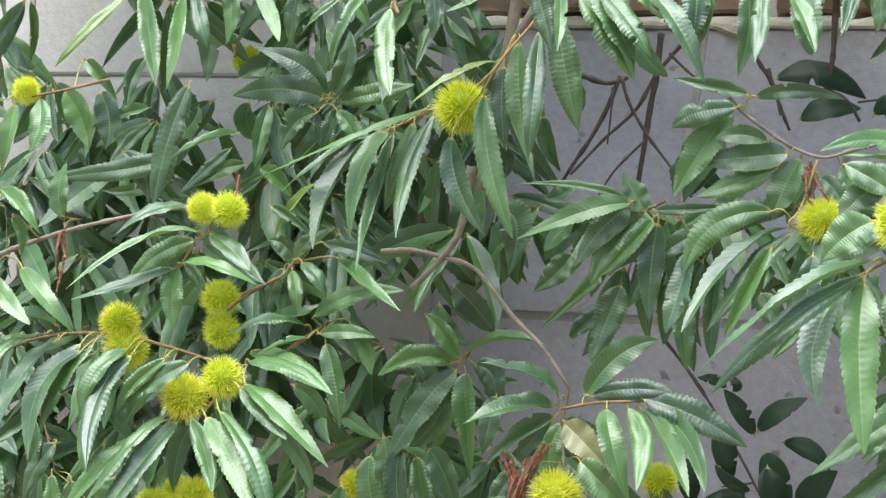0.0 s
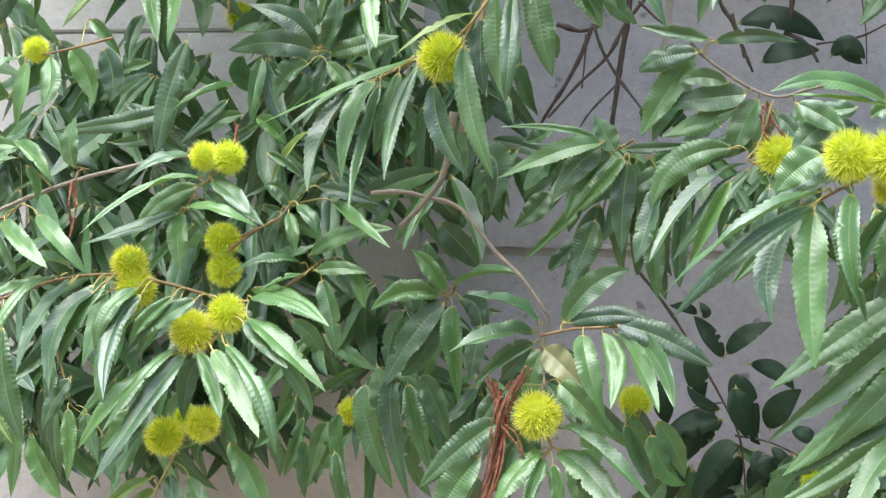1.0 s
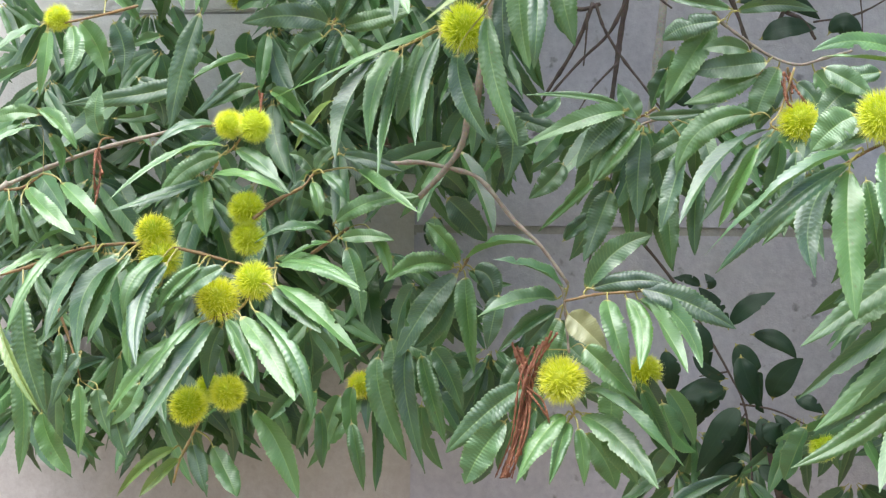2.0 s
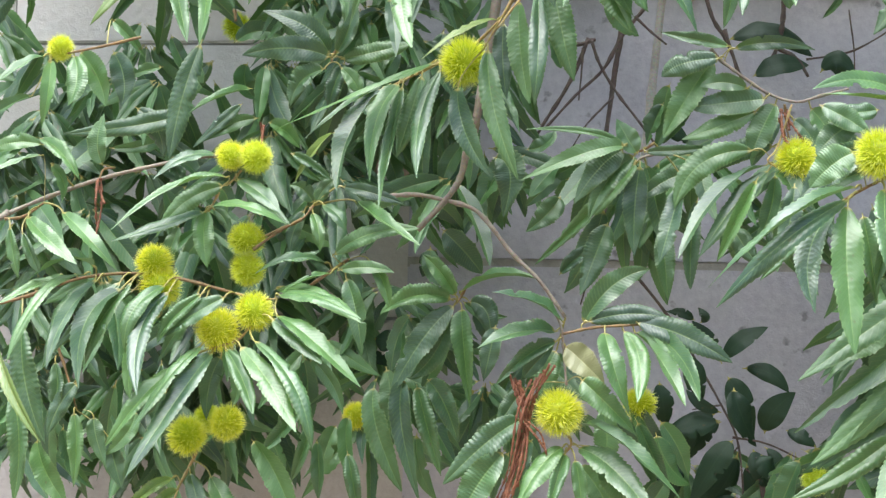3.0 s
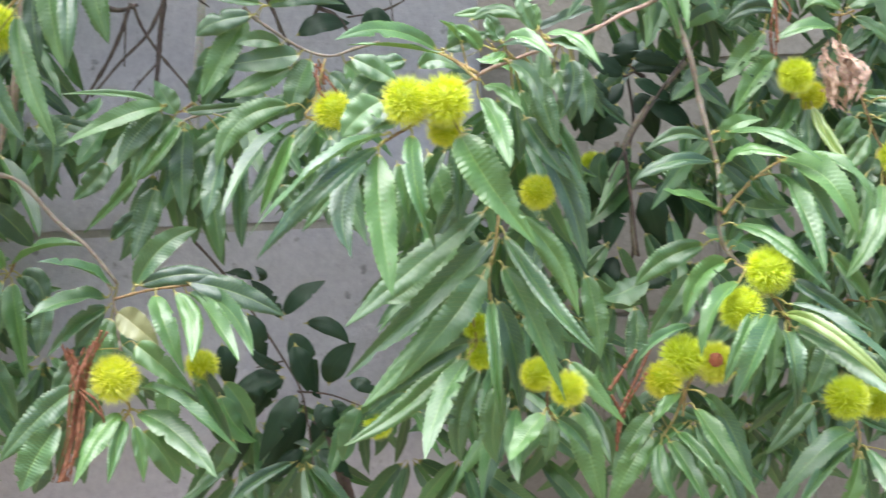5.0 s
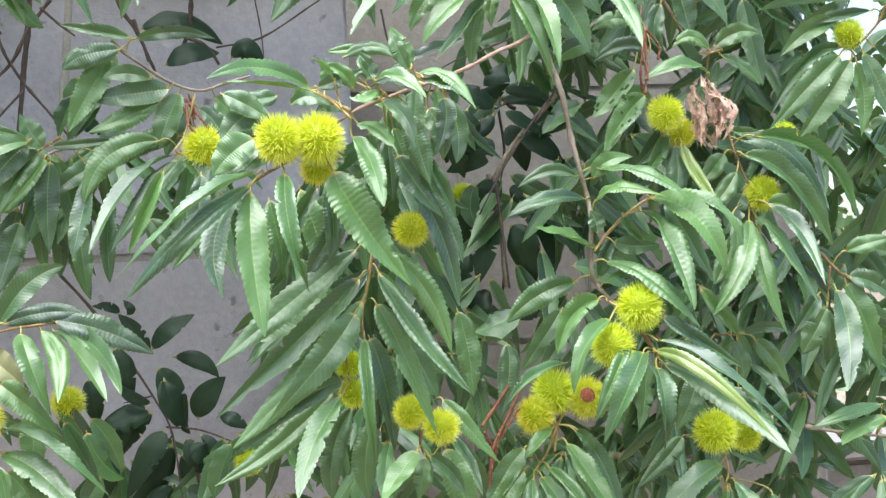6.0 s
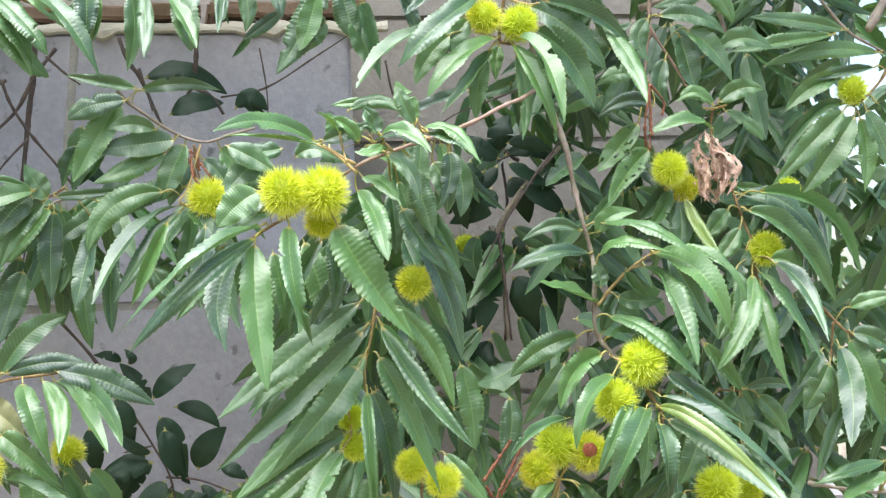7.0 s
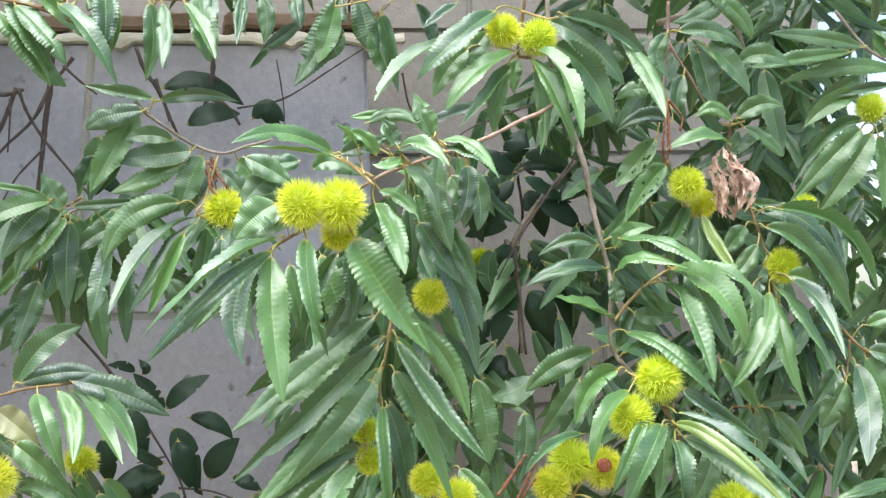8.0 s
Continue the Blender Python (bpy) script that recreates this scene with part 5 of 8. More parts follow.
leaf((0.032, 2.133, 1.778), (0.020, 2.110, 1.732), (0.008, 2.102, 1.686), 0.027, 8, 1)
leaf((0.138, 2.120, 1.793), (0.147, 2.109, 1.775), (0.159, 2.096, 1.754), 0.029, 4, 1)
leaf((0.170, 2.139, 1.863), (0.189, 2.136, 1.839), (0.206, 2.134, 1.809), 0.033, -3)
leaf((0.065, 2.132, 1.917), (0.036, 2.125, 1.874), (0.009, 2.120, 1.825), 0.037, -2)
leaf((0.073, 2.119, 1.915), (0.031, 2.113, 1.908), (0.006, 2.115, 1.893), 0.029, 2)
leaf((0.083, 2.130, 1.929), (0.044, 2.123, 1.936), (0.004, 2.123, 1.944), 0.020, 2)
leaf((0.083, 2.124, 1.925), (0.127, 2.117, 1.932), (0.173, 2.118, 1.924), 0.018, 25)
leaf((0.123, 2.130, 1.871), (0.083, 2.126, 1.866), (0.034, 2.125, 1.860), 0.032, -2)
leaf((0.115, 2.136, 1.859), (0.071, 2.131, 1.840), (0.030, 2.126, 1.824), 0.027, 3)
leaf((0.102, 2.120, 1.880), (0.076, 2.116, 1.887), (0.049, 2.117, 1.883), 0.021, -7)
leaf((0.150, 2.132, 1.849), (0.169, 2.129, 1.832), (0.179, 2.126, 1.806), 0.025, -0)
# leaves behind the catkins
leaf((-0.026, 2.266, 1.811), (-0.059, 2.251, 1.768), (-0.143, 2.258, 1.685), 0.030, 4)
leaf((-0.019, 2.259, 1.810), (-0.025, 2.253, 1.754), (-0.024, 2.246, 1.696), 0.032, 3)
leaf((-0.057, 2.263, 1.738), (-0.070, 2.258, 1.700), (-0.088, 2.252, 1.649), 0.036, 3)
leaf((-0.014, 2.278, 1.812), (0.000, 2.272, 1.763), (0.014, 2.267, 1.699), 0.030, -3)
leaf((0.050, 2.264, 1.803), (0.012, 2.258, 1.789), (-0.022, 2.256, 1.762), 0.027, -3)
leaf((0.140, 2.267, 1.800), (0.136, 2.263, 1.758), (0.121, 2.258, 1.717), 0.029, 3)
leaf((0.092, 2.277, 1.735), (0.105, 2.274, 1.714), (0.122, 2.271, 1.690), 0.030, 0)
leaf((0.009, 2.272, 1.735), (0.012, 2.265, 1.693), (0.017, 2.263, 1.645), 0.029, -2)
leaf((0.050, 2.260, 1.769), (0.043, 2.255, 1.720), (0.043, 2.253, 1.659), 0.030, -8)
leaf((-0.116, 2.279, 1.770), (-0.130, 2.275, 1.749), (-0.157, 2.273, 1.725), 0.033, -9)
leaf((-0.199, 2.269, 1.815), (-0.177, 2.262, 1.797), (-0.184, 2.261, 1.742), 0.045, -1)
leaf((-0.115, 2.269, 1.673), (-0.095, 2.266, 1.693), (-0.074, 2.266, 1.711), 0.026, -6)
# spray round the pair of burs
leaf((0.266, 1.962, 1.842), (0.211, 1.924, 1.862), (0.154, 1.884, 1.848), 0.023, -36, 1)
leaf((0.267, 1.959, 1.840), (0.211, 1.928, 1.846), (0.165, 1.924, 1.848), 0.018, 16, 1)
leaf((0.203, 1.959, 1.795), (0.179, 1.954, 1.781), (0.158, 1.956, 1.758), 0.038, 8)
leaf((0.208, 1.962, 1.760), (0.134, 1.880, 1.723), (0.055, 1.860, 1.651), 0.028, 23, 1)
leaf((0.203, 1.964, 1.751), (0.129, 1.882, 1.700), (0.066, 1.908, 1.635), 0.024, -17, 1)
leaf((0.185, 1.960, 1.739), (0.155, 1.913, 1.690), (0.160, 1.890, 1.632), 0.030, 9, 1)
leaf((0.196, 1.958, 1.745), (0.192, 1.921, 1.679), (0.199, 1.899, 1.593), 0.036, -18, 1)
leaf((0.232, 1.963, 1.763), (0.228, 1.899, 1.701), (0.245, 1.904, 1.635), 0.033, 7, 1)
leaf((0.279, 1.964, 1.763), (0.309, 1.955, 1.703), (0.355, 1.949, 1.636), 0.049, -1)
leaf((0.301, 1.957, 1.794), (0.316, 1.933, 1.766), (0.325, 1.908, 1.717), 0.029, 8, 1)
leaf((0.309, 1.969, 1.807), (0.328, 1.950, 1.800), (0.344, 1.929, 1.774), 0.029, -9, 1)
leaf((0.377, 1.954, 1.852), (0.401, 1.924, 1.838), (0.429, 1.922, 1.815), 0.029, -8, 1)
leaf((0.323, 1.966, 1.842), (0.345, 1.936, 1.847), (0.374, 1.935, 1.834), 0.021, -3, 1)
leaf((0.319, 1.955, 1.850), (0.321, 1.954, 1.864), (0.311, 1.951, 1.880), 0.023, -0)
leaf((0.278, 1.975, 1.844), (0.282, 1.974, 1.858), (0.277, 1.973, 1.877), 0.018, -8)
leaf((0.367, 1.963, 1.862), (0.358, 1.960, 1.883), (0.348, 1.959, 1.907), 0.028, -2)
leaf((0.267, 1.960, 1.845), (0.293, 1.958, 1.853), (0.319, 1.958, 1.862), 0.022, 8)
leaf((0.307, 1.957, 1.841), (0.293, 1.954, 1.861), (0.272, 1.954, 1.867), 0.019, 1)
# leaves behind the pair
leaf((0.317, 2.020, 1.840), (0.365, 2.012, 1.818), (0.394, 2.013, 1.748), 0.024, 11)
leaf((0.359, 2.040, 1.769), (0.399, 2.027, 1.701), (0.417, 2.021, 1.612), 0.028, 5)
leaf((0.353, 2.018, 1.888), (0.322, 2.013, 1.892), (0.285, 2.013, 1.890), 0.015, 1)
leaf((0.385, 2.027, 1.859), (0.378, 2.018, 1.804), (0.381, 2.015, 1.742), 0.025, 7)
leaf((0.403, 2.025, 1.853), (0.406, 2.020, 1.810), (0.393, 2.016, 1.772), 0.025, -5)
leaf((0.347, 2.021, 1.804), (0.349, 2.016, 1.761), (0.350, 2.017, 1.728), 0.023, 5)
leaf((0.303, 2.038, 1.720), (0.276, 2.032, 1.684), (0.255, 2.033, 1.650), 0.028, -8)
leaf((0.280, 2.024, 1.756), (0.285, 2.019, 1.707), (0.279, 2.017, 1.665), 0.029, 1)
leaf((0.366, 2.024, 1.853), (0.359, 2.020, 1.810), (0.362, 2.015, 1.767), 0.024, -8)
leaf((0.274, 2.023, 1.750), (0.243, 2.017, 1.707), (0.231, 2.015, 1.659), 0.026, -7)
leaf((0.415, 2.028, 1.841), (0.426, 2.023, 1.804), (0.422, 2.020, 1.767), 0.024, 1)
leaf((0.374, 2.040, 1.751), (0.408, 2.031, 1.707), (0.425, 2.028, 1.659), 0.027, 1)
# long hanging shoot
leaf((0.318, 2.039, 1.684), (0.237, 2.023, 1.626), (0.154, 2.022, 1.562), 0.033, 8)
leaf((0.319, 2.045, 1.653), (0.245, 2.031, 1.587), (0.152, 2.034, 1.507), 0.032, -4)
leaf((0.318, 2.037, 1.629), (0.258, 2.028, 1.558), (0.169, 2.029, 1.475), 0.036, 4)
leaf((0.308, 2.034, 1.614), (0.268, 2.021, 1.563), (0.205, 2.024, 1.498), 0.037, -8)
leaf((0.316, 2.046, 1.586), (0.310, 1.992, 1.528), (0.315, 2.005, 1.447), 0.024, 12, 1)
leaf((0.326, 2.031, 1.623), (0.354, 2.020, 1.563), (0.386, 2.012, 1.472), 0.031, -2)
leaf((0.331, 2.043, 1.659), (0.365, 1.993, 1.587), (0.414, 1.962, 1.522), 0.031, 8, 1)
leaf((0.342, 2.036, 1.677), (0.384, 2.029, 1.629), (0.407, 2.023, 1.561), 0.031, 6)
leaf((0.294, 2.045, 1.538), (0.245, 2.038, 1.521), (0.176, 2.033, 1.471), 0.024, -6)
leaf((0.291, 2.045, 1.525), (0.253, 2.001, 1.480), (0.228, 1.955, 1.423), 0.030, 5, 1)
leaf((0.367, 2.031, 1.460), (0.342, 2.010, 1.438), (0.319, 1.984, 1.414), 0.025, -1, 1)
leaf((0.377, 2.038, 1.453), (0.401, 2.034, 1.435), (0.415, 2.032, 1.409), 0.021, 8)
leaf((0.396, 2.041, 1.513), (0.419, 2.031, 1.484), (0.455, 2.032, 1.440), 0.021, 3)
leaf((0.376, 2.048, 1.452), (0.372, 2.044, 1.428), (0.366, 2.045, 1.404), 0.023, 9)
# leaves behind the hanging shoot
leaf((0.329, 2.119, 1.585), (0.345, 2.108, 1.528), (0.351, 2.107, 1.453), 0.033, 7)
leaf((0.369, 2.127, 1.591), (0.388, 2.122, 1.547), (0.407, 2.121, 1.506), 0.029, -5)
leaf((0.306, 2.131, 1.610), (0.234, 2.122, 1.560), (0.183, 2.116, 1.528), 0.032, -5)
leaf((0.292, 2.126, 1.528), (0.227, 2.116, 1.471), (0.150, 2.106, 1.428), 0.032, 6)
leaf((0.313, 2.138, 1.508), (0.285, 2.129, 1.458), (0.282, 2.129, 1.401), 0.035, -6)
leaf((0.335, 2.138, 1.489), (0.321, 2.131, 1.445), (0.324, 2.133, 1.397), 0.032, -6)
leaf((0.432, 2.120, 1.610), (0.442, 2.112, 1.560), (0.444, 2.108, 1.509), 0.031, -5)
leaf((0.422, 2.137, 1.559), (0.452, 2.130, 1.521), (0.457, 2.126, 1.458), 0.031, 7)
leaf((0.294, 2.133, 1.662), (0.247, 2.122, 1.611), (0.203, 2.124, 1.585), 0.031, -9)
# spray round the upper pair of burs
leaf((0.461, 2.050, 2.017), (0.401, 2.004, 1.972), (0.358, 2.007, 1.929), 0.034, -12, 1)
leaf((0.408, 2.046, 1.985), (0.349, 2.019, 1.950), (0.311, 1.997, 1.905), 0.025, 8, 1)
leaf((0.481, 2.049, 1.967), (0.425, 2.006, 1.939), (0.388, 2.001, 1.895), 0.027, -1, 1)
leaf((0.473, 2.058, 1.958), (0.438, 2.014, 1.916), (0.401, 2.002, 1.876), 0.024, 3, 1)
leaf((0.464, 2.051, 1.947), (0.453, 2.045, 1.915), (0.449, 2.046, 1.875), 0.025, 2)
leaf((0.495, 2.054, 1.963), (0.511, 2.012, 1.915), (0.531, 2.008, 1.852), 0.029, 2, 1)
leaf((0.495, 2.040, 1.967), (0.520, 2.003, 1.935), (0.532, 1.978, 1.862), 0.030, -5, 1)
leaf((0.498, 2.055, 1.954), (0.507, 2.049, 1.902), (0.500, 2.043, 1.852), 0.019, -4)
leaf((0.518, 2.055, 1.979), (0.558, 2.050, 1.946), (0.584, 2.043, 1.886), 0.042, 3)
leaf((0.514, 2.061, 2.006), (0.559, 2.050, 1.979), (0.601, 2.050, 1.930), 0.035, 6)
leaf((0.530, 2.056, 2.011), (0.586, 2.047, 1.993), (0.626, 2.049, 1.963), 0.028, 0)
leaf((0.598, 2.060, 1.986), (0.622, 2.029, 1.942), (0.627, 1.984, 1.883), 0.025, 1, 1)
leaf((0.416, 2.047, 2.023), (0.389, 2.037, 2.005), (0.372, 2.026, 1.990), 0.017, -6, 1)
leaf((0.448, 2.054, 1.992), (0.426, 2.048, 1.966), (0.400, 2.046, 1.941), 0.031, 2)
leaf((0.426, 2.047, 1.972), (0.399, 2.044, 1.947), (0.382, 2.040, 1.915), 0.027, 1)
# leaves between the upper sprays
leaf((0.311, 2.125, 2.037), (0.323, 2.121, 2.010), (0.330, 2.118, 1.979), 0.022, -5)
leaf((0.336, 2.115, 2.025), (0.344, 2.110, 1.985), (0.353, 2.107, 1.931), 0.029, 7)
leaf((0.494, 2.112, 1.971), (0.488, 2.109, 1.952), (0.487, 2.108, 1.929), 0.018, -5)
leaf((0.285, 2.110, 2.037), (0.275, 2.104, 1.997), (0.262, 2.101, 1.965), 0.030, 7)
leaf((0.377, 2.125, 2.040), (0.392, 2.122, 2.013), (0.398, 2.121, 1.986), 0.024, 1)
# bare-stemmed shoot
leaf((0.570, 2.070, 1.749), (0.537, 2.065, 1.758), (0.499, 2.065, 1.741), 0.019, 2)
leaf((0.582, 2.071, 1.724), (0.525, 2.044, 1.726), (0.479, 2.043, 1.706), 0.025, -17, 1)
leaf((0.586, 2.062, 1.746), (0.600, 2.057, 1.765), (0.632, 2.058, 1.770), 0.022, -6)
leaf((0.588, 2.062, 1.757), (0.630, 2.016, 1.750), (0.677, 1.994, 1.716), 0.030, -6, 1)
leaf((0.583, 2.049, 1.720), (0.604, 2.020, 1.734), (0.647, 1.994, 1.720), 0.028, 8, 1)
leaf((0.644, 2.056, 1.723), (0.681, 1.997, 1.697), (0.707, 1.982, 1.634), 0.039, 18, 1)
leaf((0.633, 2.053, 1.709), (0.651, 2.000, 1.670), (0.664, 1.967, 1.596), 0.040, -10, 1)
leaf((0.649, 2.050, 1.724), (0.704, 2.016, 1.712), (0.738, 2.008, 1.664), 0.030, -7, 1)
leaf((0.615, 2.052, 1.703), (0.620, 2.049, 1.690), (0.637, 2.050, 1.672), 0.021, 5)
leaf((0.585, 2.066, 1.667), (0.538, 2.034, 1.684), (0.505, 2.019, 1.694), 0.035, 4, 1)
leaf((0.588, 2.070, 1.633), (0.595, 2.065, 1.660), (0.609, 2.065, 1.680), 0.030, 8)
leaf((0.583, 2.050, 1.685), (0.582, 2.049, 1.698), (0.576, 2.049, 1.711), 0.020, -5)
leaf((0.602, 2.057, 1.675), (0.627, 2.053, 1.669), (0.655, 2.052, 1.670), 0.022, 4)
leaf((0.589, 2.050, 1.653), (0.625, 2.005, 1.634), (0.675, 1.979, 1.574), 0.030, -2, 1)
leaf((0.590, 2.051, 1.628), (0.604, 2.036, 1.638), (0.620, 2.034, 1.630), 0.019, 3, 1)
leaf((0.562, 2.060, 1.633), (0.514, 2.051, 1.620), (0.476, 2.049, 1.591), 0.032, -8)
leaf((0.747, 2.066, 1.699), (0.750, 2.060, 1.673), (0.741, 2.061, 1.622), 0.020, -7)
leaf((0.665, 2.059, 1.721), (0.687, 2.052, 1.681), (0.716, 2.048, 1.623), 0.027, 8)
# end of the bare-stemmed shoot
leaf((0.569, 1.997, 1.612), (0.536, 1.992, 1.598), (0.516, 1.990, 1.556), 0.034, 4)
leaf((0.584, 2.007, 1.591), (0.543, 1.971, 1.564), (0.526, 1.968, 1.514), 0.024, 7, 1)
leaf((0.602, 2.008, 1.566), (0.572, 1.974, 1.526), (0.551, 1.980, 1.482), 0.024, -11, 1)
leaf((0.613, 1.994, 1.554), (0.583, 1.950, 1.521), (0.554, 1.960, 1.460), 0.034, 6, 1)
leaf((0.612, 1.990, 1.548), (0.609, 1.985, 1.506), (0.598, 1.980, 1.468), 0.021, 1)
leaf((0.626, 1.997, 1.538), (0.621, 1.954, 1.501), (0.622, 1.968, 1.449), 0.034, -13, 1)
leaf((0.633, 2.007, 1.540), (0.689, 1.968, 1.506), (0.737, 1.900, 1.443), 0.037, 12, 1)
# narrow blade; its yellow paints the lit edge of a green leaf
leaf((0.621, 1.988, 1.553), (0.661, 1.939, 1.531), (0.726, 1.907, 1.456), 0.016, 18, 2)
leaf((0.625, 2.000, 1.565), (0.687, 1.959, 1.530), (0.764, 1.936, 1.450), 0.027, -11, 1)
leaf((0.636, 1.999, 1.592), (0.672, 1.991, 1.564), (0.725, 1.993, 1.529), 0.023, -4)
leaf((0.532, 2.011, 1.545), (0.485, 1.978, 1.535), (0.454, 1.970, 1.507), 0.018, -8, 1)
leaf((0.604, 1.997, 1.542), (0.585, 1.991, 1.507), (0.577, 1.991, 1.471), 0.023, 2)
# leaves behind that end
leaf((0.559, 2.130, 1.604), (0.535, 2.123, 1.572), (0.505, 2.122, 1.534), 0.027, -8)
leaf((0.560, 2.109, 1.462), (0.573, 2.105, 1.452), (0.579, 2.106, 1.433), 0.019, 7)
leaf((0.542, 2.128, 1.468), (0.515, 2.103, 1.452), (0.498, 2.104, 1.434), 0.021, 9, 1)
leaf((0.718, 2.126, 1.531), (0.706, 2.119, 1.492), (0.685, 2.121, 1.454), 0.031, 5)
leaf((0.762, 2.118, 1.503), (0.778, 2.110, 1.469), (0.810, 2.108, 1.435), 0.031, -5)
leaf((0.488, 2.118, 1.568), (0.488, 2.113, 1.530), (0.475, 2.111, 1.480), 0.028, -4)
leaf((0.556, 2.124, 1.571), (0.544, 2.121, 1.553), (0.526, 2.121, 1.528), 0.025, -1)
leaf((0.717, 2.110, 1.623), (0.747, 2.105, 1.582), (0.759, 2.101, 1.562), 0.025, 7)
# shoot with the withered bunch
leaf((0.659, 2.083, 1.843), (0.633, 2.079, 1.820), (0.603, 2.074, 1.779), 0.034, 8, 4)
leaf((0.651, 2.092, 1.877), (0.621, 2.089, 1.844), (0.597, 2.088, 1.819), 0.029, 8, 4)
leaf((0.689, 2.101, 1.808), (0.668, 2.098, 1.783), (0.643, 2.097, 1.760), 0.032, -1)
leaf((0.678, 2.084, 1.797), (0.669, 2.080, 1.774), (0.653, 2.081, 1.752), 0.026, 5)
leaf((0.689, 2.082, 1.786), (0.690, 2.077, 1.753), (0.683, 2.074, 1.721), 0.029, 4)
leaf((0.695, 2.080, 1.789), (0.706, 2.056, 1.745), (0.724, 2.025, 1.702), 0.019, 8, 2)
leaf((0.751, 2.087, 1.772), (0.735, 2.084, 1.756), (0.719, 2.083, 1.737), 0.031, 8)
leaf((0.764, 2.084, 1.752), (0.745, 2.080, 1.727), (0.728, 2.080, 1.711), 0.025, 1)
leaf((0.774, 2.096, 1.726), (0.761, 2.093, 1.706), (0.746, 2.091, 1.678), 0.026, 4)
leaf((0.666, 2.078, 1.891), (0.631, 2.072, 1.898), (0.596, 2.073, 1.880), 0.024, 0)
leaf((0.645, 2.093, 1.929), (0.624, 2.089, 1.931), (0.600, 2.090, 1.918), 0.023, 0)
leaf((0.734, 2.079, 1.863), (0.692, 2.054, 1.872), (0.646, 2.046, 1.856), 0.026, -9, 1)
leaf((0.743, 2.085, 1.894), (0.770, 2.081, 1.911), (0.798, 2.080, 1.909), 0.026, 8)
leaf((0.740, 2.087, 1.891), (0.716, 2.083, 1.908), (0.693, 2.082, 1.896), 0.022, 8)
leaf((0.755, 2.101, 1.889), (0.782, 2.095, 1.873), (0.802, 2.097, 1.852), 0.018, -6)
leaf((0.705, 2.100, 1.980), (0.713, 2.097, 1.946), (0.721, 2.095, 1.909), 0.032, 4)
leaf((0.709, 2.091, 1.984), (0.741, 2.085, 1.957), (0.760, 2.081, 1.920), 0.029, -4)
leaf((0.675, 2.091, 1.998), (0.721, 2.084, 1.997), (0.758, 2.086, 1.975), 0.026, -3)
leaf((0.748, 2.090, 1.957), (0.776, 2.085, 1.971), (0.813, 2.086, 1.959), 0.029, -1)
leaf((0.665, 2.079, 1.996), (0.649, 2.077, 1.969), (0.661, 2.075, 1.943), 0.023, -6)
leaf((0.765, 2.101, 1.799), (0.784, 2.098, 1.795), (0.811, 2.098, 1.785), 0.018, 5)
leaf((0.688, 2.096, 1.952), (0.675, 2.092, 1.919), (0.686, 2.089, 1.892), 0.027, 2)
# drooping end of that shoot
leaf((0.768, 2.087, 1.770), (0.822, 2.075, 1.741), (0.872, 2.078, 1.660), 0.034, -4)
leaf((0.763, 2.099, 1.789), (0.829, 2.089, 1.771), (0.871, 2.082, 1.693), 0.029, -6)
leaf((0.777, 2.081, 1.790), (0.857, 2.073, 1.769), (0.898, 2.064, 1.691), 0.033, 1)
leaf((0.796, 2.078, 1.708), (0.823, 2.051, 1.678), (0.830, 2.005, 1.615), 0.026, 10, 1)
leaf((0.786, 2.099, 1.699), (0.809, 2.070, 1.666), (0.831, 2.032, 1.596), 0.028, -17, 1)
leaf((0.778, 2.095, 1.699), (0.752, 2.048, 1.647), (0.706, 2.028, 1.588), 0.031, 5, 1)
leaf((0.790, 2.101, 1.686), (0.784, 2.068, 1.633), (0.805, 2.062, 1.559), 0.028, -7, 1)
leaf((0.793, 2.080, 1.711), (0.821, 2.077, 1.705), (0.840, 2.075, 1.668), 0.029, 3)
leaf((0.792, 2.099, 1.683), (0.784, 2.093, 1.646), (0.760, 2.096, 1.615), 0.027, 3)
leaf((0.764, 2.098, 1.687), (0.747, 2.095, 1.648), (0.731, 2.091, 1.622), 0.026, -4)
# twig before the low wall
leaf((0.887, 2.115, 1.613), (0.890, 2.087, 1.557), (0.864, 2.038, 1.494), 0.032, 10, 1)
leaf((0.907, 2.130, 1.617), (0.924, 2.122, 1.574), (0.943, 2.123, 1.510), 0.036, -5)
leaf((0.877, 2.114, 1.590), (0.857, 2.108, 1.559), (0.840, 2.110, 1.535), 0.033, -7)
leaf((0.868, 2.116, 1.604), (0.852, 2.114, 1.584), (0.832, 2.112, 1.559), 0.028, 2)
leaf((0.760, 2.124, 1.562), (0.748, 2.121, 1.544), (0.738, 2.121, 1.525), 0.025, -0)
leaf((0.760, 2.124, 1.555), (0.769, 2.121, 1.532), (0.770, 2.120, 1.506), 0.024, 7)
leaf((0.764, 2.111, 1.562), (0.803, 2.108, 1.568), (0.826, 2.106, 1.559), 0.015, 1)
leaf((0.781, 2.130, 1.527), (0.798, 2.103, 1.503), (0.813, 2.088, 1.473), 0.021, -1, 1)
leaf((0.947, 2.127, 1.469), (0.880, 2.087, 1.463), (0.837, 2.090, 1.449), 0.022, -7, 1)
leaf((0.948, 2.114, 1.456), (0.896, 2.093, 1.443), (0.866, 2.069, 1.429), 0.023, -4, 1)
leaf((0.906, 2.123, 1.652), (0.933, 2.118, 1.661), (0.968, 2.116, 1.667), 0.024, -7)
leaf((0.909, 2.126, 1.622), (0.939, 2.122, 1.614), (0.974, 2.123, 1.586), 0.028, 2)
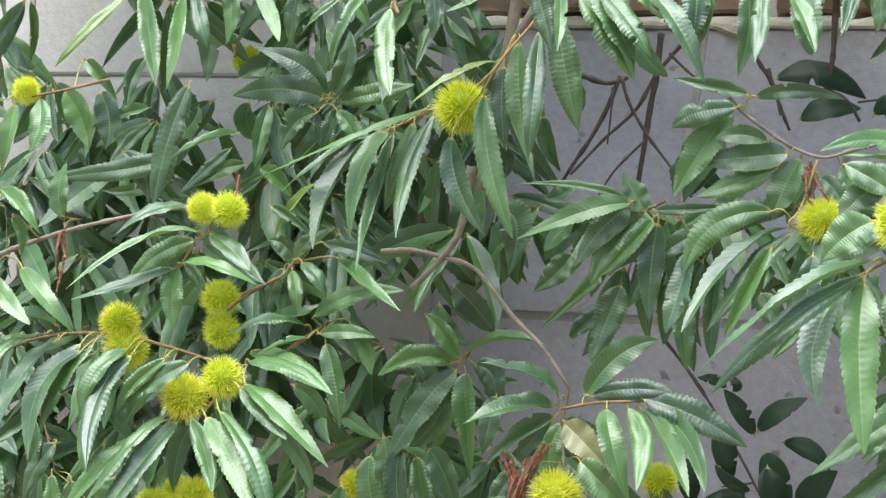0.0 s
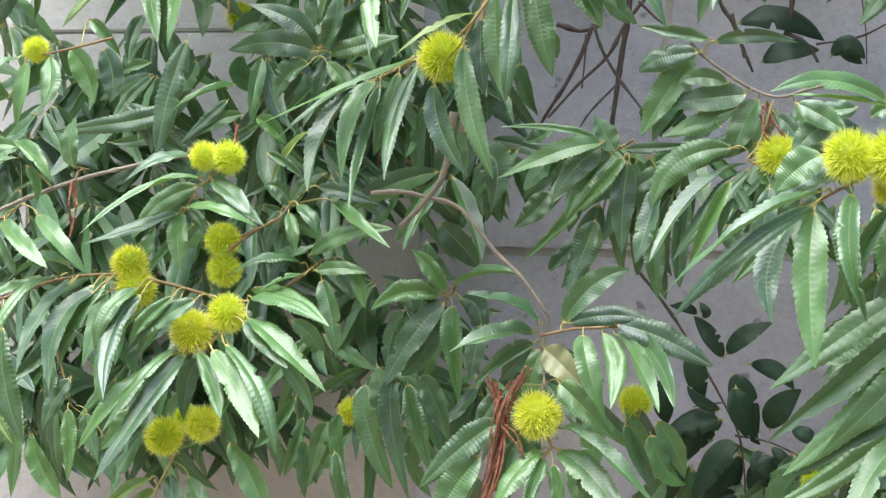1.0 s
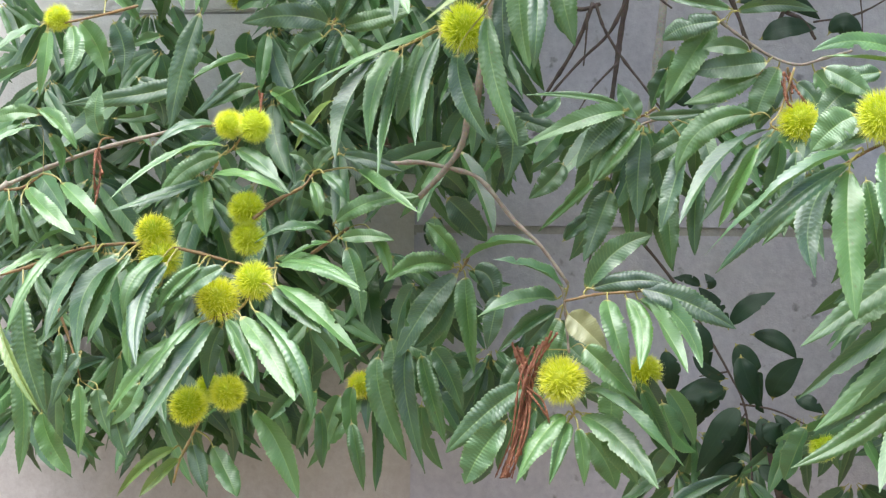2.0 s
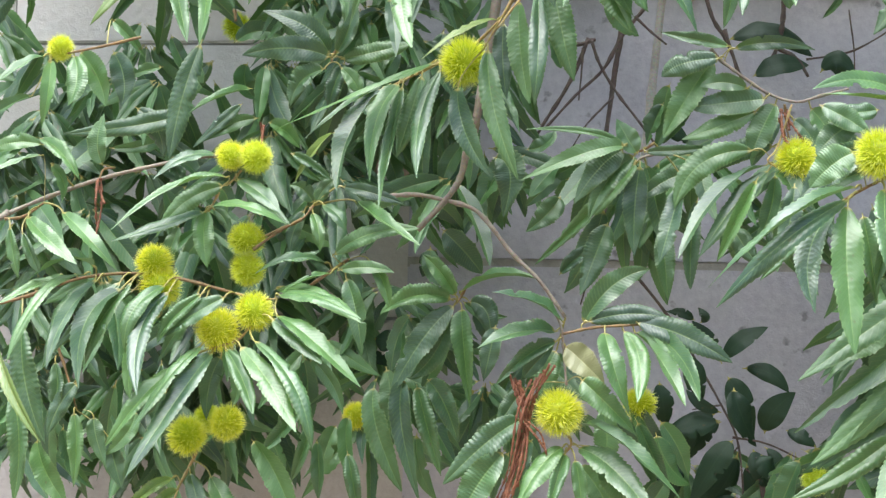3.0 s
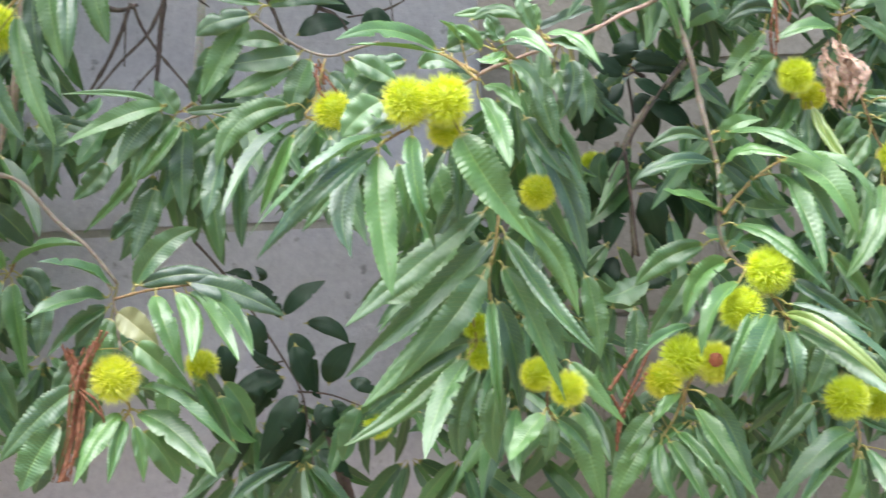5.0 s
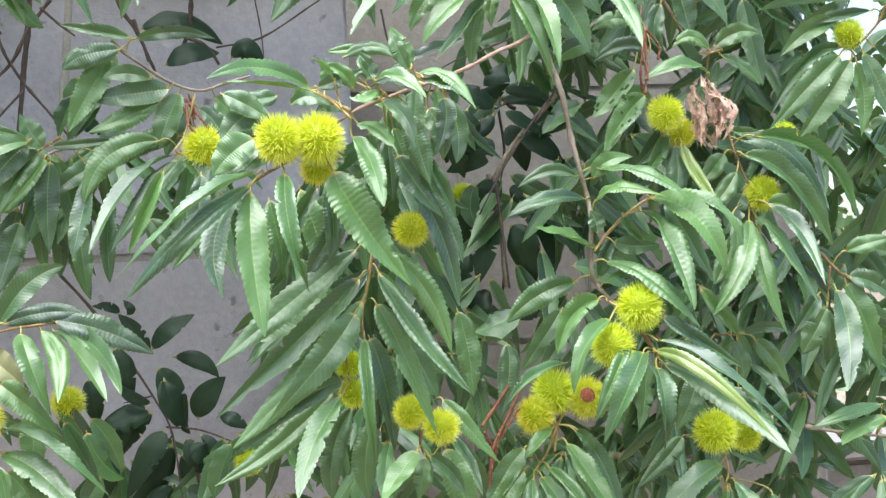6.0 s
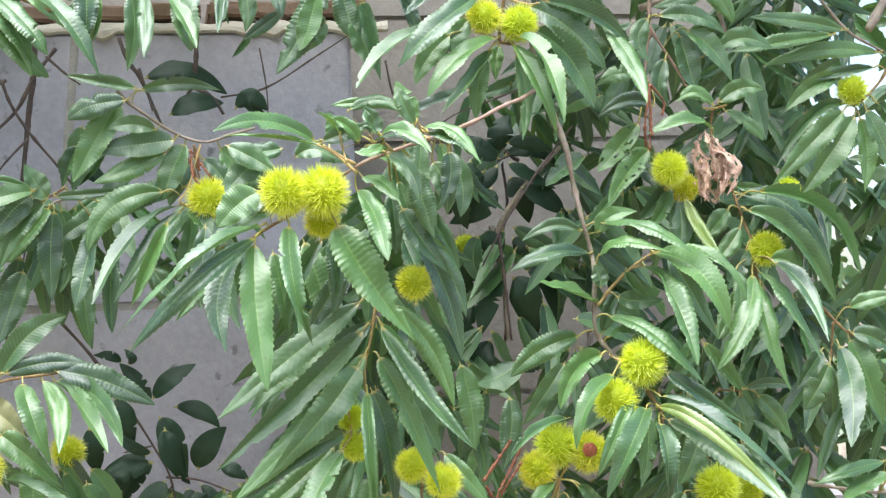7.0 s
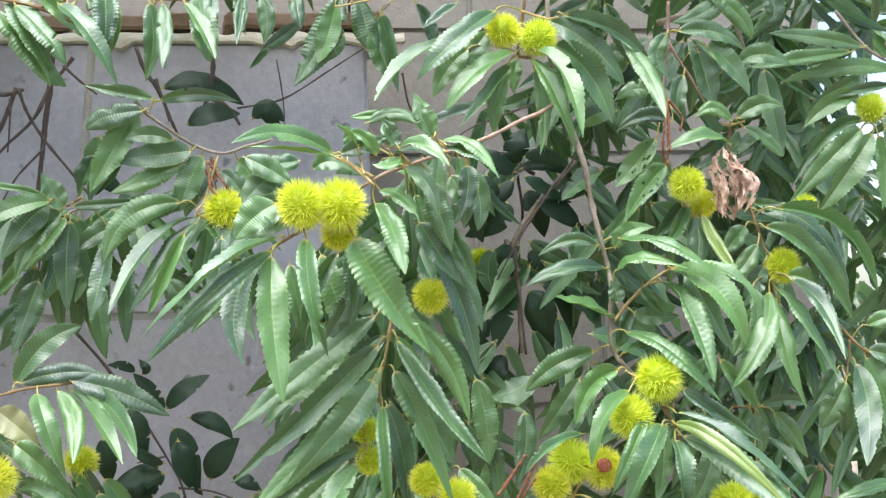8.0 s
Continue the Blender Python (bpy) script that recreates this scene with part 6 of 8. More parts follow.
leaf((0.789, 2.128, 1.554), (0.807, 2.123, 1.533), (0.829, 2.125, 1.499), 0.025, 8)
# outermost spray
leaf((0.927, 2.147, 1.893), (0.882, 2.137, 1.856), (0.822, 2.135, 1.798), 0.035, -4)
leaf((0.942, 2.148, 1.889), (0.904, 2.141, 1.841), (0.863, 2.142, 1.790), 0.037, -8)
leaf((0.934, 2.155, 1.901), (0.880, 2.147, 1.885), (0.829, 2.141, 1.819), 0.027, -8)
leaf((0.952, 2.145, 1.895), (0.970, 2.140, 1.853), (0.988, 2.134, 1.800), 0.028, 5)
leaf((0.986, 2.160, 1.963), (0.908, 2.149, 1.967), (0.825, 2.152, 1.948), 0.023, -2)
leaf((0.934, 2.143, 1.989), (0.875, 2.138, 2.000), (0.807, 2.133, 2.005), 0.023, -4)
leaf((0.920, 2.141, 1.985), (0.843, 2.132, 1.974), (0.779, 2.126, 1.962), 0.025, 8)
leaf((0.921, 2.149, 1.935), (0.882, 2.145, 1.919), (0.847, 2.141, 1.891), 0.030, -7)
leaf((0.973, 2.151, 1.945), (0.927, 2.147, 1.939), (0.878, 2.141, 1.929), 0.018, 1)
leaf((0.945, 2.148, 1.886), (0.951, 2.143, 1.840), (0.944, 2.141, 1.792), 0.028, 9)
leaf((0.965, 2.148, 1.903), (1.001, 2.143, 1.873), (1.033, 2.140, 1.824), 0.028, 8)
# upper spray by the cream wall
leaf((-0.680, 2.027, 1.900), (-0.695, 1.999, 1.887), (-0.724, 1.977, 1.856), 0.018, -3, 1)
leaf((-0.677, 2.037, 1.899), (-0.668, 2.010, 1.860), (-0.675, 2.012, 1.818), 0.020, -8, 1)
leaf((-0.652, 2.041, 1.906), (-0.639, 2.020, 1.874), (-0.646, 2.013, 1.843), 0.028, 8, 1)
leaf((-0.686, 2.032, 1.809), (-0.652, 2.009, 1.792), (-0.627, 2.006, 1.761), 0.025, 4, 1)
leaf((-0.676, 2.024, 1.800), (-0.707, 2.020, 1.803), (-0.737, 2.018, 1.792), 0.020, 2)
leaf((-0.675, 2.021, 1.789), (-0.700, 2.004, 1.779), (-0.722, 1.984, 1.765), 0.017, 4, 1)
leaf((-0.605, 2.020, 1.777), (-0.611, 2.015, 1.803), (-0.605, 2.017, 1.835), 0.025, -6)
leaf((-0.691, 2.020, 1.720), (-0.660, 1.995, 1.697), (-0.617, 1.979, 1.667), 0.023, 6, 1)
leaf((-0.653, 2.022, 1.727), (-0.608, 1.985, 1.697), (-0.575, 1.993, 1.660), 0.022, 1, 1)
leaf((-0.713, 2.024, 1.710), (-0.707, 2.020, 1.679), (-0.700, 2.021, 1.651), 0.018, 4)
leaf((-0.698, 2.021, 1.704), (-0.685, 2.017, 1.679), (-0.674, 2.017, 1.657), 0.018, 2)
leaf((-0.694, 2.033, 1.857), (-0.725, 2.028, 1.843), (-0.756, 2.025, 1.818), 0.018, 8)
leaf((-0.669, 2.025, 1.780), (-0.651, 2.022, 1.758), (-0.652, 2.019, 1.736), 0.020, -7)
# leaves behind the upper spray
leaf((-0.713, 2.218, 1.938), (-0.687, 2.213, 1.906), (-0.673, 2.209, 1.867), 0.039, -7)
leaf((-0.557, 2.224, 1.953), (-0.576, 2.211, 1.881), (-0.590, 2.209, 1.804), 0.033, -9)
leaf((-0.608, 2.231, 1.920), (-0.636, 2.227, 1.913), (-0.658, 2.225, 1.903), 0.019, 3)
leaf((-0.489, 2.218, 1.892), (-0.520, 2.180, 1.876), (-0.555, 2.168, 1.854), 0.021, -3, 1)
leaf((-0.504, 2.226, 1.875), (-0.530, 2.220, 1.850), (-0.563, 2.218, 1.819), 0.018, 2)
leaf((-0.483, 2.227, 1.857), (-0.524, 2.223, 1.846), (-0.561, 2.220, 1.823), 0.021, -9)
leaf((-0.673, 2.227, 1.940), (-0.655, 2.221, 1.904), (-0.657, 2.219, 1.869), 0.034, -8)
leaf((-0.582, 2.221, 1.862), (-0.621, 2.211, 1.847), (-0.730, 2.213, 1.833), 0.029, -5)
leaf((-0.643, 2.231, 1.870), (-0.612, 2.225, 1.842), (-0.604, 2.227, 1.807), 0.029, 6)
# small spray with two burs
leaf((-0.489, 2.074, 1.796), (-0.520, 2.047, 1.791), (-0.550, 2.028, 1.764), 0.021, -5, 1)
leaf((-0.473, 2.065, 1.769), (-0.521, 2.031, 1.758), (-0.580, 1.979, 1.704), 0.025, 11, 1)
leaf((-0.479, 2.076, 1.762), (-0.525, 2.069, 1.742), (-0.558, 2.068, 1.701), 0.026, -3)
leaf((-0.469, 2.076, 1.770), (-0.436, 2.056, 1.753), (-0.409, 2.042, 1.731), 0.024, 5, 1)
leaf((-0.496, 2.069, 1.735), (-0.449, 2.032, 1.737), (-0.400, 2.042, 1.717), 0.021, -4, 1)
leaf((-0.502, 2.078, 1.735), (-0.500, 2.061, 1.702), (-0.494, 2.059, 1.668), 0.028, -9, 1)
leaf((-0.495, 2.076, 1.735), (-0.481, 2.075, 1.724), (-0.475, 2.074, 1.706), 0.016, -1)
leaf((-0.501, 2.077, 1.732), (-0.541, 2.038, 1.714), (-0.594, 2.020, 1.694), 0.021, -9, 1)
leaf((-0.534, 2.077, 1.716), (-0.540, 2.072, 1.693), (-0.552, 2.072, 1.661), 0.020, 6)
# spray with five burs
leaf((-0.630, 2.053, 1.657), (-0.662, 1.995, 1.632), (-0.685, 1.960, 1.559), 0.022, 12, 1)
leaf((-0.610, 2.038, 1.653), (-0.629, 1.984, 1.611), (-0.637, 1.953, 1.554), 0.019, -5, 1)
leaf((-0.584, 2.040, 1.653), (-0.613, 2.005, 1.605), (-0.626, 2.004, 1.558), 0.025, -2, 1)
leaf((-0.571, 2.040, 1.653), (-0.598, 2.009, 1.606), (-0.615, 2.010, 1.558), 0.023, -1, 1)
leaf((-0.534, 2.045, 1.648), (-0.560, 2.006, 1.619), (-0.568, 2.003, 1.573), 0.025, -6, 1)
leaf((-0.544, 2.061, 1.616), (-0.560, 2.013, 1.571), (-0.559, 1.999, 1.522), 0.022, -5, 1)
leaf((-0.733, 2.048, 1.619), (-0.703, 1.993, 1.554), (-0.650, 1.975, 1.474), 0.022, 16, 2)
leaf((-0.705, 2.049, 1.604), (-0.694, 2.037, 1.534), (-0.668, 2.035, 1.467), 0.038, 6)
leaf((-0.494, 2.054, 1.583), (-0.517, 2.001, 1.546), (-0.546, 1.971, 1.490), 0.025, 18, 1)
leaf((-0.482, 2.057, 1.577), (-0.506, 2.000, 1.524), (-0.547, 1.959, 1.442), 0.029, -7, 1)
leaf((-0.521, 2.059, 1.560), (-0.545, 2.008, 1.527), (-0.585, 2.000, 1.470), 0.025, -6, 1)
leaf((-0.468, 2.046, 1.580), (-0.441, 2.022, 1.548), (-0.421, 1.998, 1.510), 0.025, 5, 1)
leaf((-0.452, 2.043, 1.584), (-0.404, 2.000, 1.543), (-0.366, 1.966, 1.495), 0.026, 8, 1)
leaf((-0.438, 2.040, 1.591), (-0.375, 1.985, 1.545), (-0.351, 1.977, 1.477), 0.024, -16, 1)
leaf((-0.411, 2.045, 1.617), (-0.366, 2.017, 1.594), (-0.305, 2.003, 1.542), 0.028, -11, 1)
leaf((-0.416, 2.041, 1.613), (-0.381, 2.023, 1.593), (-0.348, 2.001, 1.566), 0.025, 18, 1)
leaf((-0.413, 2.058, 1.638), (-0.364, 2.027, 1.639), (-0.304, 1.990, 1.615), 0.026, -8, 1)
leaf((-0.372, 2.042, 1.573), (-0.344, 2.038, 1.544), (-0.331, 2.038, 1.511), 0.019, 2)
leaf((-0.504, 2.056, 1.633), (-0.522, 2.050, 1.601), (-0.544, 2.047, 1.561), 0.021, -1)
leaf((-0.493, 2.060, 1.636), (-0.501, 2.043, 1.620), (-0.509, 2.037, 1.599), 0.016, -6, 1)
leaf((-0.661, 2.048, 1.655), (-0.684, 2.023, 1.642), (-0.713, 2.000, 1.622), 0.017, -5, 1)
# leaves under the five burs
leaf((-0.532, 2.085, 1.430), (-0.555, 2.046, 1.414), (-0.592, 2.058, 1.376), 0.019, 1, 2)
leaf((-0.527, 2.083, 1.418), (-0.544, 2.058, 1.401), (-0.563, 2.049, 1.378), 0.019, -7, 2)
leaf((-0.518, 2.096, 1.435), (-0.504, 2.075, 1.412), (-0.491, 2.069, 1.378), 0.022, 6, 1)
leaf((-0.496, 2.097, 1.435), (-0.472, 2.076, 1.406), (-0.453, 2.057, 1.381), 0.028, -7, 1)
leaf((-0.446, 2.090, 1.476), (-0.416, 2.085, 1.439), (-0.389, 2.080, 1.379), 0.034, 7)
leaf((-0.483, 2.093, 1.570), (-0.496, 2.090, 1.538), (-0.498, 2.087, 1.496), 0.026, -1)
# shaded leaves under the five burs
leaf((-0.797, 2.239, 1.518), (-0.779, 2.231, 1.455), (-0.783, 2.229, 1.375), 0.034, -1)
leaf((-0.755, 2.230, 1.456), (-0.741, 2.223, 1.419), (-0.713, 2.224, 1.378), 0.035, -4)
leaf((-0.709, 2.230, 1.492), (-0.702, 2.224, 1.451), (-0.702, 2.219, 1.399), 0.026, -4)
leaf((-0.683, 2.230, 1.486), (-0.677, 2.226, 1.459), (-0.662, 2.223, 1.424), 0.023, -7)
leaf((-0.665, 2.236, 1.459), (-0.656, 2.233, 1.432), (-0.644, 2.230, 1.398), 0.031, -1)
leaf((-0.401, 2.230, 1.467), (-0.396, 2.224, 1.434), (-0.396, 2.225, 1.396), 0.025, 3)
leaf((-0.365, 2.239, 1.454), (-0.355, 2.231, 1.415), (-0.347, 2.235, 1.370), 0.026, -5)
leaf((-0.706, 2.235, 1.527), (-0.727, 2.230, 1.499), (-0.741, 2.227, 1.460), 0.026, 0)
leaf((-0.631, 2.236, 1.494), (-0.640, 2.231, 1.467), (-0.667, 2.229, 1.438), 0.026, 1)
leaf((-0.601, 2.239, 1.558), (-0.605, 2.233, 1.516), (-0.626, 2.232, 1.488), 0.026, -2)
leaf((-0.739, 2.238, 1.554), (-0.733, 2.235, 1.519), (-0.739, 2.233, 1.485), 0.029, 7)
# tips hanging from the limb above
leaf((-0.132, 2.065, 2.030), (-0.120, 2.061, 1.995), (-0.111, 2.059, 1.961), 0.025, 2)
leaf((-0.105, 2.062, 2.026), (-0.100, 2.039, 1.991), (-0.099, 2.022, 1.954), 0.016, -8, 1)
leaf((-0.088, 2.061, 2.018), (-0.052, 2.052, 1.977), (-0.027, 2.049, 1.931), 0.034, -8)
leaf((-0.066, 2.060, 2.023), (-0.031, 2.026, 1.984), (-0.008, 2.025, 1.949), 0.027, 3, 1)
leaf((-0.021, 2.059, 2.023), (0.014, 2.019, 1.983), (0.044, 2.019, 1.924), 0.027, -3, 1)
leaf((0.010, 2.075, 2.031), (0.026, 2.070, 2.008), (0.033, 2.067, 1.968), 0.023, 6)
leaf((0.042, 2.073, 2.025), (0.042, 2.045, 1.992), (0.035, 2.051, 1.962), 0.019, -0, 1)
leaf((0.077, 2.066, 2.027), (0.081, 2.059, 1.984), (0.072, 2.061, 1.938), 0.028, 7)
leaf((0.091, 2.067, 2.027), (0.093, 2.033, 1.985), (0.090, 2.012, 1.943), 0.019, 8, 1)
leaf((0.114, 2.067, 2.027), (0.133, 2.034, 1.990), (0.145, 2.013, 1.953), 0.021, -7, 1)
leaf((0.146, 2.076, 2.037), (0.144, 2.058, 2.011), (0.142, 2.056, 1.992), 0.016, -4, 1)
leaf((0.178, 2.062, 2.034), (0.173, 2.042, 2.003), (0.168, 2.020, 1.970), 0.017, -2, 1)
leaf((-0.045, 2.064, 2.035), (-0.015, 2.058, 2.011), (0.008, 2.058, 1.984), 0.024, 2)
leaf((0.198, 2.069, 2.035), (0.204, 2.065, 2.007), (0.200, 2.066, 1.980), 0.021, 6)
# further tips from the limb above
leaf((-0.559, 2.084, 2.032), (-0.537, 2.054, 1.975), (-0.517, 2.032, 1.917), 0.029, 1, 1)
leaf((-0.512, 2.080, 2.025), (-0.497, 2.034, 1.966), (-0.499, 2.017, 1.912), 0.023, -3, 1)
leaf((-0.497, 2.076, 2.024), (-0.480, 2.052, 1.987), (-0.469, 2.055, 1.958), 0.019, 8, 1)
leaf((-0.571, 2.069, 2.020), (-0.600, 2.032, 1.973), (-0.629, 2.028, 1.936), 0.015, 0, 2)
leaf((-0.429, 2.069, 2.029), (-0.405, 2.051, 1.999), (-0.383, 2.024, 1.963), 0.017, 5, 1)
leaf((-0.323, 2.073, 2.023), (-0.347, 2.050, 1.997), (-0.370, 2.054, 1.975), 0.016, -7, 1)
leaf((-0.304, 2.073, 2.023), (-0.316, 2.030, 1.985), (-0.332, 2.037, 1.940), 0.019, -5, 1)
leaf((-0.280, 2.070, 2.008), (-0.279, 2.046, 1.964), (-0.259, 2.003, 1.907), 0.023, 4, 1)
leaf((-0.246, 2.090, 2.035), (-0.238, 2.085, 2.005), (-0.239, 2.084, 1.976), 0.021, -4)
leaf((-0.218, 2.072, 2.032), (-0.195, 2.055, 2.005), (-0.183, 2.054, 1.977), 0.020, -6, 1)
leaf((-0.624, 2.085, 1.953), (-0.601, 2.082, 1.932), (-0.583, 2.083, 1.908), 0.023, -4)
leaf((-0.468, 2.088, 2.036), (-0.458, 2.083, 2.005), (-0.462, 2.082, 1.969), 0.022, 4)
leaf((-0.381, 2.090, 2.042), (-0.390, 2.085, 2.005), (-0.391, 2.085, 1.969), 0.022, 1)
leaf((-0.351, 2.075, 2.033), (-0.318, 2.072, 2.009), (-0.305, 2.071, 1.985), 0.022, -1)
leaf((-0.171, 2.071, 2.031), (-0.185, 2.056, 2.014), (-0.217, 2.048, 1.998), 0.019, -2, 1)
# tips over the coping
leaf((0.295, 2.131, 2.052), (0.271, 2.122, 1.996), (0.236, 2.118, 1.941), 0.040, 4)
leaf((0.310, 2.122, 2.050), (0.322, 2.118, 2.004), (0.332, 2.117, 1.979), 0.032, -3)
leaf((0.325, 2.123, 2.008), (0.337, 2.117, 1.975), (0.348, 2.116, 1.945), 0.032, -4)
leaf((0.175, 2.112, 2.054), (0.177, 2.097, 2.022), (0.172, 2.077, 1.984), 0.019, -5, 1)
leaf((0.238, 2.108, 2.053), (0.240, 2.092, 2.023), (0.243, 2.089, 1.999), 0.019, -5, 1)
leaf((0.756, 2.124, 2.057), (0.724, 2.118, 2.028), (0.682, 2.119, 2.015), 0.026, 4)
leaf((0.794, 2.113, 2.061), (0.805, 2.108, 2.033), (0.798, 2.110, 2.013), 0.028, 2)
leaf((0.714, 2.125, 2.063), (0.759, 2.117, 2.028), (0.778, 2.117, 1.995), 0.026, 7)
# low spray
leaf((0.504, 2.123, 1.421), (0.476, 2.115, 1.390), (0.447, 2.118, 1.337), 0.029, -6)
leaf((0.513, 2.119, 1.414), (0.504, 2.085, 1.378), (0.528, 2.090, 1.333), 0.025, 4, 1)
leaf((0.519, 2.116, 1.414), (0.534, 2.082, 1.383), (0.554, 2.066, 1.334), 0.029, 6, 1)
leaf((0.526, 2.115, 1.425), (0.551, 2.069, 1.391), (0.582, 2.048, 1.337), 0.029, 3, 1)
leaf((0.550, 2.115, 1.451), (0.569, 2.076, 1.410), (0.603, 2.051, 1.348), 0.032, 2, 1)
leaf((0.506, 2.123, 1.447), (0.478, 2.119, 1.416), (0.453, 2.116, 1.375), 0.027, 1)
leaf((0.564, 2.113, 1.462), (0.593, 2.106, 1.416), (0.608, 2.098, 1.350), 0.026, -9)
leaf((0.738, 2.120, 1.412), (0.685, 2.081, 1.394), (0.626, 2.083, 1.336), 0.032, -4, 1)
leaf((0.734, 2.112, 1.397), (0.689, 2.077, 1.375), (0.640, 2.039, 1.332), 0.029, -8, 1)
leaf((0.742, 2.116, 1.386), (0.730, 2.110, 1.348), (0.707, 2.109, 1.314), 0.027, -9)
leaf((0.748, 2.113, 1.393), (0.762, 2.085, 1.363), (0.770, 2.048, 1.318), 0.026, -1, 1)
leaf((0.744, 2.114, 1.386), (0.750, 2.109, 1.347), (0.756, 2.108, 1.311), 0.025, -6)
leaf((0.693, 2.124, 1.447), (0.671, 2.117, 1.424), (0.632, 2.117, 1.390), 0.027, 1)
leaf((0.799, 2.126, 1.375), (0.799, 2.091, 1.346), (0.809, 2.086, 1.310), 0.026, -8, 1)
leaf((0.410, 2.120, 1.455), (0.427, 2.110, 1.400), (0.440, 2.111, 1.338), 0.035, 3)
# inner leaves of the pair's spray
leaf((0.173, 2.047, 1.854), (0.201, 2.042, 1.839), (0.227, 2.041, 1.821), 0.027, 3)
leaf((0.218, 2.060, 1.840), (0.192, 2.055, 1.824), (0.172, 2.054, 1.801), 0.031, 4)
leaf((0.221, 2.044, 1.813), (0.186, 2.037, 1.785), (0.155, 2.035, 1.755), 0.039, -8)
leaf((0.229, 2.056, 1.783), (0.192, 2.052, 1.772), (0.162, 2.049, 1.745), 0.028, 0)
leaf((0.236, 2.055, 1.850), (0.211, 2.050, 1.846), (0.179, 2.051, 1.843), 0.026, 8)
leaf((0.247, 2.049, 1.838), (0.267, 2.045, 1.847), (0.291, 2.043, 1.836), 0.024, -3)
leaf((0.220, 2.055, 1.740), (0.228, 2.046, 1.696), (0.235, 2.050, 1.644), 0.032, 5)
leaf((0.253, 2.054, 1.752), (0.270, 2.045, 1.696), (0.281, 2.042, 1.644), 0.032, 6)
leaf((0.185, 2.042, 1.742), (0.151, 2.034, 1.708), (0.114, 2.032, 1.666), 0.027, 4)
leaf((0.112, 2.061, 1.778), (0.087, 2.052, 1.728), (0.069, 2.050, 1.685), 0.027, -8)
leaf((0.149, 2.048, 1.770), (0.145, 2.041, 1.733), (0.136, 2.038, 1.690), 0.026, 5)
# inner leaves over the catkins
leaf((-0.113, 2.246, 1.584), (-0.126, 2.239, 1.550), (-0.123, 2.239, 1.510), 0.033, 3)
leaf((-0.059, 2.253, 1.516), (-0.052, 2.245, 1.475), (-0.059, 2.244, 1.428), 0.034, 8)
leaf((-0.018, 2.250, 1.502), (0.002, 2.243, 1.462), (0.022, 2.241, 1.422), 0.030, 1)
leaf((-0.140, 2.239, 1.476), (-0.152, 2.230, 1.443), (-0.152, 2.233, 1.389), 0.033, -0)
leaf((-0.086, 2.239, 1.449), (-0.058, 2.234, 1.416), (-0.045, 2.229, 1.383), 0.033, -4)
leaf((-0.188, 2.245, 1.611), (-0.194, 2.239, 1.577), (-0.201, 2.241, 1.543), 0.027, 3)
# short leaves along the russet limb
leaf((0.331, 1.947, 1.841), (0.312, 1.931, 1.829), (0.298, 1.930, 1.831), 0.020, -3, 1)
leaf((0.325, 1.939, 1.849), (0.314, 1.930, 1.860), (0.311, 1.931, 1.873), 0.018, -7, 1)
leaf((0.326, 1.937, 1.846), (0.348, 1.917, 1.849), (0.372, 1.897, 1.824), 0.022, 18, 1)
leaf((0.331, 1.942, 1.828), (0.352, 1.922, 1.810), (0.361, 1.915, 1.775), 0.018, 32, 1)
leaf((0.370, 1.944, 1.853), (0.399, 1.924, 1.850), (0.423, 1.903, 1.812), 0.024, -4, 1)
leaf((0.363, 1.936, 1.856), (0.351, 1.932, 1.878), (0.345, 1.934, 1.897), 0.019, -1)
leaf((0.286, 1.951, 1.851), (0.273, 1.940, 1.864), (0.262, 1.930, 1.871), 0.016, -3, 1)
# leaves under the russet limb
leaf((0.301, 2.011, 1.882), (0.334, 2.008, 1.894), (0.361, 2.003, 1.879), 0.016, -1)
leaf((0.365, 1.988, 1.822), (0.374, 1.983, 1.787), (0.385, 1.978, 1.743), 0.030, 4)
leaf((0.390, 2.006, 1.828), (0.403, 2.000, 1.799), (0.404, 2.003, 1.768), 0.028, -3)
leaf((0.354, 1.999, 1.779), (0.373, 1.991, 1.743), (0.399, 1.989, 1.707), 0.030, -6)
leaf((0.353, 2.012, 1.810), (0.364, 2.006, 1.772), (0.374, 2.006, 1.738), 0.028, -8)
leaf((0.407, 1.998, 1.838), (0.408, 1.994, 1.809), (0.396, 1.993, 1.777), 0.025, 7)
leaf((0.311, 2.011, 1.855), (0.296, 2.008, 1.861), (0.275, 2.008, 1.853), 0.018, 5)
leaf((0.376, 1.994, 1.777), (0.396, 1.988, 1.746), (0.413, 1.989, 1.703), 0.026, -5)
# drooping leaves of the five burs
leaf((-0.647, 2.052, 1.654), (-0.662, 2.024, 1.638), (-0.685, 2.015, 1.603), 0.026, 3, 1)
leaf((-0.619, 2.044, 1.647), (-0.638, 2.002, 1.620), (-0.658, 1.993, 1.550), 0.023, 4, 1)
leaf((-0.578, 2.029, 1.643), (-0.610, 1.995, 1.605), (-0.606, 1.968, 1.533), 0.028, -9, 1)
leaf((-0.569, 2.044, 1.642), (-0.618, 2.037, 1.616), (-0.669, 2.037, 1.562), 0.020, -3)
leaf((-0.528, 2.040, 1.642), (-0.551, 2.003, 1.596), (-0.536, 1.953, 1.529), 0.030, -0, 1)
leaf((-0.487, 2.030, 1.641), (-0.523, 2.026, 1.609), (-0.537, 2.021, 1.582), 0.024, 1)
leaf((-0.464, 2.035, 1.636), (-0.498, 2.028, 1.616), (-0.538, 2.031, 1.587), 0.024, 7)
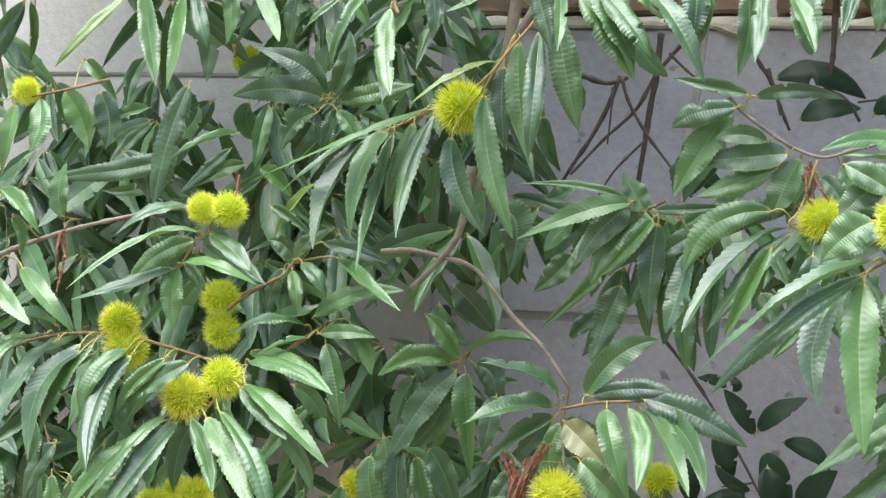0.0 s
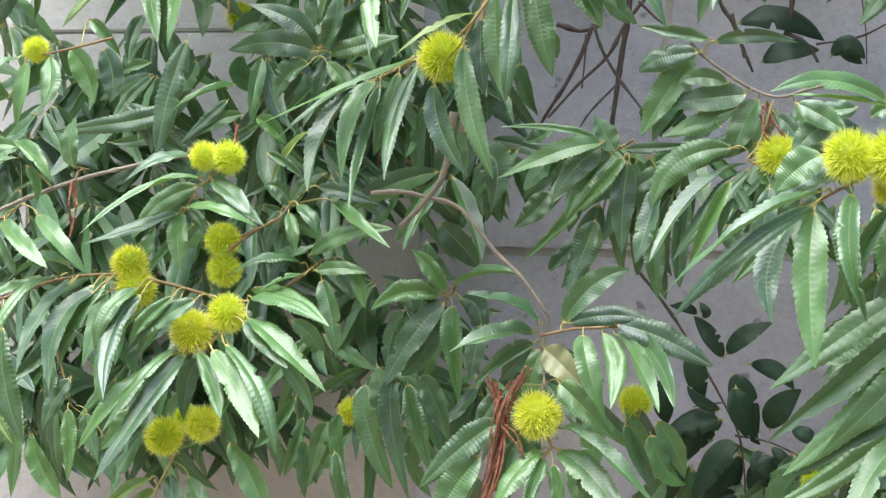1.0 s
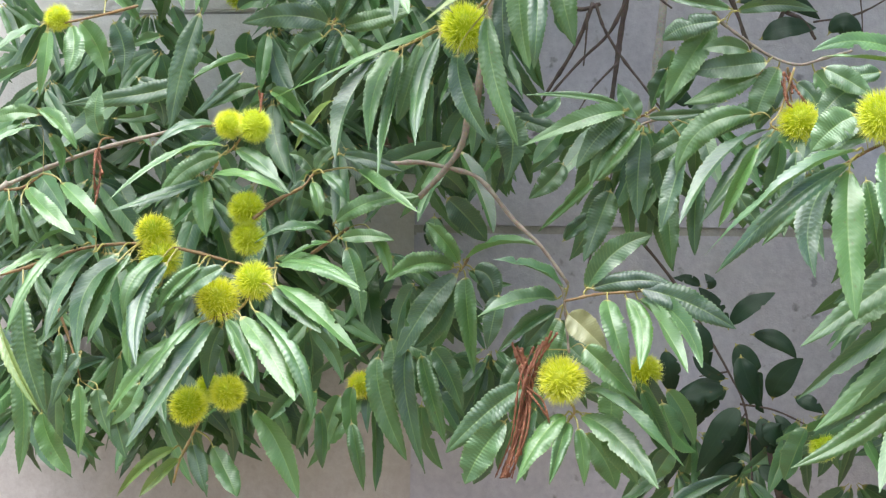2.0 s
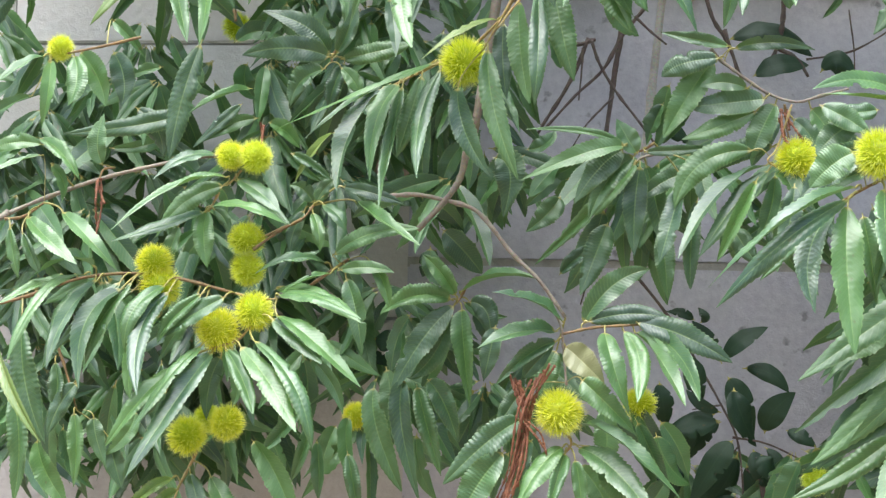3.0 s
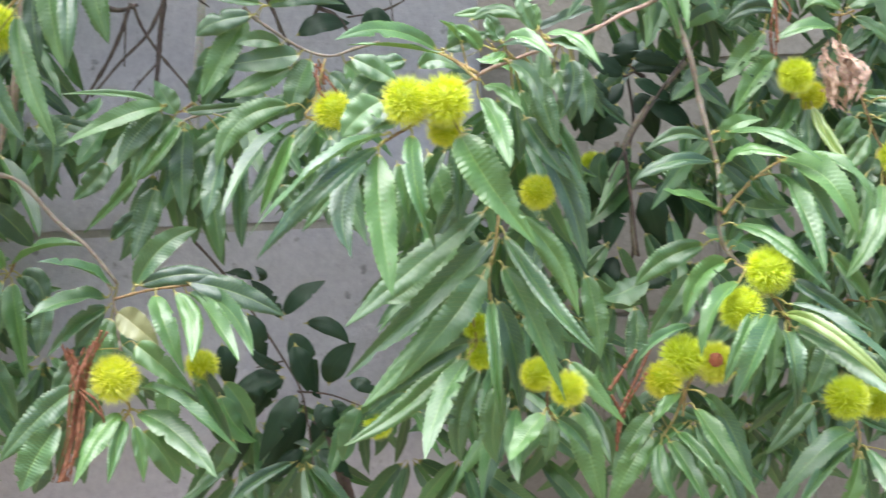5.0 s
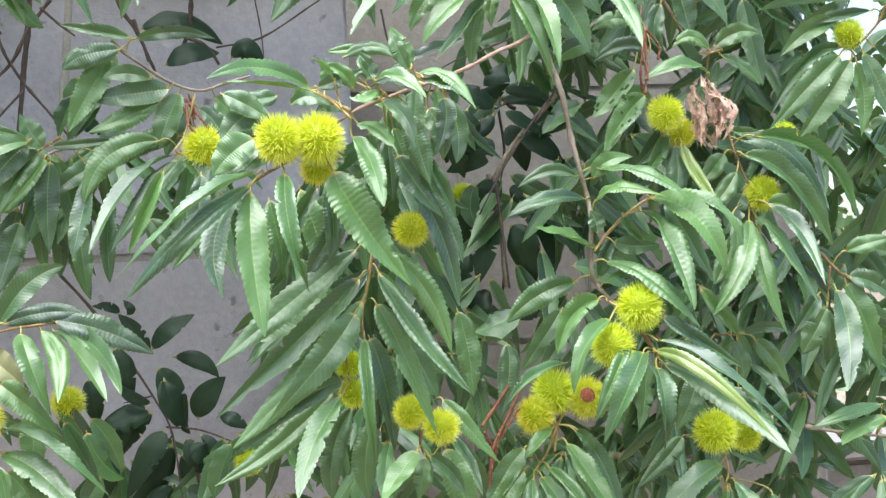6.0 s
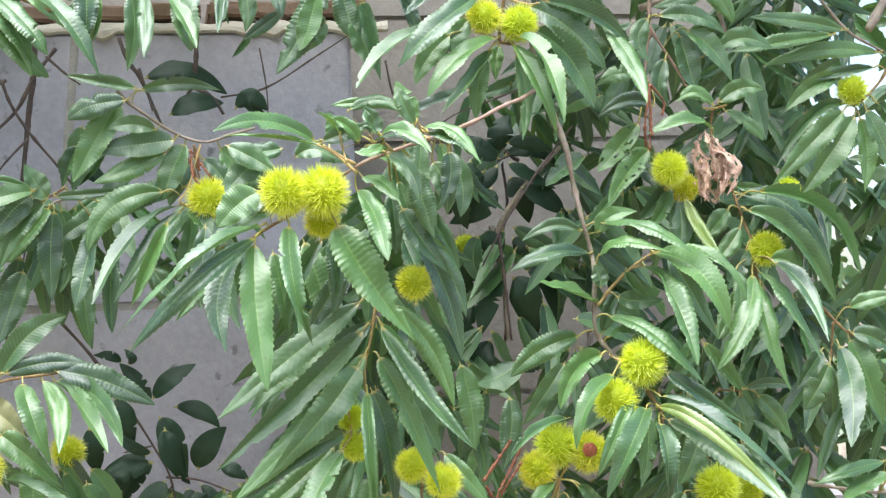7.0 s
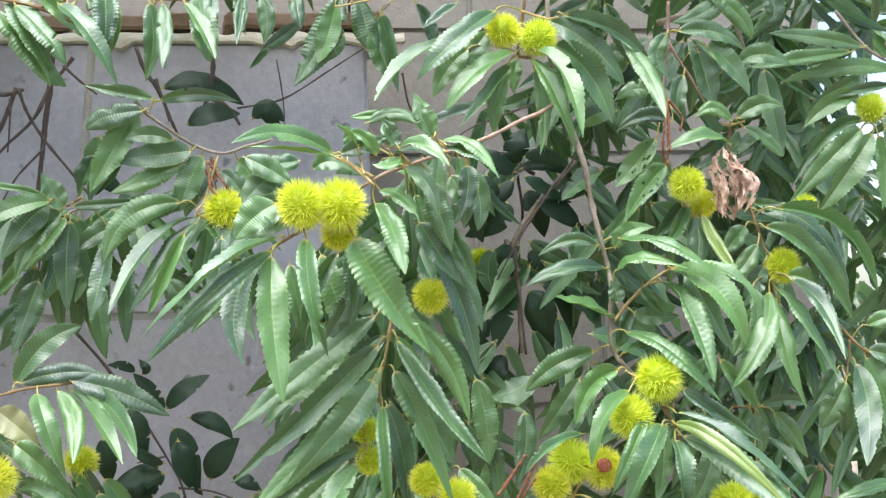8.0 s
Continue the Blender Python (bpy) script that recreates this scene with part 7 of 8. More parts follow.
leaf((-0.622, 2.050, 1.664), (-0.643, 2.021, 1.673), (-0.689, 2.028, 1.650), 0.026, -1, 1)
# broad tips over the coping
leaf((-0.069, 2.088, 2.046), (-0.046, 2.047, 1.987), (-0.023, 2.049, 1.947), 0.041, -5, 1)
leaf((0.029, 2.070, 2.049), (0.032, 2.040, 2.004), (0.029, 2.041, 1.966), 0.037, -1, 1)
leaf((0.129, 2.089, 2.048), (0.135, 2.050, 1.994), (0.141, 2.047, 1.956), 0.032, 5, 1)

# one bur has a rotten red-brown patch on its face
bm = bmesh.new()
bmesh.ops.create_icosphere(bm, subdivisions=3, radius=1.0)
for q in bm.verts:
    q.co *= 1 + 0.25 * noise.noise(q.co * 5)
    q.co.y *= 0.35
me = bpy.data.meshes.new("rotten_patch")
bm.to_mesh(me)
bm.free()
me.materials.append(HUSK_RED)
scar = new("rotten_patch", me)
scar.parent = tree
scar.matrix_local = Matrix.Translation(Vector((0.578, 2.109, 1.502)) - OFF) @ Matrix.Diagonal((0.0085, 0.0085, 0.0085, 1))
tagged(scar, "red-brown rotten patch on a bur")

# withered brown leaves hang in one curled bunch
rnd = random.Random(8)
for i in range(20):
    bx, bz = 0.722 + rnd.uniform(-0.012, 0.008), 1.852 + rnd.uniform(-0.024, 0.010)
    base = np.array((bx, 2.06 + rnd.uniform(-0.012, 0.012), bz))
    tip = base + np.array((rnd.uniform(-0.004, 0.018), rnd.uniform(-0.015, 0.01), rnd.uniform(-0.062, -0.034)))
    roll = rnd.uniform(-70, 70)
    mid = bend(base, tip, rnd.uniform(-0.25, 0.25), roll, rnd.uniform(-0.1, 0.25), 0.3)
    at, uv = leaf_blade(base, mid, tip, rnd.uniform(0.008, 0.016), roll, 0.3, rnd.uniform(0.6, 1.3), rnd, 34, 9, curl=3.2)
    # torn to a lace of veins
    faces = [f for f in grid_faces(34, 9) if f[0] % 9 in (3, 4) or noise.noise(Vector(at[f[0]]) * 170) < 0.16]
    ob = settle(mesh_object("withered_leaf", at, faces, DRY, None, uv))
    tagged(ob, "curled dry brown leaf")

# leaves further back in the crown, in hanging whorls; unseen ones overhead are added for shade
fill = random.Random(21)
# openings in the crown, through which wall and sky show: x, z, radius
GAPS = (
    (-0.065, 1.920, 0.044),
    (-0.137, 1.895, 0.024),
    (-0.351, 1.601, 0.021),
    (-0.329, 1.429, 0.021),
    (-0.393, 1.415, 0.017),
    (-0.192, 1.554, 0.016),
    (0.043, 1.707, 0.024),
    (0.093, 1.650, 0.044),
    (0.146, 1.582, 0.043),
    (0.110, 1.500, 0.017),
    (-0.162, 1.736, 0.019),
    (0.252, 1.970, 0.047),
    (0.309, 1.926, 0.024),
    (0.378, 1.969, 0.029),
    (0.410, 1.930, 0.016),
    (0.502, 1.933, 0.024),
    (0.558, 1.932, 0.027),
    (0.593, 1.872, 0.021),
    (0.635, 1.877, 0.016),
    (0.506, 1.771, 0.019),
    (0.574, 1.784, 0.021),
    (0.623, 1.797, 0.020),
    (0.534, 1.643, 0.027),
    (0.606, 1.673, 0.023),
    (-0.600, 1.864, 0.023),
    (-0.563, 1.915, 0.019),
    (-0.824, 2.026, 0.054),
    (-0.748, 2.059, 0.030),
    (-0.613, 1.876, 0.030),
    (0.528, 1.672, 0.017),
    (0.568, 1.642, 0.020),
    (0.595, 1.728, 0.016),
    (0.496, 1.779, 0.016),
    (1.006, 1.927, 0.024),
    (1.049, 1.891, 0.020),
    (1.087, 2.032, 0.022),
    (1.030, 1.705, 0.022),
)


def whorls(x0, x1, y0, y1, z0, z1, count, size=0.12):
    for _ in range(count):
        c = np.array((fill.uniform(x0, x1), fill.uniform(y0, y1), fill.uniform(z0, z1)))
        turn = fill.uniform(0, 6.28)
        n = fill.randint(4, 7)
        for k in range(n):
            f = turn + 2 * math.pi * k / n + fill.uniform(-0.3, 0.3)
            L = size * fill.uniform(0.7, 1.25)
            d = np.array((math.cos(f) * 0.75, math.sin(f) * 0.4, -fill.uniform(0.25, 1.1)))
            d /= np.linalg.norm(d)
            if any((c[0] + d[0] * L * k - hx) ** 2 + (c[2] + d[2] * L * k - hz) ** 2 < hr * hr for k in (0.3, 0.55, 0.8, 1.0) for hx, hz, hr in GAPS):
                continue
            back_leaf(tuple(c + d * 0.008), tuple(c + d * L), L * fill.uniform(0.17, 0.24), fill.uniform(-0.08, 0.08), fill.uniform(-45, 45))


whorls(-0.88, -0.45, 2.35, 2.54, 1.60, 2.00, 44)
whorls(-0.95, -0.55, 2.35, 2.54, 1.48, 1.75, 20)
whorls(-0.55, -0.20, 2.35, 2.54, 1.74, 2.05, 24)
whorls(-0.45, -0.12, 2.35, 2.54, 1.46, 1.66, 14)
whorls(-0.10, 0.20, 2.35, 2.54, 1.74, 1.84, 8)
whorls(0.02, 0.20, 2.35, 2.54, 1.34, 1.48, 7)
whorls(0.24, 0.55, 2.35, 2.54, 1.36, 1.72, 26)
whorls(0.55, 1.10, 2.35, 2.60, 1.32, 2.05, 62)
whorls(0.62, 0.95, 2.35, 2.54, 1.75, 2.10, 18)
# unseen canopy above, added to shade the inner leaves and the wall
whorls(-0.85, 1.1, 2.04, 2.55, 2.2, 2.42, 110)
whorls(-1.3, 1.6, 2.2, 2.6, 2.40, 2.85, 80, 0.14)
whorls(0.95, 1.60, 2.35, 2.54, 1.50, 2.30, 22)
whorls(-1.40, -0.85, 2.35, 2.54, 1.50, 2.30, 20)
whorls(0.30, 0.46, 2.35, 2.54, 1.66, 1.88, 9)
whorls(0.22, 0.42, 2.35, 2.54, 1.45, 1.66, 8)
whorls(0.45, 0.95, 2.35, 2.54, 1.40, 1.95, 14)
whorls(-0.42, -0.20, 2.35, 2.54, 1.92, 2.12, 10)
whorls(-0.80, -0.30, 2.35, 2.54, 1.55, 1.95, 24)
whorls(0.60, 1.10, 2.35, 2.60, 1.98, 2.20, 20)
whorls(0.82, 1.15, 2.35, 2.65, 1.80, 2.20, 18)
# more out-of-view leaves at both sides, added to darken the upper sprays
whorls(0.6, 1.15, 1.8, 2.2, 2.36, 2.6, 36)
whorls(-0.85, -0.4, 1.8, 2.2, 2.36, 2.6, 8)
whorls(-0.75, -0.38, 2.35, 2.54, 1.90, 2.20, 18)
# added overhead, above the view, to keep light off the rear leaves
whorls(-0.1, 0.55, 1.85, 2.15, 2.34, 2.5, 14)
whorls(-1.0, 1.2, 1.95, 2.6, 2.24, 2.60, 150)
whorls(-1.0, 1.2, 2.20, 2.62, 2.26, 2.56, 90)
whorls(-0.96, -0.75, 2.35, 2.54, 1.68, 1.95, 20)
whorls(-0.94, -0.56, 2.38, 2.56, 1.44, 1.60, 30)
whorls(0.74, 1.04, 2.38, 2.56, 1.46, 1.66, 26)

crown = mesh_object("foliage", np.concatenate(mass["v"]), mass["f"], LEAF_MASS, None, np.concatenate(mass["uv"]), cols=5)
tagged(settle(crown), "dense dark green hanging leaves", kind="stuff")

# ---- shrub climbing the wall ----
shrub = tagged(new("climbing_shrub"), "dark broad-leaved shrub with bare stems against the wall", "shrub")
shrub.location = (0.15, 2.5, 0.0)
OFF2 = Vector(shrub.location)


def stem(points, r):
    ob = tube("stem", points, r, r * 0.6, VINE_BARK, sides=6, knots=0.15)
    ob.parent = shrub
    ob.matrix_parent_inverse = Matrix.Translation(-OFF2)
    return ob


def broad(base, mid, tip, width, roll):
    at, uv = leaf_blade(base, mid, tip, width, roll, 0.35, leaf_seed.uniform(0.05, 0.3), leaf_seed, 36, 7, broad=True, curl=0.5)
    ob = mesh_object("leaf", at - np.array(base), grid_faces(36, 7), LEAF_BROAD, shrub, uv)
    ob.location = Vector(base) - OFF2
    return ob


stem([(-0.099, 2.500, 2.002), (-0.113, 2.500, 1.963), (-0.133, 2.500, 1.923), (-0.160, 2.500, 1.880), (-0.180, 2.500, 1.840)], .0034)
stem([(-0.024, 2.490, 2.040), (-0.054, 2.490, 2.001), (-0.077, 2.490, 1.958), (-0.114, 2.490, 1.922), (-0.155, 2.490, 1.876)], .0030)
stem([(-0.093, 2.470, 1.994), (-0.082, 2.470, 1.963), (-0.059, 2.470, 1.925), (-0.027, 2.470, 1.884), (-0.002, 2.470, 1.850)], .0026)
stem([(-0.052, 2.520, 2.059), (-0.056, 2.520, 2.009), (-0.063, 2.520, 1.959), (-0.068, 2.520, 1.916), (-0.074, 2.520, 1.866), (-0.077, 2.520, 1.816)], .0046)
stem([(-0.105, 2.480, 1.985), (-0.106, 2.480, 1.953), (-0.109, 2.480, 1.914)], .0018)
stem([(-0.147, 2.500, 2.002), (-0.115, 2.500, 1.993), (-0.089, 2.500, 2.000)], .0042)
stem([(-0.036, 2.470, 2.026), (-0.014, 2.470, 2.005), (0.007, 2.470, 1.988)], .0022)
stem([(-0.061, 2.460, 1.917), (-0.095, 2.460, 1.881), (-0.114, 2.460, 1.850)], .0016)
stem([(0.058, 2.490, 2.054), (0.069, 2.490, 2.023), (0.087, 2.490, 1.995), (0.102, 2.490, 1.957), (0.111, 2.490, 1.936)], .0032)
stem([(0.161, 2.480, 2.114), (0.160, 2.480, 2.066), (0.159, 2.480, 2.025), (0.154, 2.480, 1.991), (0.142, 2.480, 1.965)], .0046)
stem([(0.154, 2.480, 1.984), (0.178, 2.480, 1.971), (0.193, 2.480, 1.947)], .0030)
stem([(0.190, 2.480, 1.970), (0.251, 2.480, 1.982), (0.320, 2.480, 2.024), (0.363, 2.480, 2.051)], .0015)
stem([(0.244, 2.480, 2.036), (0.251, 2.480, 1.986), (0.253, 2.480, 1.944)], .0012)
stem([(0.413, 2.470, 2.015), (0.422, 2.470, 1.968), (0.442, 2.470, 1.956)], .0017)
stem([(0.676, 2.490, 1.875), (0.640, 2.490, 1.887), (0.608, 2.490, 1.884)], .0020)
stem([(0.083, 2.480, 2.010), (0.093, 2.480, 1.980), (0.100, 2.480, 1.953)], .0026)
stem([(0.241, 2.500, 2.137), (0.232, 2.500, 2.090), (0.254, 2.500, 2.067)], .0024)
stem([(0.15, 2.5, -0.02), (0.17, 2.5, 0.6), (0.2, 2.48, 1.1), (0.135, 2.42, 1.45)], 0.012)
stem([(-0.066, 2.417, 1.767), (-0.081, 2.406, 1.697), (-0.098, 2.434, 1.639)], 0.0017)
stem([(0.658, 2.427, 1.915), (0.600, 2.408, 1.849), (0.555, 2.411, 1.784), (0.520, 2.428, 1.719)], 0.0018)
stem([(0.549, 2.420, 1.770), (0.556, 2.427, 1.703), (0.562, 2.428, 1.629)], 0.0024)
stem([(0.596, 2.409, 1.969), (0.533, 2.430, 1.947), (0.484, 2.411, 1.926), (0.446, 2.409, 1.889)], 0.0015)
broad((0.087, 2.438, 1.572), (0.109, 2.428, 1.597), (0.144, 2.439, 1.616), 0.028, -18)
broad((0.113, 2.458, 1.561), (0.148, 2.448, 1.556), (0.172, 2.449, 1.532), 0.024, 0)
broad((0.143, 2.460, 1.477), (0.153, 2.450, 1.506), (0.181, 2.452, 1.532), 0.034, 3)
broad((0.169, 2.446, 1.483), (0.187, 2.436, 1.478), (0.207, 2.437, 1.464), 0.021, -6)
broad((0.094, 2.450, 1.550), (0.110, 2.440, 1.521), (0.129, 2.454, 1.474), 0.034, 11)
broad((0.086, 2.423, 1.505), (0.060, 2.413, 1.515), (0.041, 2.420, 1.533), 0.016, -19)
broad((0.079, 2.440, 1.502), (0.049, 2.430, 1.493), (0.013, 2.458, 1.474), 0.024, 5)
broad((0.087, 2.454, 1.491), (0.060, 2.444, 1.473), (0.040, 2.455, 1.435), 0.028, 12)
broad((0.101, 2.420, 1.470), (0.079, 2.410, 1.442), (0.048, 2.419, 1.386), 0.034, 9)
broad((0.109, 2.451, 1.453), (0.086, 2.441, 1.402), (0.040, 2.454, 1.360), 0.031, -21)
broad((0.127, 2.428, 1.459), (0.139, 2.418, 1.434), (0.158, 2.425, 1.400), 0.031, -11)
broad((0.120, 2.455, 1.438), (0.133, 2.445, 1.402), (0.155, 2.451, 1.360), 0.028, 19)
broad((0.143, 2.459, 1.460), (0.163, 2.449, 1.439), (0.170, 2.451, 1.405), 0.019, -6)
broad((0.109, 2.440, 1.395), (0.086, 2.430, 1.383), (0.062, 2.430, 1.356), 0.024, -4)
broad((0.050, 2.460, 1.622), (0.035, 2.450, 1.631), (0.014, 2.454, 1.633), 0.015, 5)
broad((0.057, 2.421, 1.619), (0.063, 2.411, 1.629), (0.054, 2.428, 1.639), 0.015, 20)
broad((0.123, 2.425, 1.396), (0.145, 2.415, 1.383), (0.167, 2.415, 1.357), 0.027, -21)
broad((0.098, 2.442, 1.514), (0.109, 2.432, 1.499), (0.124, 2.433, 1.492), 0.019, -21)
broad((0.042, 2.440, 1.439), (0.020, 2.430, 1.411), (0.008, 2.457, 1.364), 0.033, -4)
broad((0.064, 2.435, 1.484), (0.042, 2.425, 1.463), (0.027, 2.444, 1.432), 0.022, -20)
broad((-0.373, 2.444, 1.587), (-0.356, 2.434, 1.586), (-0.339, 2.439, 1.580), 0.031, 5)
broad((-0.352, 2.463, 1.549), (-0.375, 2.453, 1.563), (-0.403, 2.455, 1.554), 0.019, 3)
broad((-0.292, 2.445, 1.708), (-0.301, 2.435, 1.693), (-0.309, 2.440, 1.671), 0.025, -12)
broad((0.086, 2.485, 1.995), (0.143, 2.475, 2.007), (0.200, 2.505, 1.978), 0.044, -19)
broad((0.120, 2.470, 1.945), (0.153, 2.460, 1.960), (0.194, 2.489, 1.964), 0.035, -13)
broad((0.207, 2.466, 1.950), (0.228, 2.456, 1.967), (0.250, 2.457, 1.948), 0.032, -7)
broad((0.217, 2.469, 1.963), (0.232, 2.459, 1.954), (0.247, 2.476, 1.944), 0.018, 14)
broad((0.014, 2.439, 1.895), (0.005, 2.429, 1.871), (-0.006, 2.440, 1.854), 0.027, 18)
broad((0.001, 2.464, 1.891), (0.020, 2.454, 1.871), (0.042, 2.468, 1.857), 0.023, -5)
broad((0.577, 2.484, 1.889), (0.568, 2.474, 1.914), (0.587, 2.492, 1.941), 0.038, -24)
broad((0.571, 2.475, 1.882), (0.609, 2.465, 1.888), (0.649, 2.475, 1.867), 0.024, -3)
broad((0.561, 2.446, 1.875), (0.532, 2.436, 1.889), (0.509, 2.449, 1.910), 0.029, -9)
broad((0.571, 2.439, 1.871), (0.593, 2.429, 1.852), (0.637, 2.448, 1.833), 0.027, -20)
broad((0.563, 2.474, 1.871), (0.536, 2.464, 1.848), (0.500, 2.465, 1.840), 0.029, 14)
broad((0.578, 2.475, 1.854), (0.592, 2.465, 1.827), (0.605, 2.480, 1.789), 0.035, 10)
broad((0.587, 2.447, 1.837), (0.617, 2.437, 1.822), (0.654, 2.460, 1.799), 0.035, -4)
broad((0.547, 2.447, 1.837), (0.529, 2.437, 1.813), (0.491, 2.465, 1.791), 0.039, -5)
broad((0.554, 2.454, 1.783), (0.543, 2.444, 1.754), (0.522, 2.469, 1.721), 0.032, -7)
broad((0.577, 2.468, 1.770), (0.595, 2.458, 1.755), (0.622, 2.464, 1.743), 0.029, 17)
broad((0.558, 2.448, 1.723), (0.538, 2.438, 1.693), (0.522, 2.439, 1.637), 0.039, 24)
broad((0.569, 2.444, 1.715), (0.586, 2.434, 1.683), (0.602, 2.462, 1.626), 0.044, 24)
broad((0.593, 2.465, 1.723), (0.616, 2.455, 1.706), (0.631, 2.456, 1.655), 0.032, -22)
broad((0.639, 2.445, 1.619), (0.597, 2.435, 1.601), (0.558, 2.447, 1.592), 0.029, 6)
broad((0.591, 2.483, 1.584), (0.549, 2.473, 1.580), (0.516, 2.484, 1.553), 0.032, -18)
broad((0.544, 2.463, 1.863), (0.517, 2.453, 1.824), (0.516, 2.457, 1.786), 0.035, -21)
broad((0.531, 2.463, 1.755), (0.512, 2.453, 1.717), (0.492, 2.474, 1.688), 0.033, -22)
broad((0.541, 2.458, 1.632), (0.522, 2.448, 1.603), (0.520, 2.469, 1.564), 0.035, 13)
broad((0.658, 2.454, 1.805), (0.650, 2.444, 1.774), (0.667, 2.471, 1.744), 0.026, -17)
broad((0.522, 2.471, 1.687), (0.503, 2.461, 1.649), (0.513, 2.484, 1.603), 0.030, 19)
broad((0.613, 2.460, 1.660), (0.621, 2.450, 1.637), (0.601, 2.453, 1.599), 0.027, -23)
broad((0.744, 2.461, 2.047), (0.728, 2.451, 2.018), (0.708, 2.457, 1.999), 0.030, 6)
broad((0.786, 2.439, 2.035), (0.769, 2.429, 2.010), (0.771, 2.453, 1.990), 0.026, -14)
broad((0.656, 2.436, 1.857), (0.633, 2.426, 1.849), (0.614, 2.431, 1.835), 0.026, -2)
broad((0.489, 2.463, 1.864), (0.494, 2.453, 1.832), (0.491, 2.465, 1.803), 0.030, -16)
broad((0.515, 2.419, 1.872), (0.515, 2.409, 1.844), (0.532, 2.437, 1.819), 0.031, 2)
broad((0.569, 2.442, 1.895), (0.597, 2.432, 1.895), (0.633, 2.433, 1.880), 0.021, 25)
broad((0.514, 2.439, 1.852), (0.502, 2.429, 1.820), (0.512, 2.446, 1.781), 0.031, 1)
broad((0.101, 2.422, 1.537), (0.111, 2.412, 1.503), (0.132, 2.439, 1.462), 0.037, -22)
broad((0.039, 2.427, 1.580), (0.053, 2.417, 1.549), (0.058, 2.433, 1.508), 0.030, -10)
broad((0.006, 2.431, 1.542), (0.012, 2.421, 1.513), (0.016, 2.443, 1.483), 0.030, -20)
broad((0.086, 2.430, 1.567), (0.069, 2.420, 1.596), (0.047, 2.434, 1.621), 0.022, -0)
broad((0.085, 2.427, 1.494), (0.049, 2.417, 1.486), (0.009, 2.418, 1.469), 0.031, 5)
broad((0.137, 2.414, 1.454), (0.145, 2.404, 1.440), (0.166, 2.430, 1.417), 0.031, -13)
stem([(-0.025, 2.430, 1.677), (0.009, 2.430, 1.636), (0.042, 2.430, 1.588), (0.086, 2.430, 1.514), (0.109, 2.430, 1.462), (0.119, 2.430, 1.363)], 0.0022)
stem([(0.101, 2.430, 1.473), (0.146, 2.430, 1.466), (0.199, 2.430, 1.442)], 0.0016)
stem([(0.086, 2.430, 1.514), (0.049, 2.430, 1.507)], 0.0013)
stem([(0.109, 2.430, 1.462), (0.086, 2.430, 1.433), (0.057, 2.430, 1.396)], 0.0014)
stem([(0.120, 2.450, 1.431), (0.146, 2.450, 1.409), (0.161, 2.450, 1.372)], 0.0014)
stem([(0.558, 2.450, 1.873), (0.574, 2.450, 1.880), (0.566, 2.450, 1.890)], 0.0016)
stem([(0.604, 2.522, 1.880), (0.580, 2.523, 1.889), (0.585, 2.523, 1.825), (0.577, 2.534, 1.771)], 0.0028)
stem([(0.569, 2.506, 1.730), (0.575, 2.510, 1.675), (0.573, 2.534, 1.612)], 0.0028)
old = tube("old_stem", [(-0.034, 2.566, 1.715), (-0.026, 2.56, 1.80), (-0.02, 2.556, 1.87), (-0.012, 2.555, 1.95), (0.004, 2.55, 2.12)], 0.0058, 0.0055, PALE_BARK, None, 10, 0.08)
old.parent = shrub
old.matrix_parent_inverse = Matrix.Translation(-OFF2)
tagged(old, "pale peeling stem")

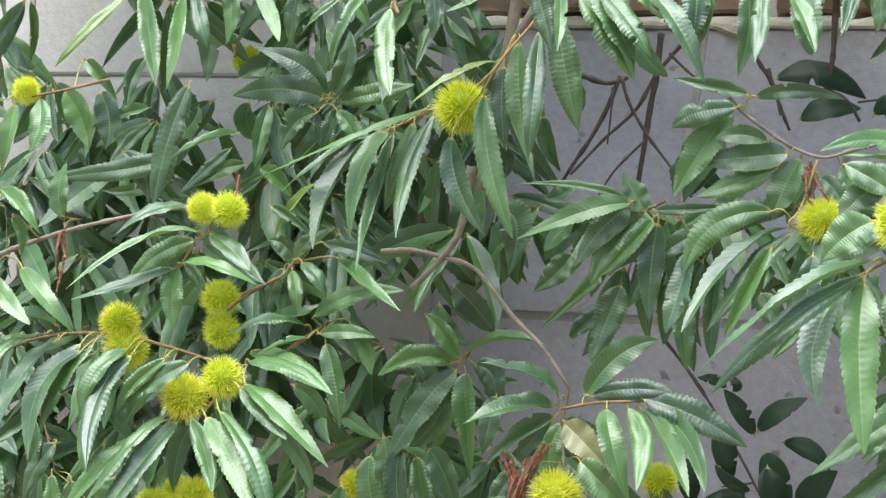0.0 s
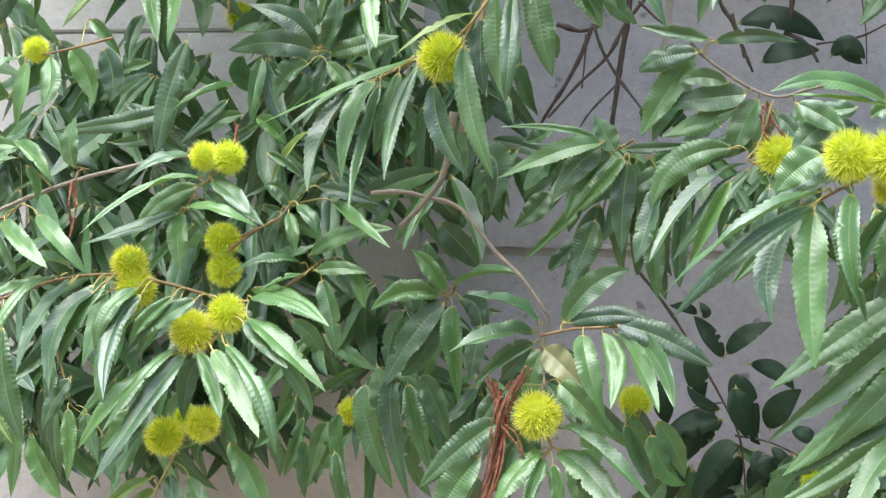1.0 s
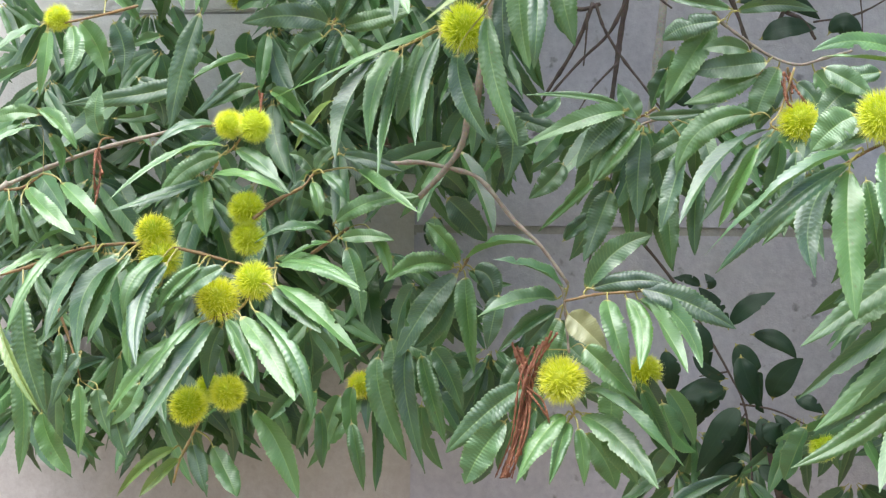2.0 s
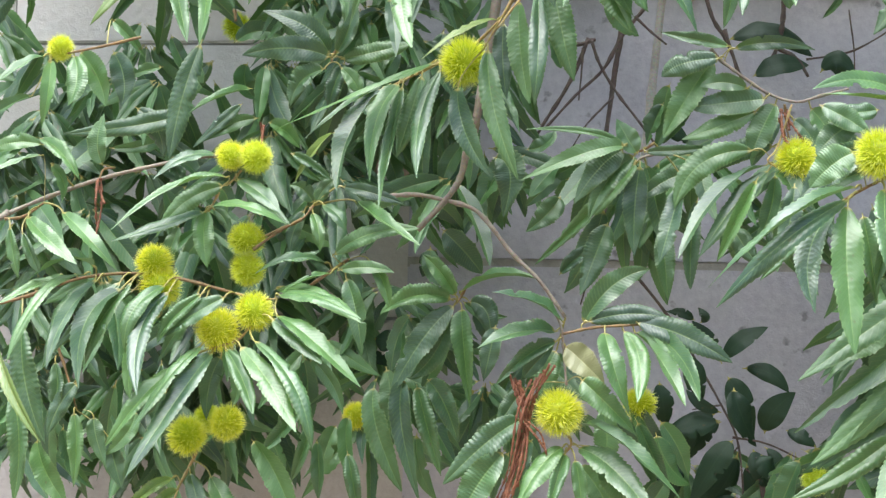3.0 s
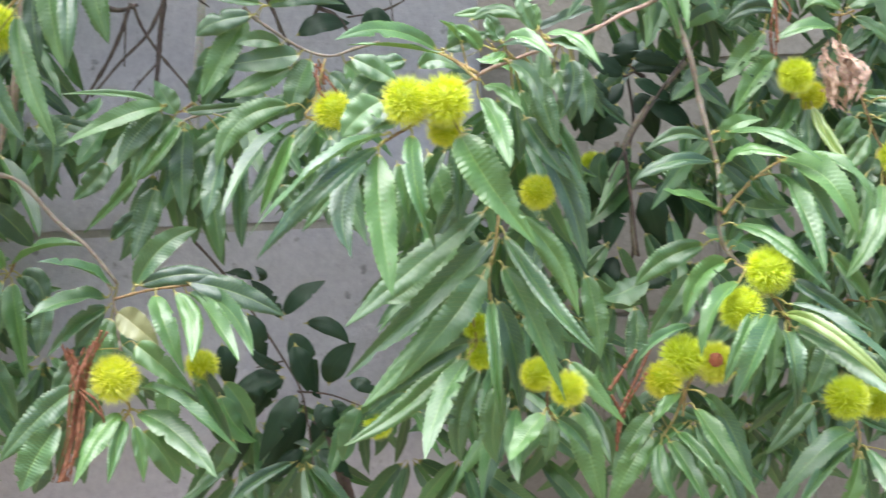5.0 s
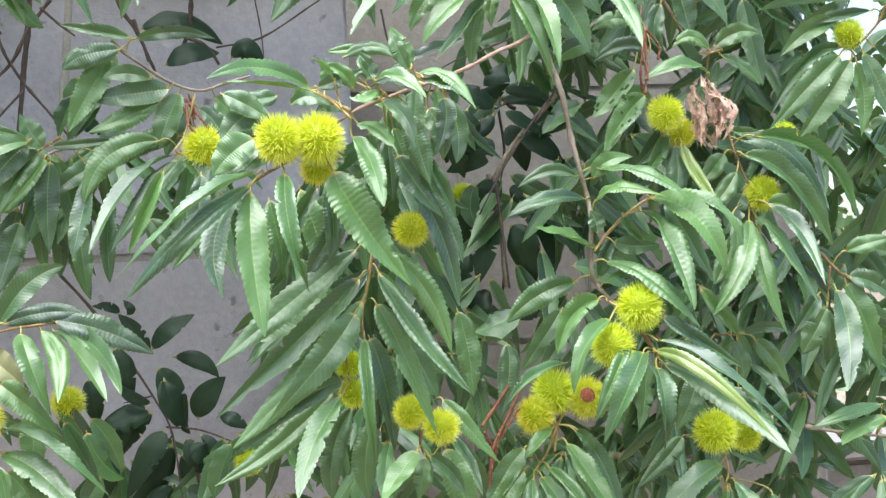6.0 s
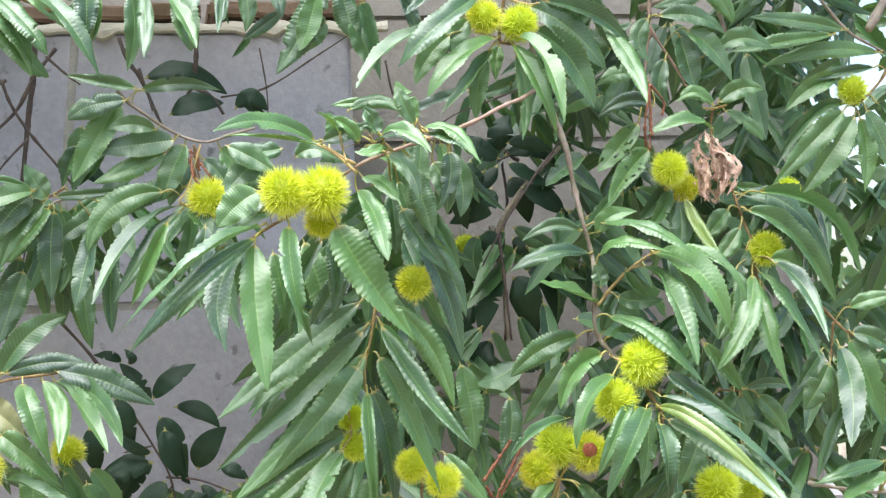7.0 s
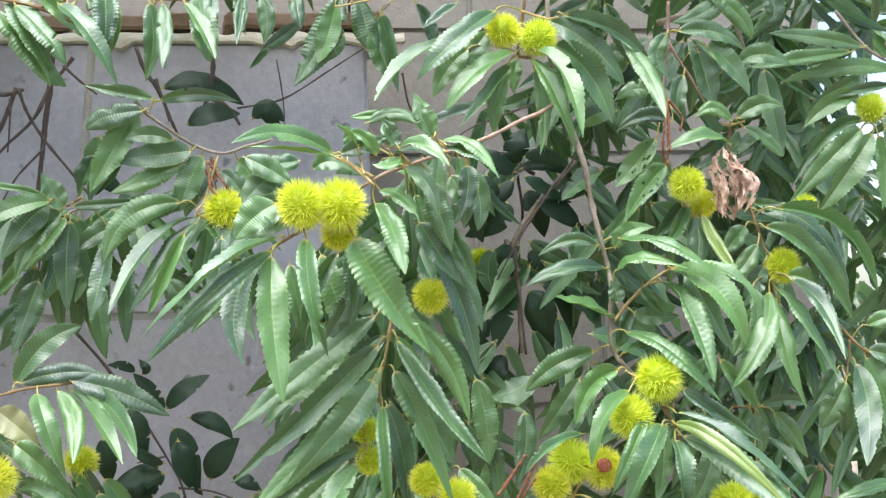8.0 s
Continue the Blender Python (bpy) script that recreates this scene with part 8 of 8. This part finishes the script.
# ---- far greenery, past the end of the walls ----
far_mass = {"v": [], "f": [], "uv": [], "n": 0}
far_tree = tagged(new("background_tree"), "dark distant tree with bright gaps between leaves", "tree")
far_tree.location = (2.6, 5.2, 0.0)
tk = tube("trunk", [(2.6, 5.2, -0.1), (2.55, 5.2, 1.2), (2.65, 5.25, 2.4), (2.6, 5.2, 3.6)], 0.11, 0.05, BRANCH, sides=12)
tk.parent = far_tree
tk.matrix_parent_inverse = Matrix.Translation((-2.6, -5.2, 0))
for _ in range(5000):
    c = np.array((fill.uniform(1.3, 4.2), fill.uniform(4.4, 6.2), fill.uniform(0.6, 3.6)))
    if noise.noise(Vector(c) * 1.9) < (-0.03 if c[2] > 1.75 else -0.12):
        continue
    f, L = fill.uniform(0, 6.28), fill.uniform(0.09, 0.17)
    d = np.array((math.cos(f), math.sin(f), fill.uniform(-1.0, 0.3)))
    d /= np.linalg.norm(d)
    mass_leaf(c, c + d * L * 0.5 + np.array((0, 0, L * 0.04)), c + d * L, L * 0.5, fill.uniform(-60, 60), far_mass)
# the low growth at its foot
for _ in range(1500):
    c = np.array((fill.uniform(1.25, 2.9), fill.uniform(4.2, 4.9), fill.uniform(0.5, 1.55)))
    f, L = fill.uniform(0, 6.28), fill.uniform(0.09, 0.17)
    d = np.array((math.cos(f), math.sin(f), fill.uniform(-1.0, 0.3)))
    d /= np.linalg.norm(d)
    mass_leaf(c, c + d * L * 0.5 + np.array((0, 0, L * 0.04)), c + d * L, L * 0.5, fill.uniform(-60, 60), far_mass)
fm = mesh_object("foliage", np.concatenate(far_mass["v"]), far_mass["f"], LEAF_FAR, far_tree, np.concatenate(far_mass["uv"]))
fm.matrix_parent_inverse = Matrix.Translation((-2.6, -5.2, 0))
tagged(fm, kind="stuff")

# ---- fence post and rail, seen between the leaves ----
fence = tagged(new("fence"), "grey weathered posts with a pale rail and a red ribbon", "fence")
fence.location = (1.577, 4.000, 0.0)
for px, top in ((1.577, 1.329), (1.691, 1.347)):
    post = tube("post", [(px, 4.0, -0.05), (px + 0.004, 4.0, 0.6), (px, 4.0, top)], 0.017, 0.016, BRANCH, fence, 10, 0.04)
    post.matrix_parent_inverse = Matrix.Translation(-fence.location)
rail = tube("rail", [(1.177, 3.98, 1.287), (1.601, 3.98, 1.257), (1.706, 3.98, 1.231), (2.606, 3.98, 1.171)], 0.008, 0.008, PALE_BARK, fence, 8, 0.04)
rail.matrix_parent_inverse = Matrix.Translation(-fence.location)
ribbon = tube("ribbon", [(1.568, 3.97, 1.315), (1.598, 3.965, 1.339), (1.618, 3.97, 1.327), (1.628, 3.97, 1.385)], 0.006, 0.004, RIBBON, fence, 6, 0.2)
ribbon.matrix_parent_inverse = Matrix.Translation(-fence.location)
tagged(ribbon, "bright red ribbon")
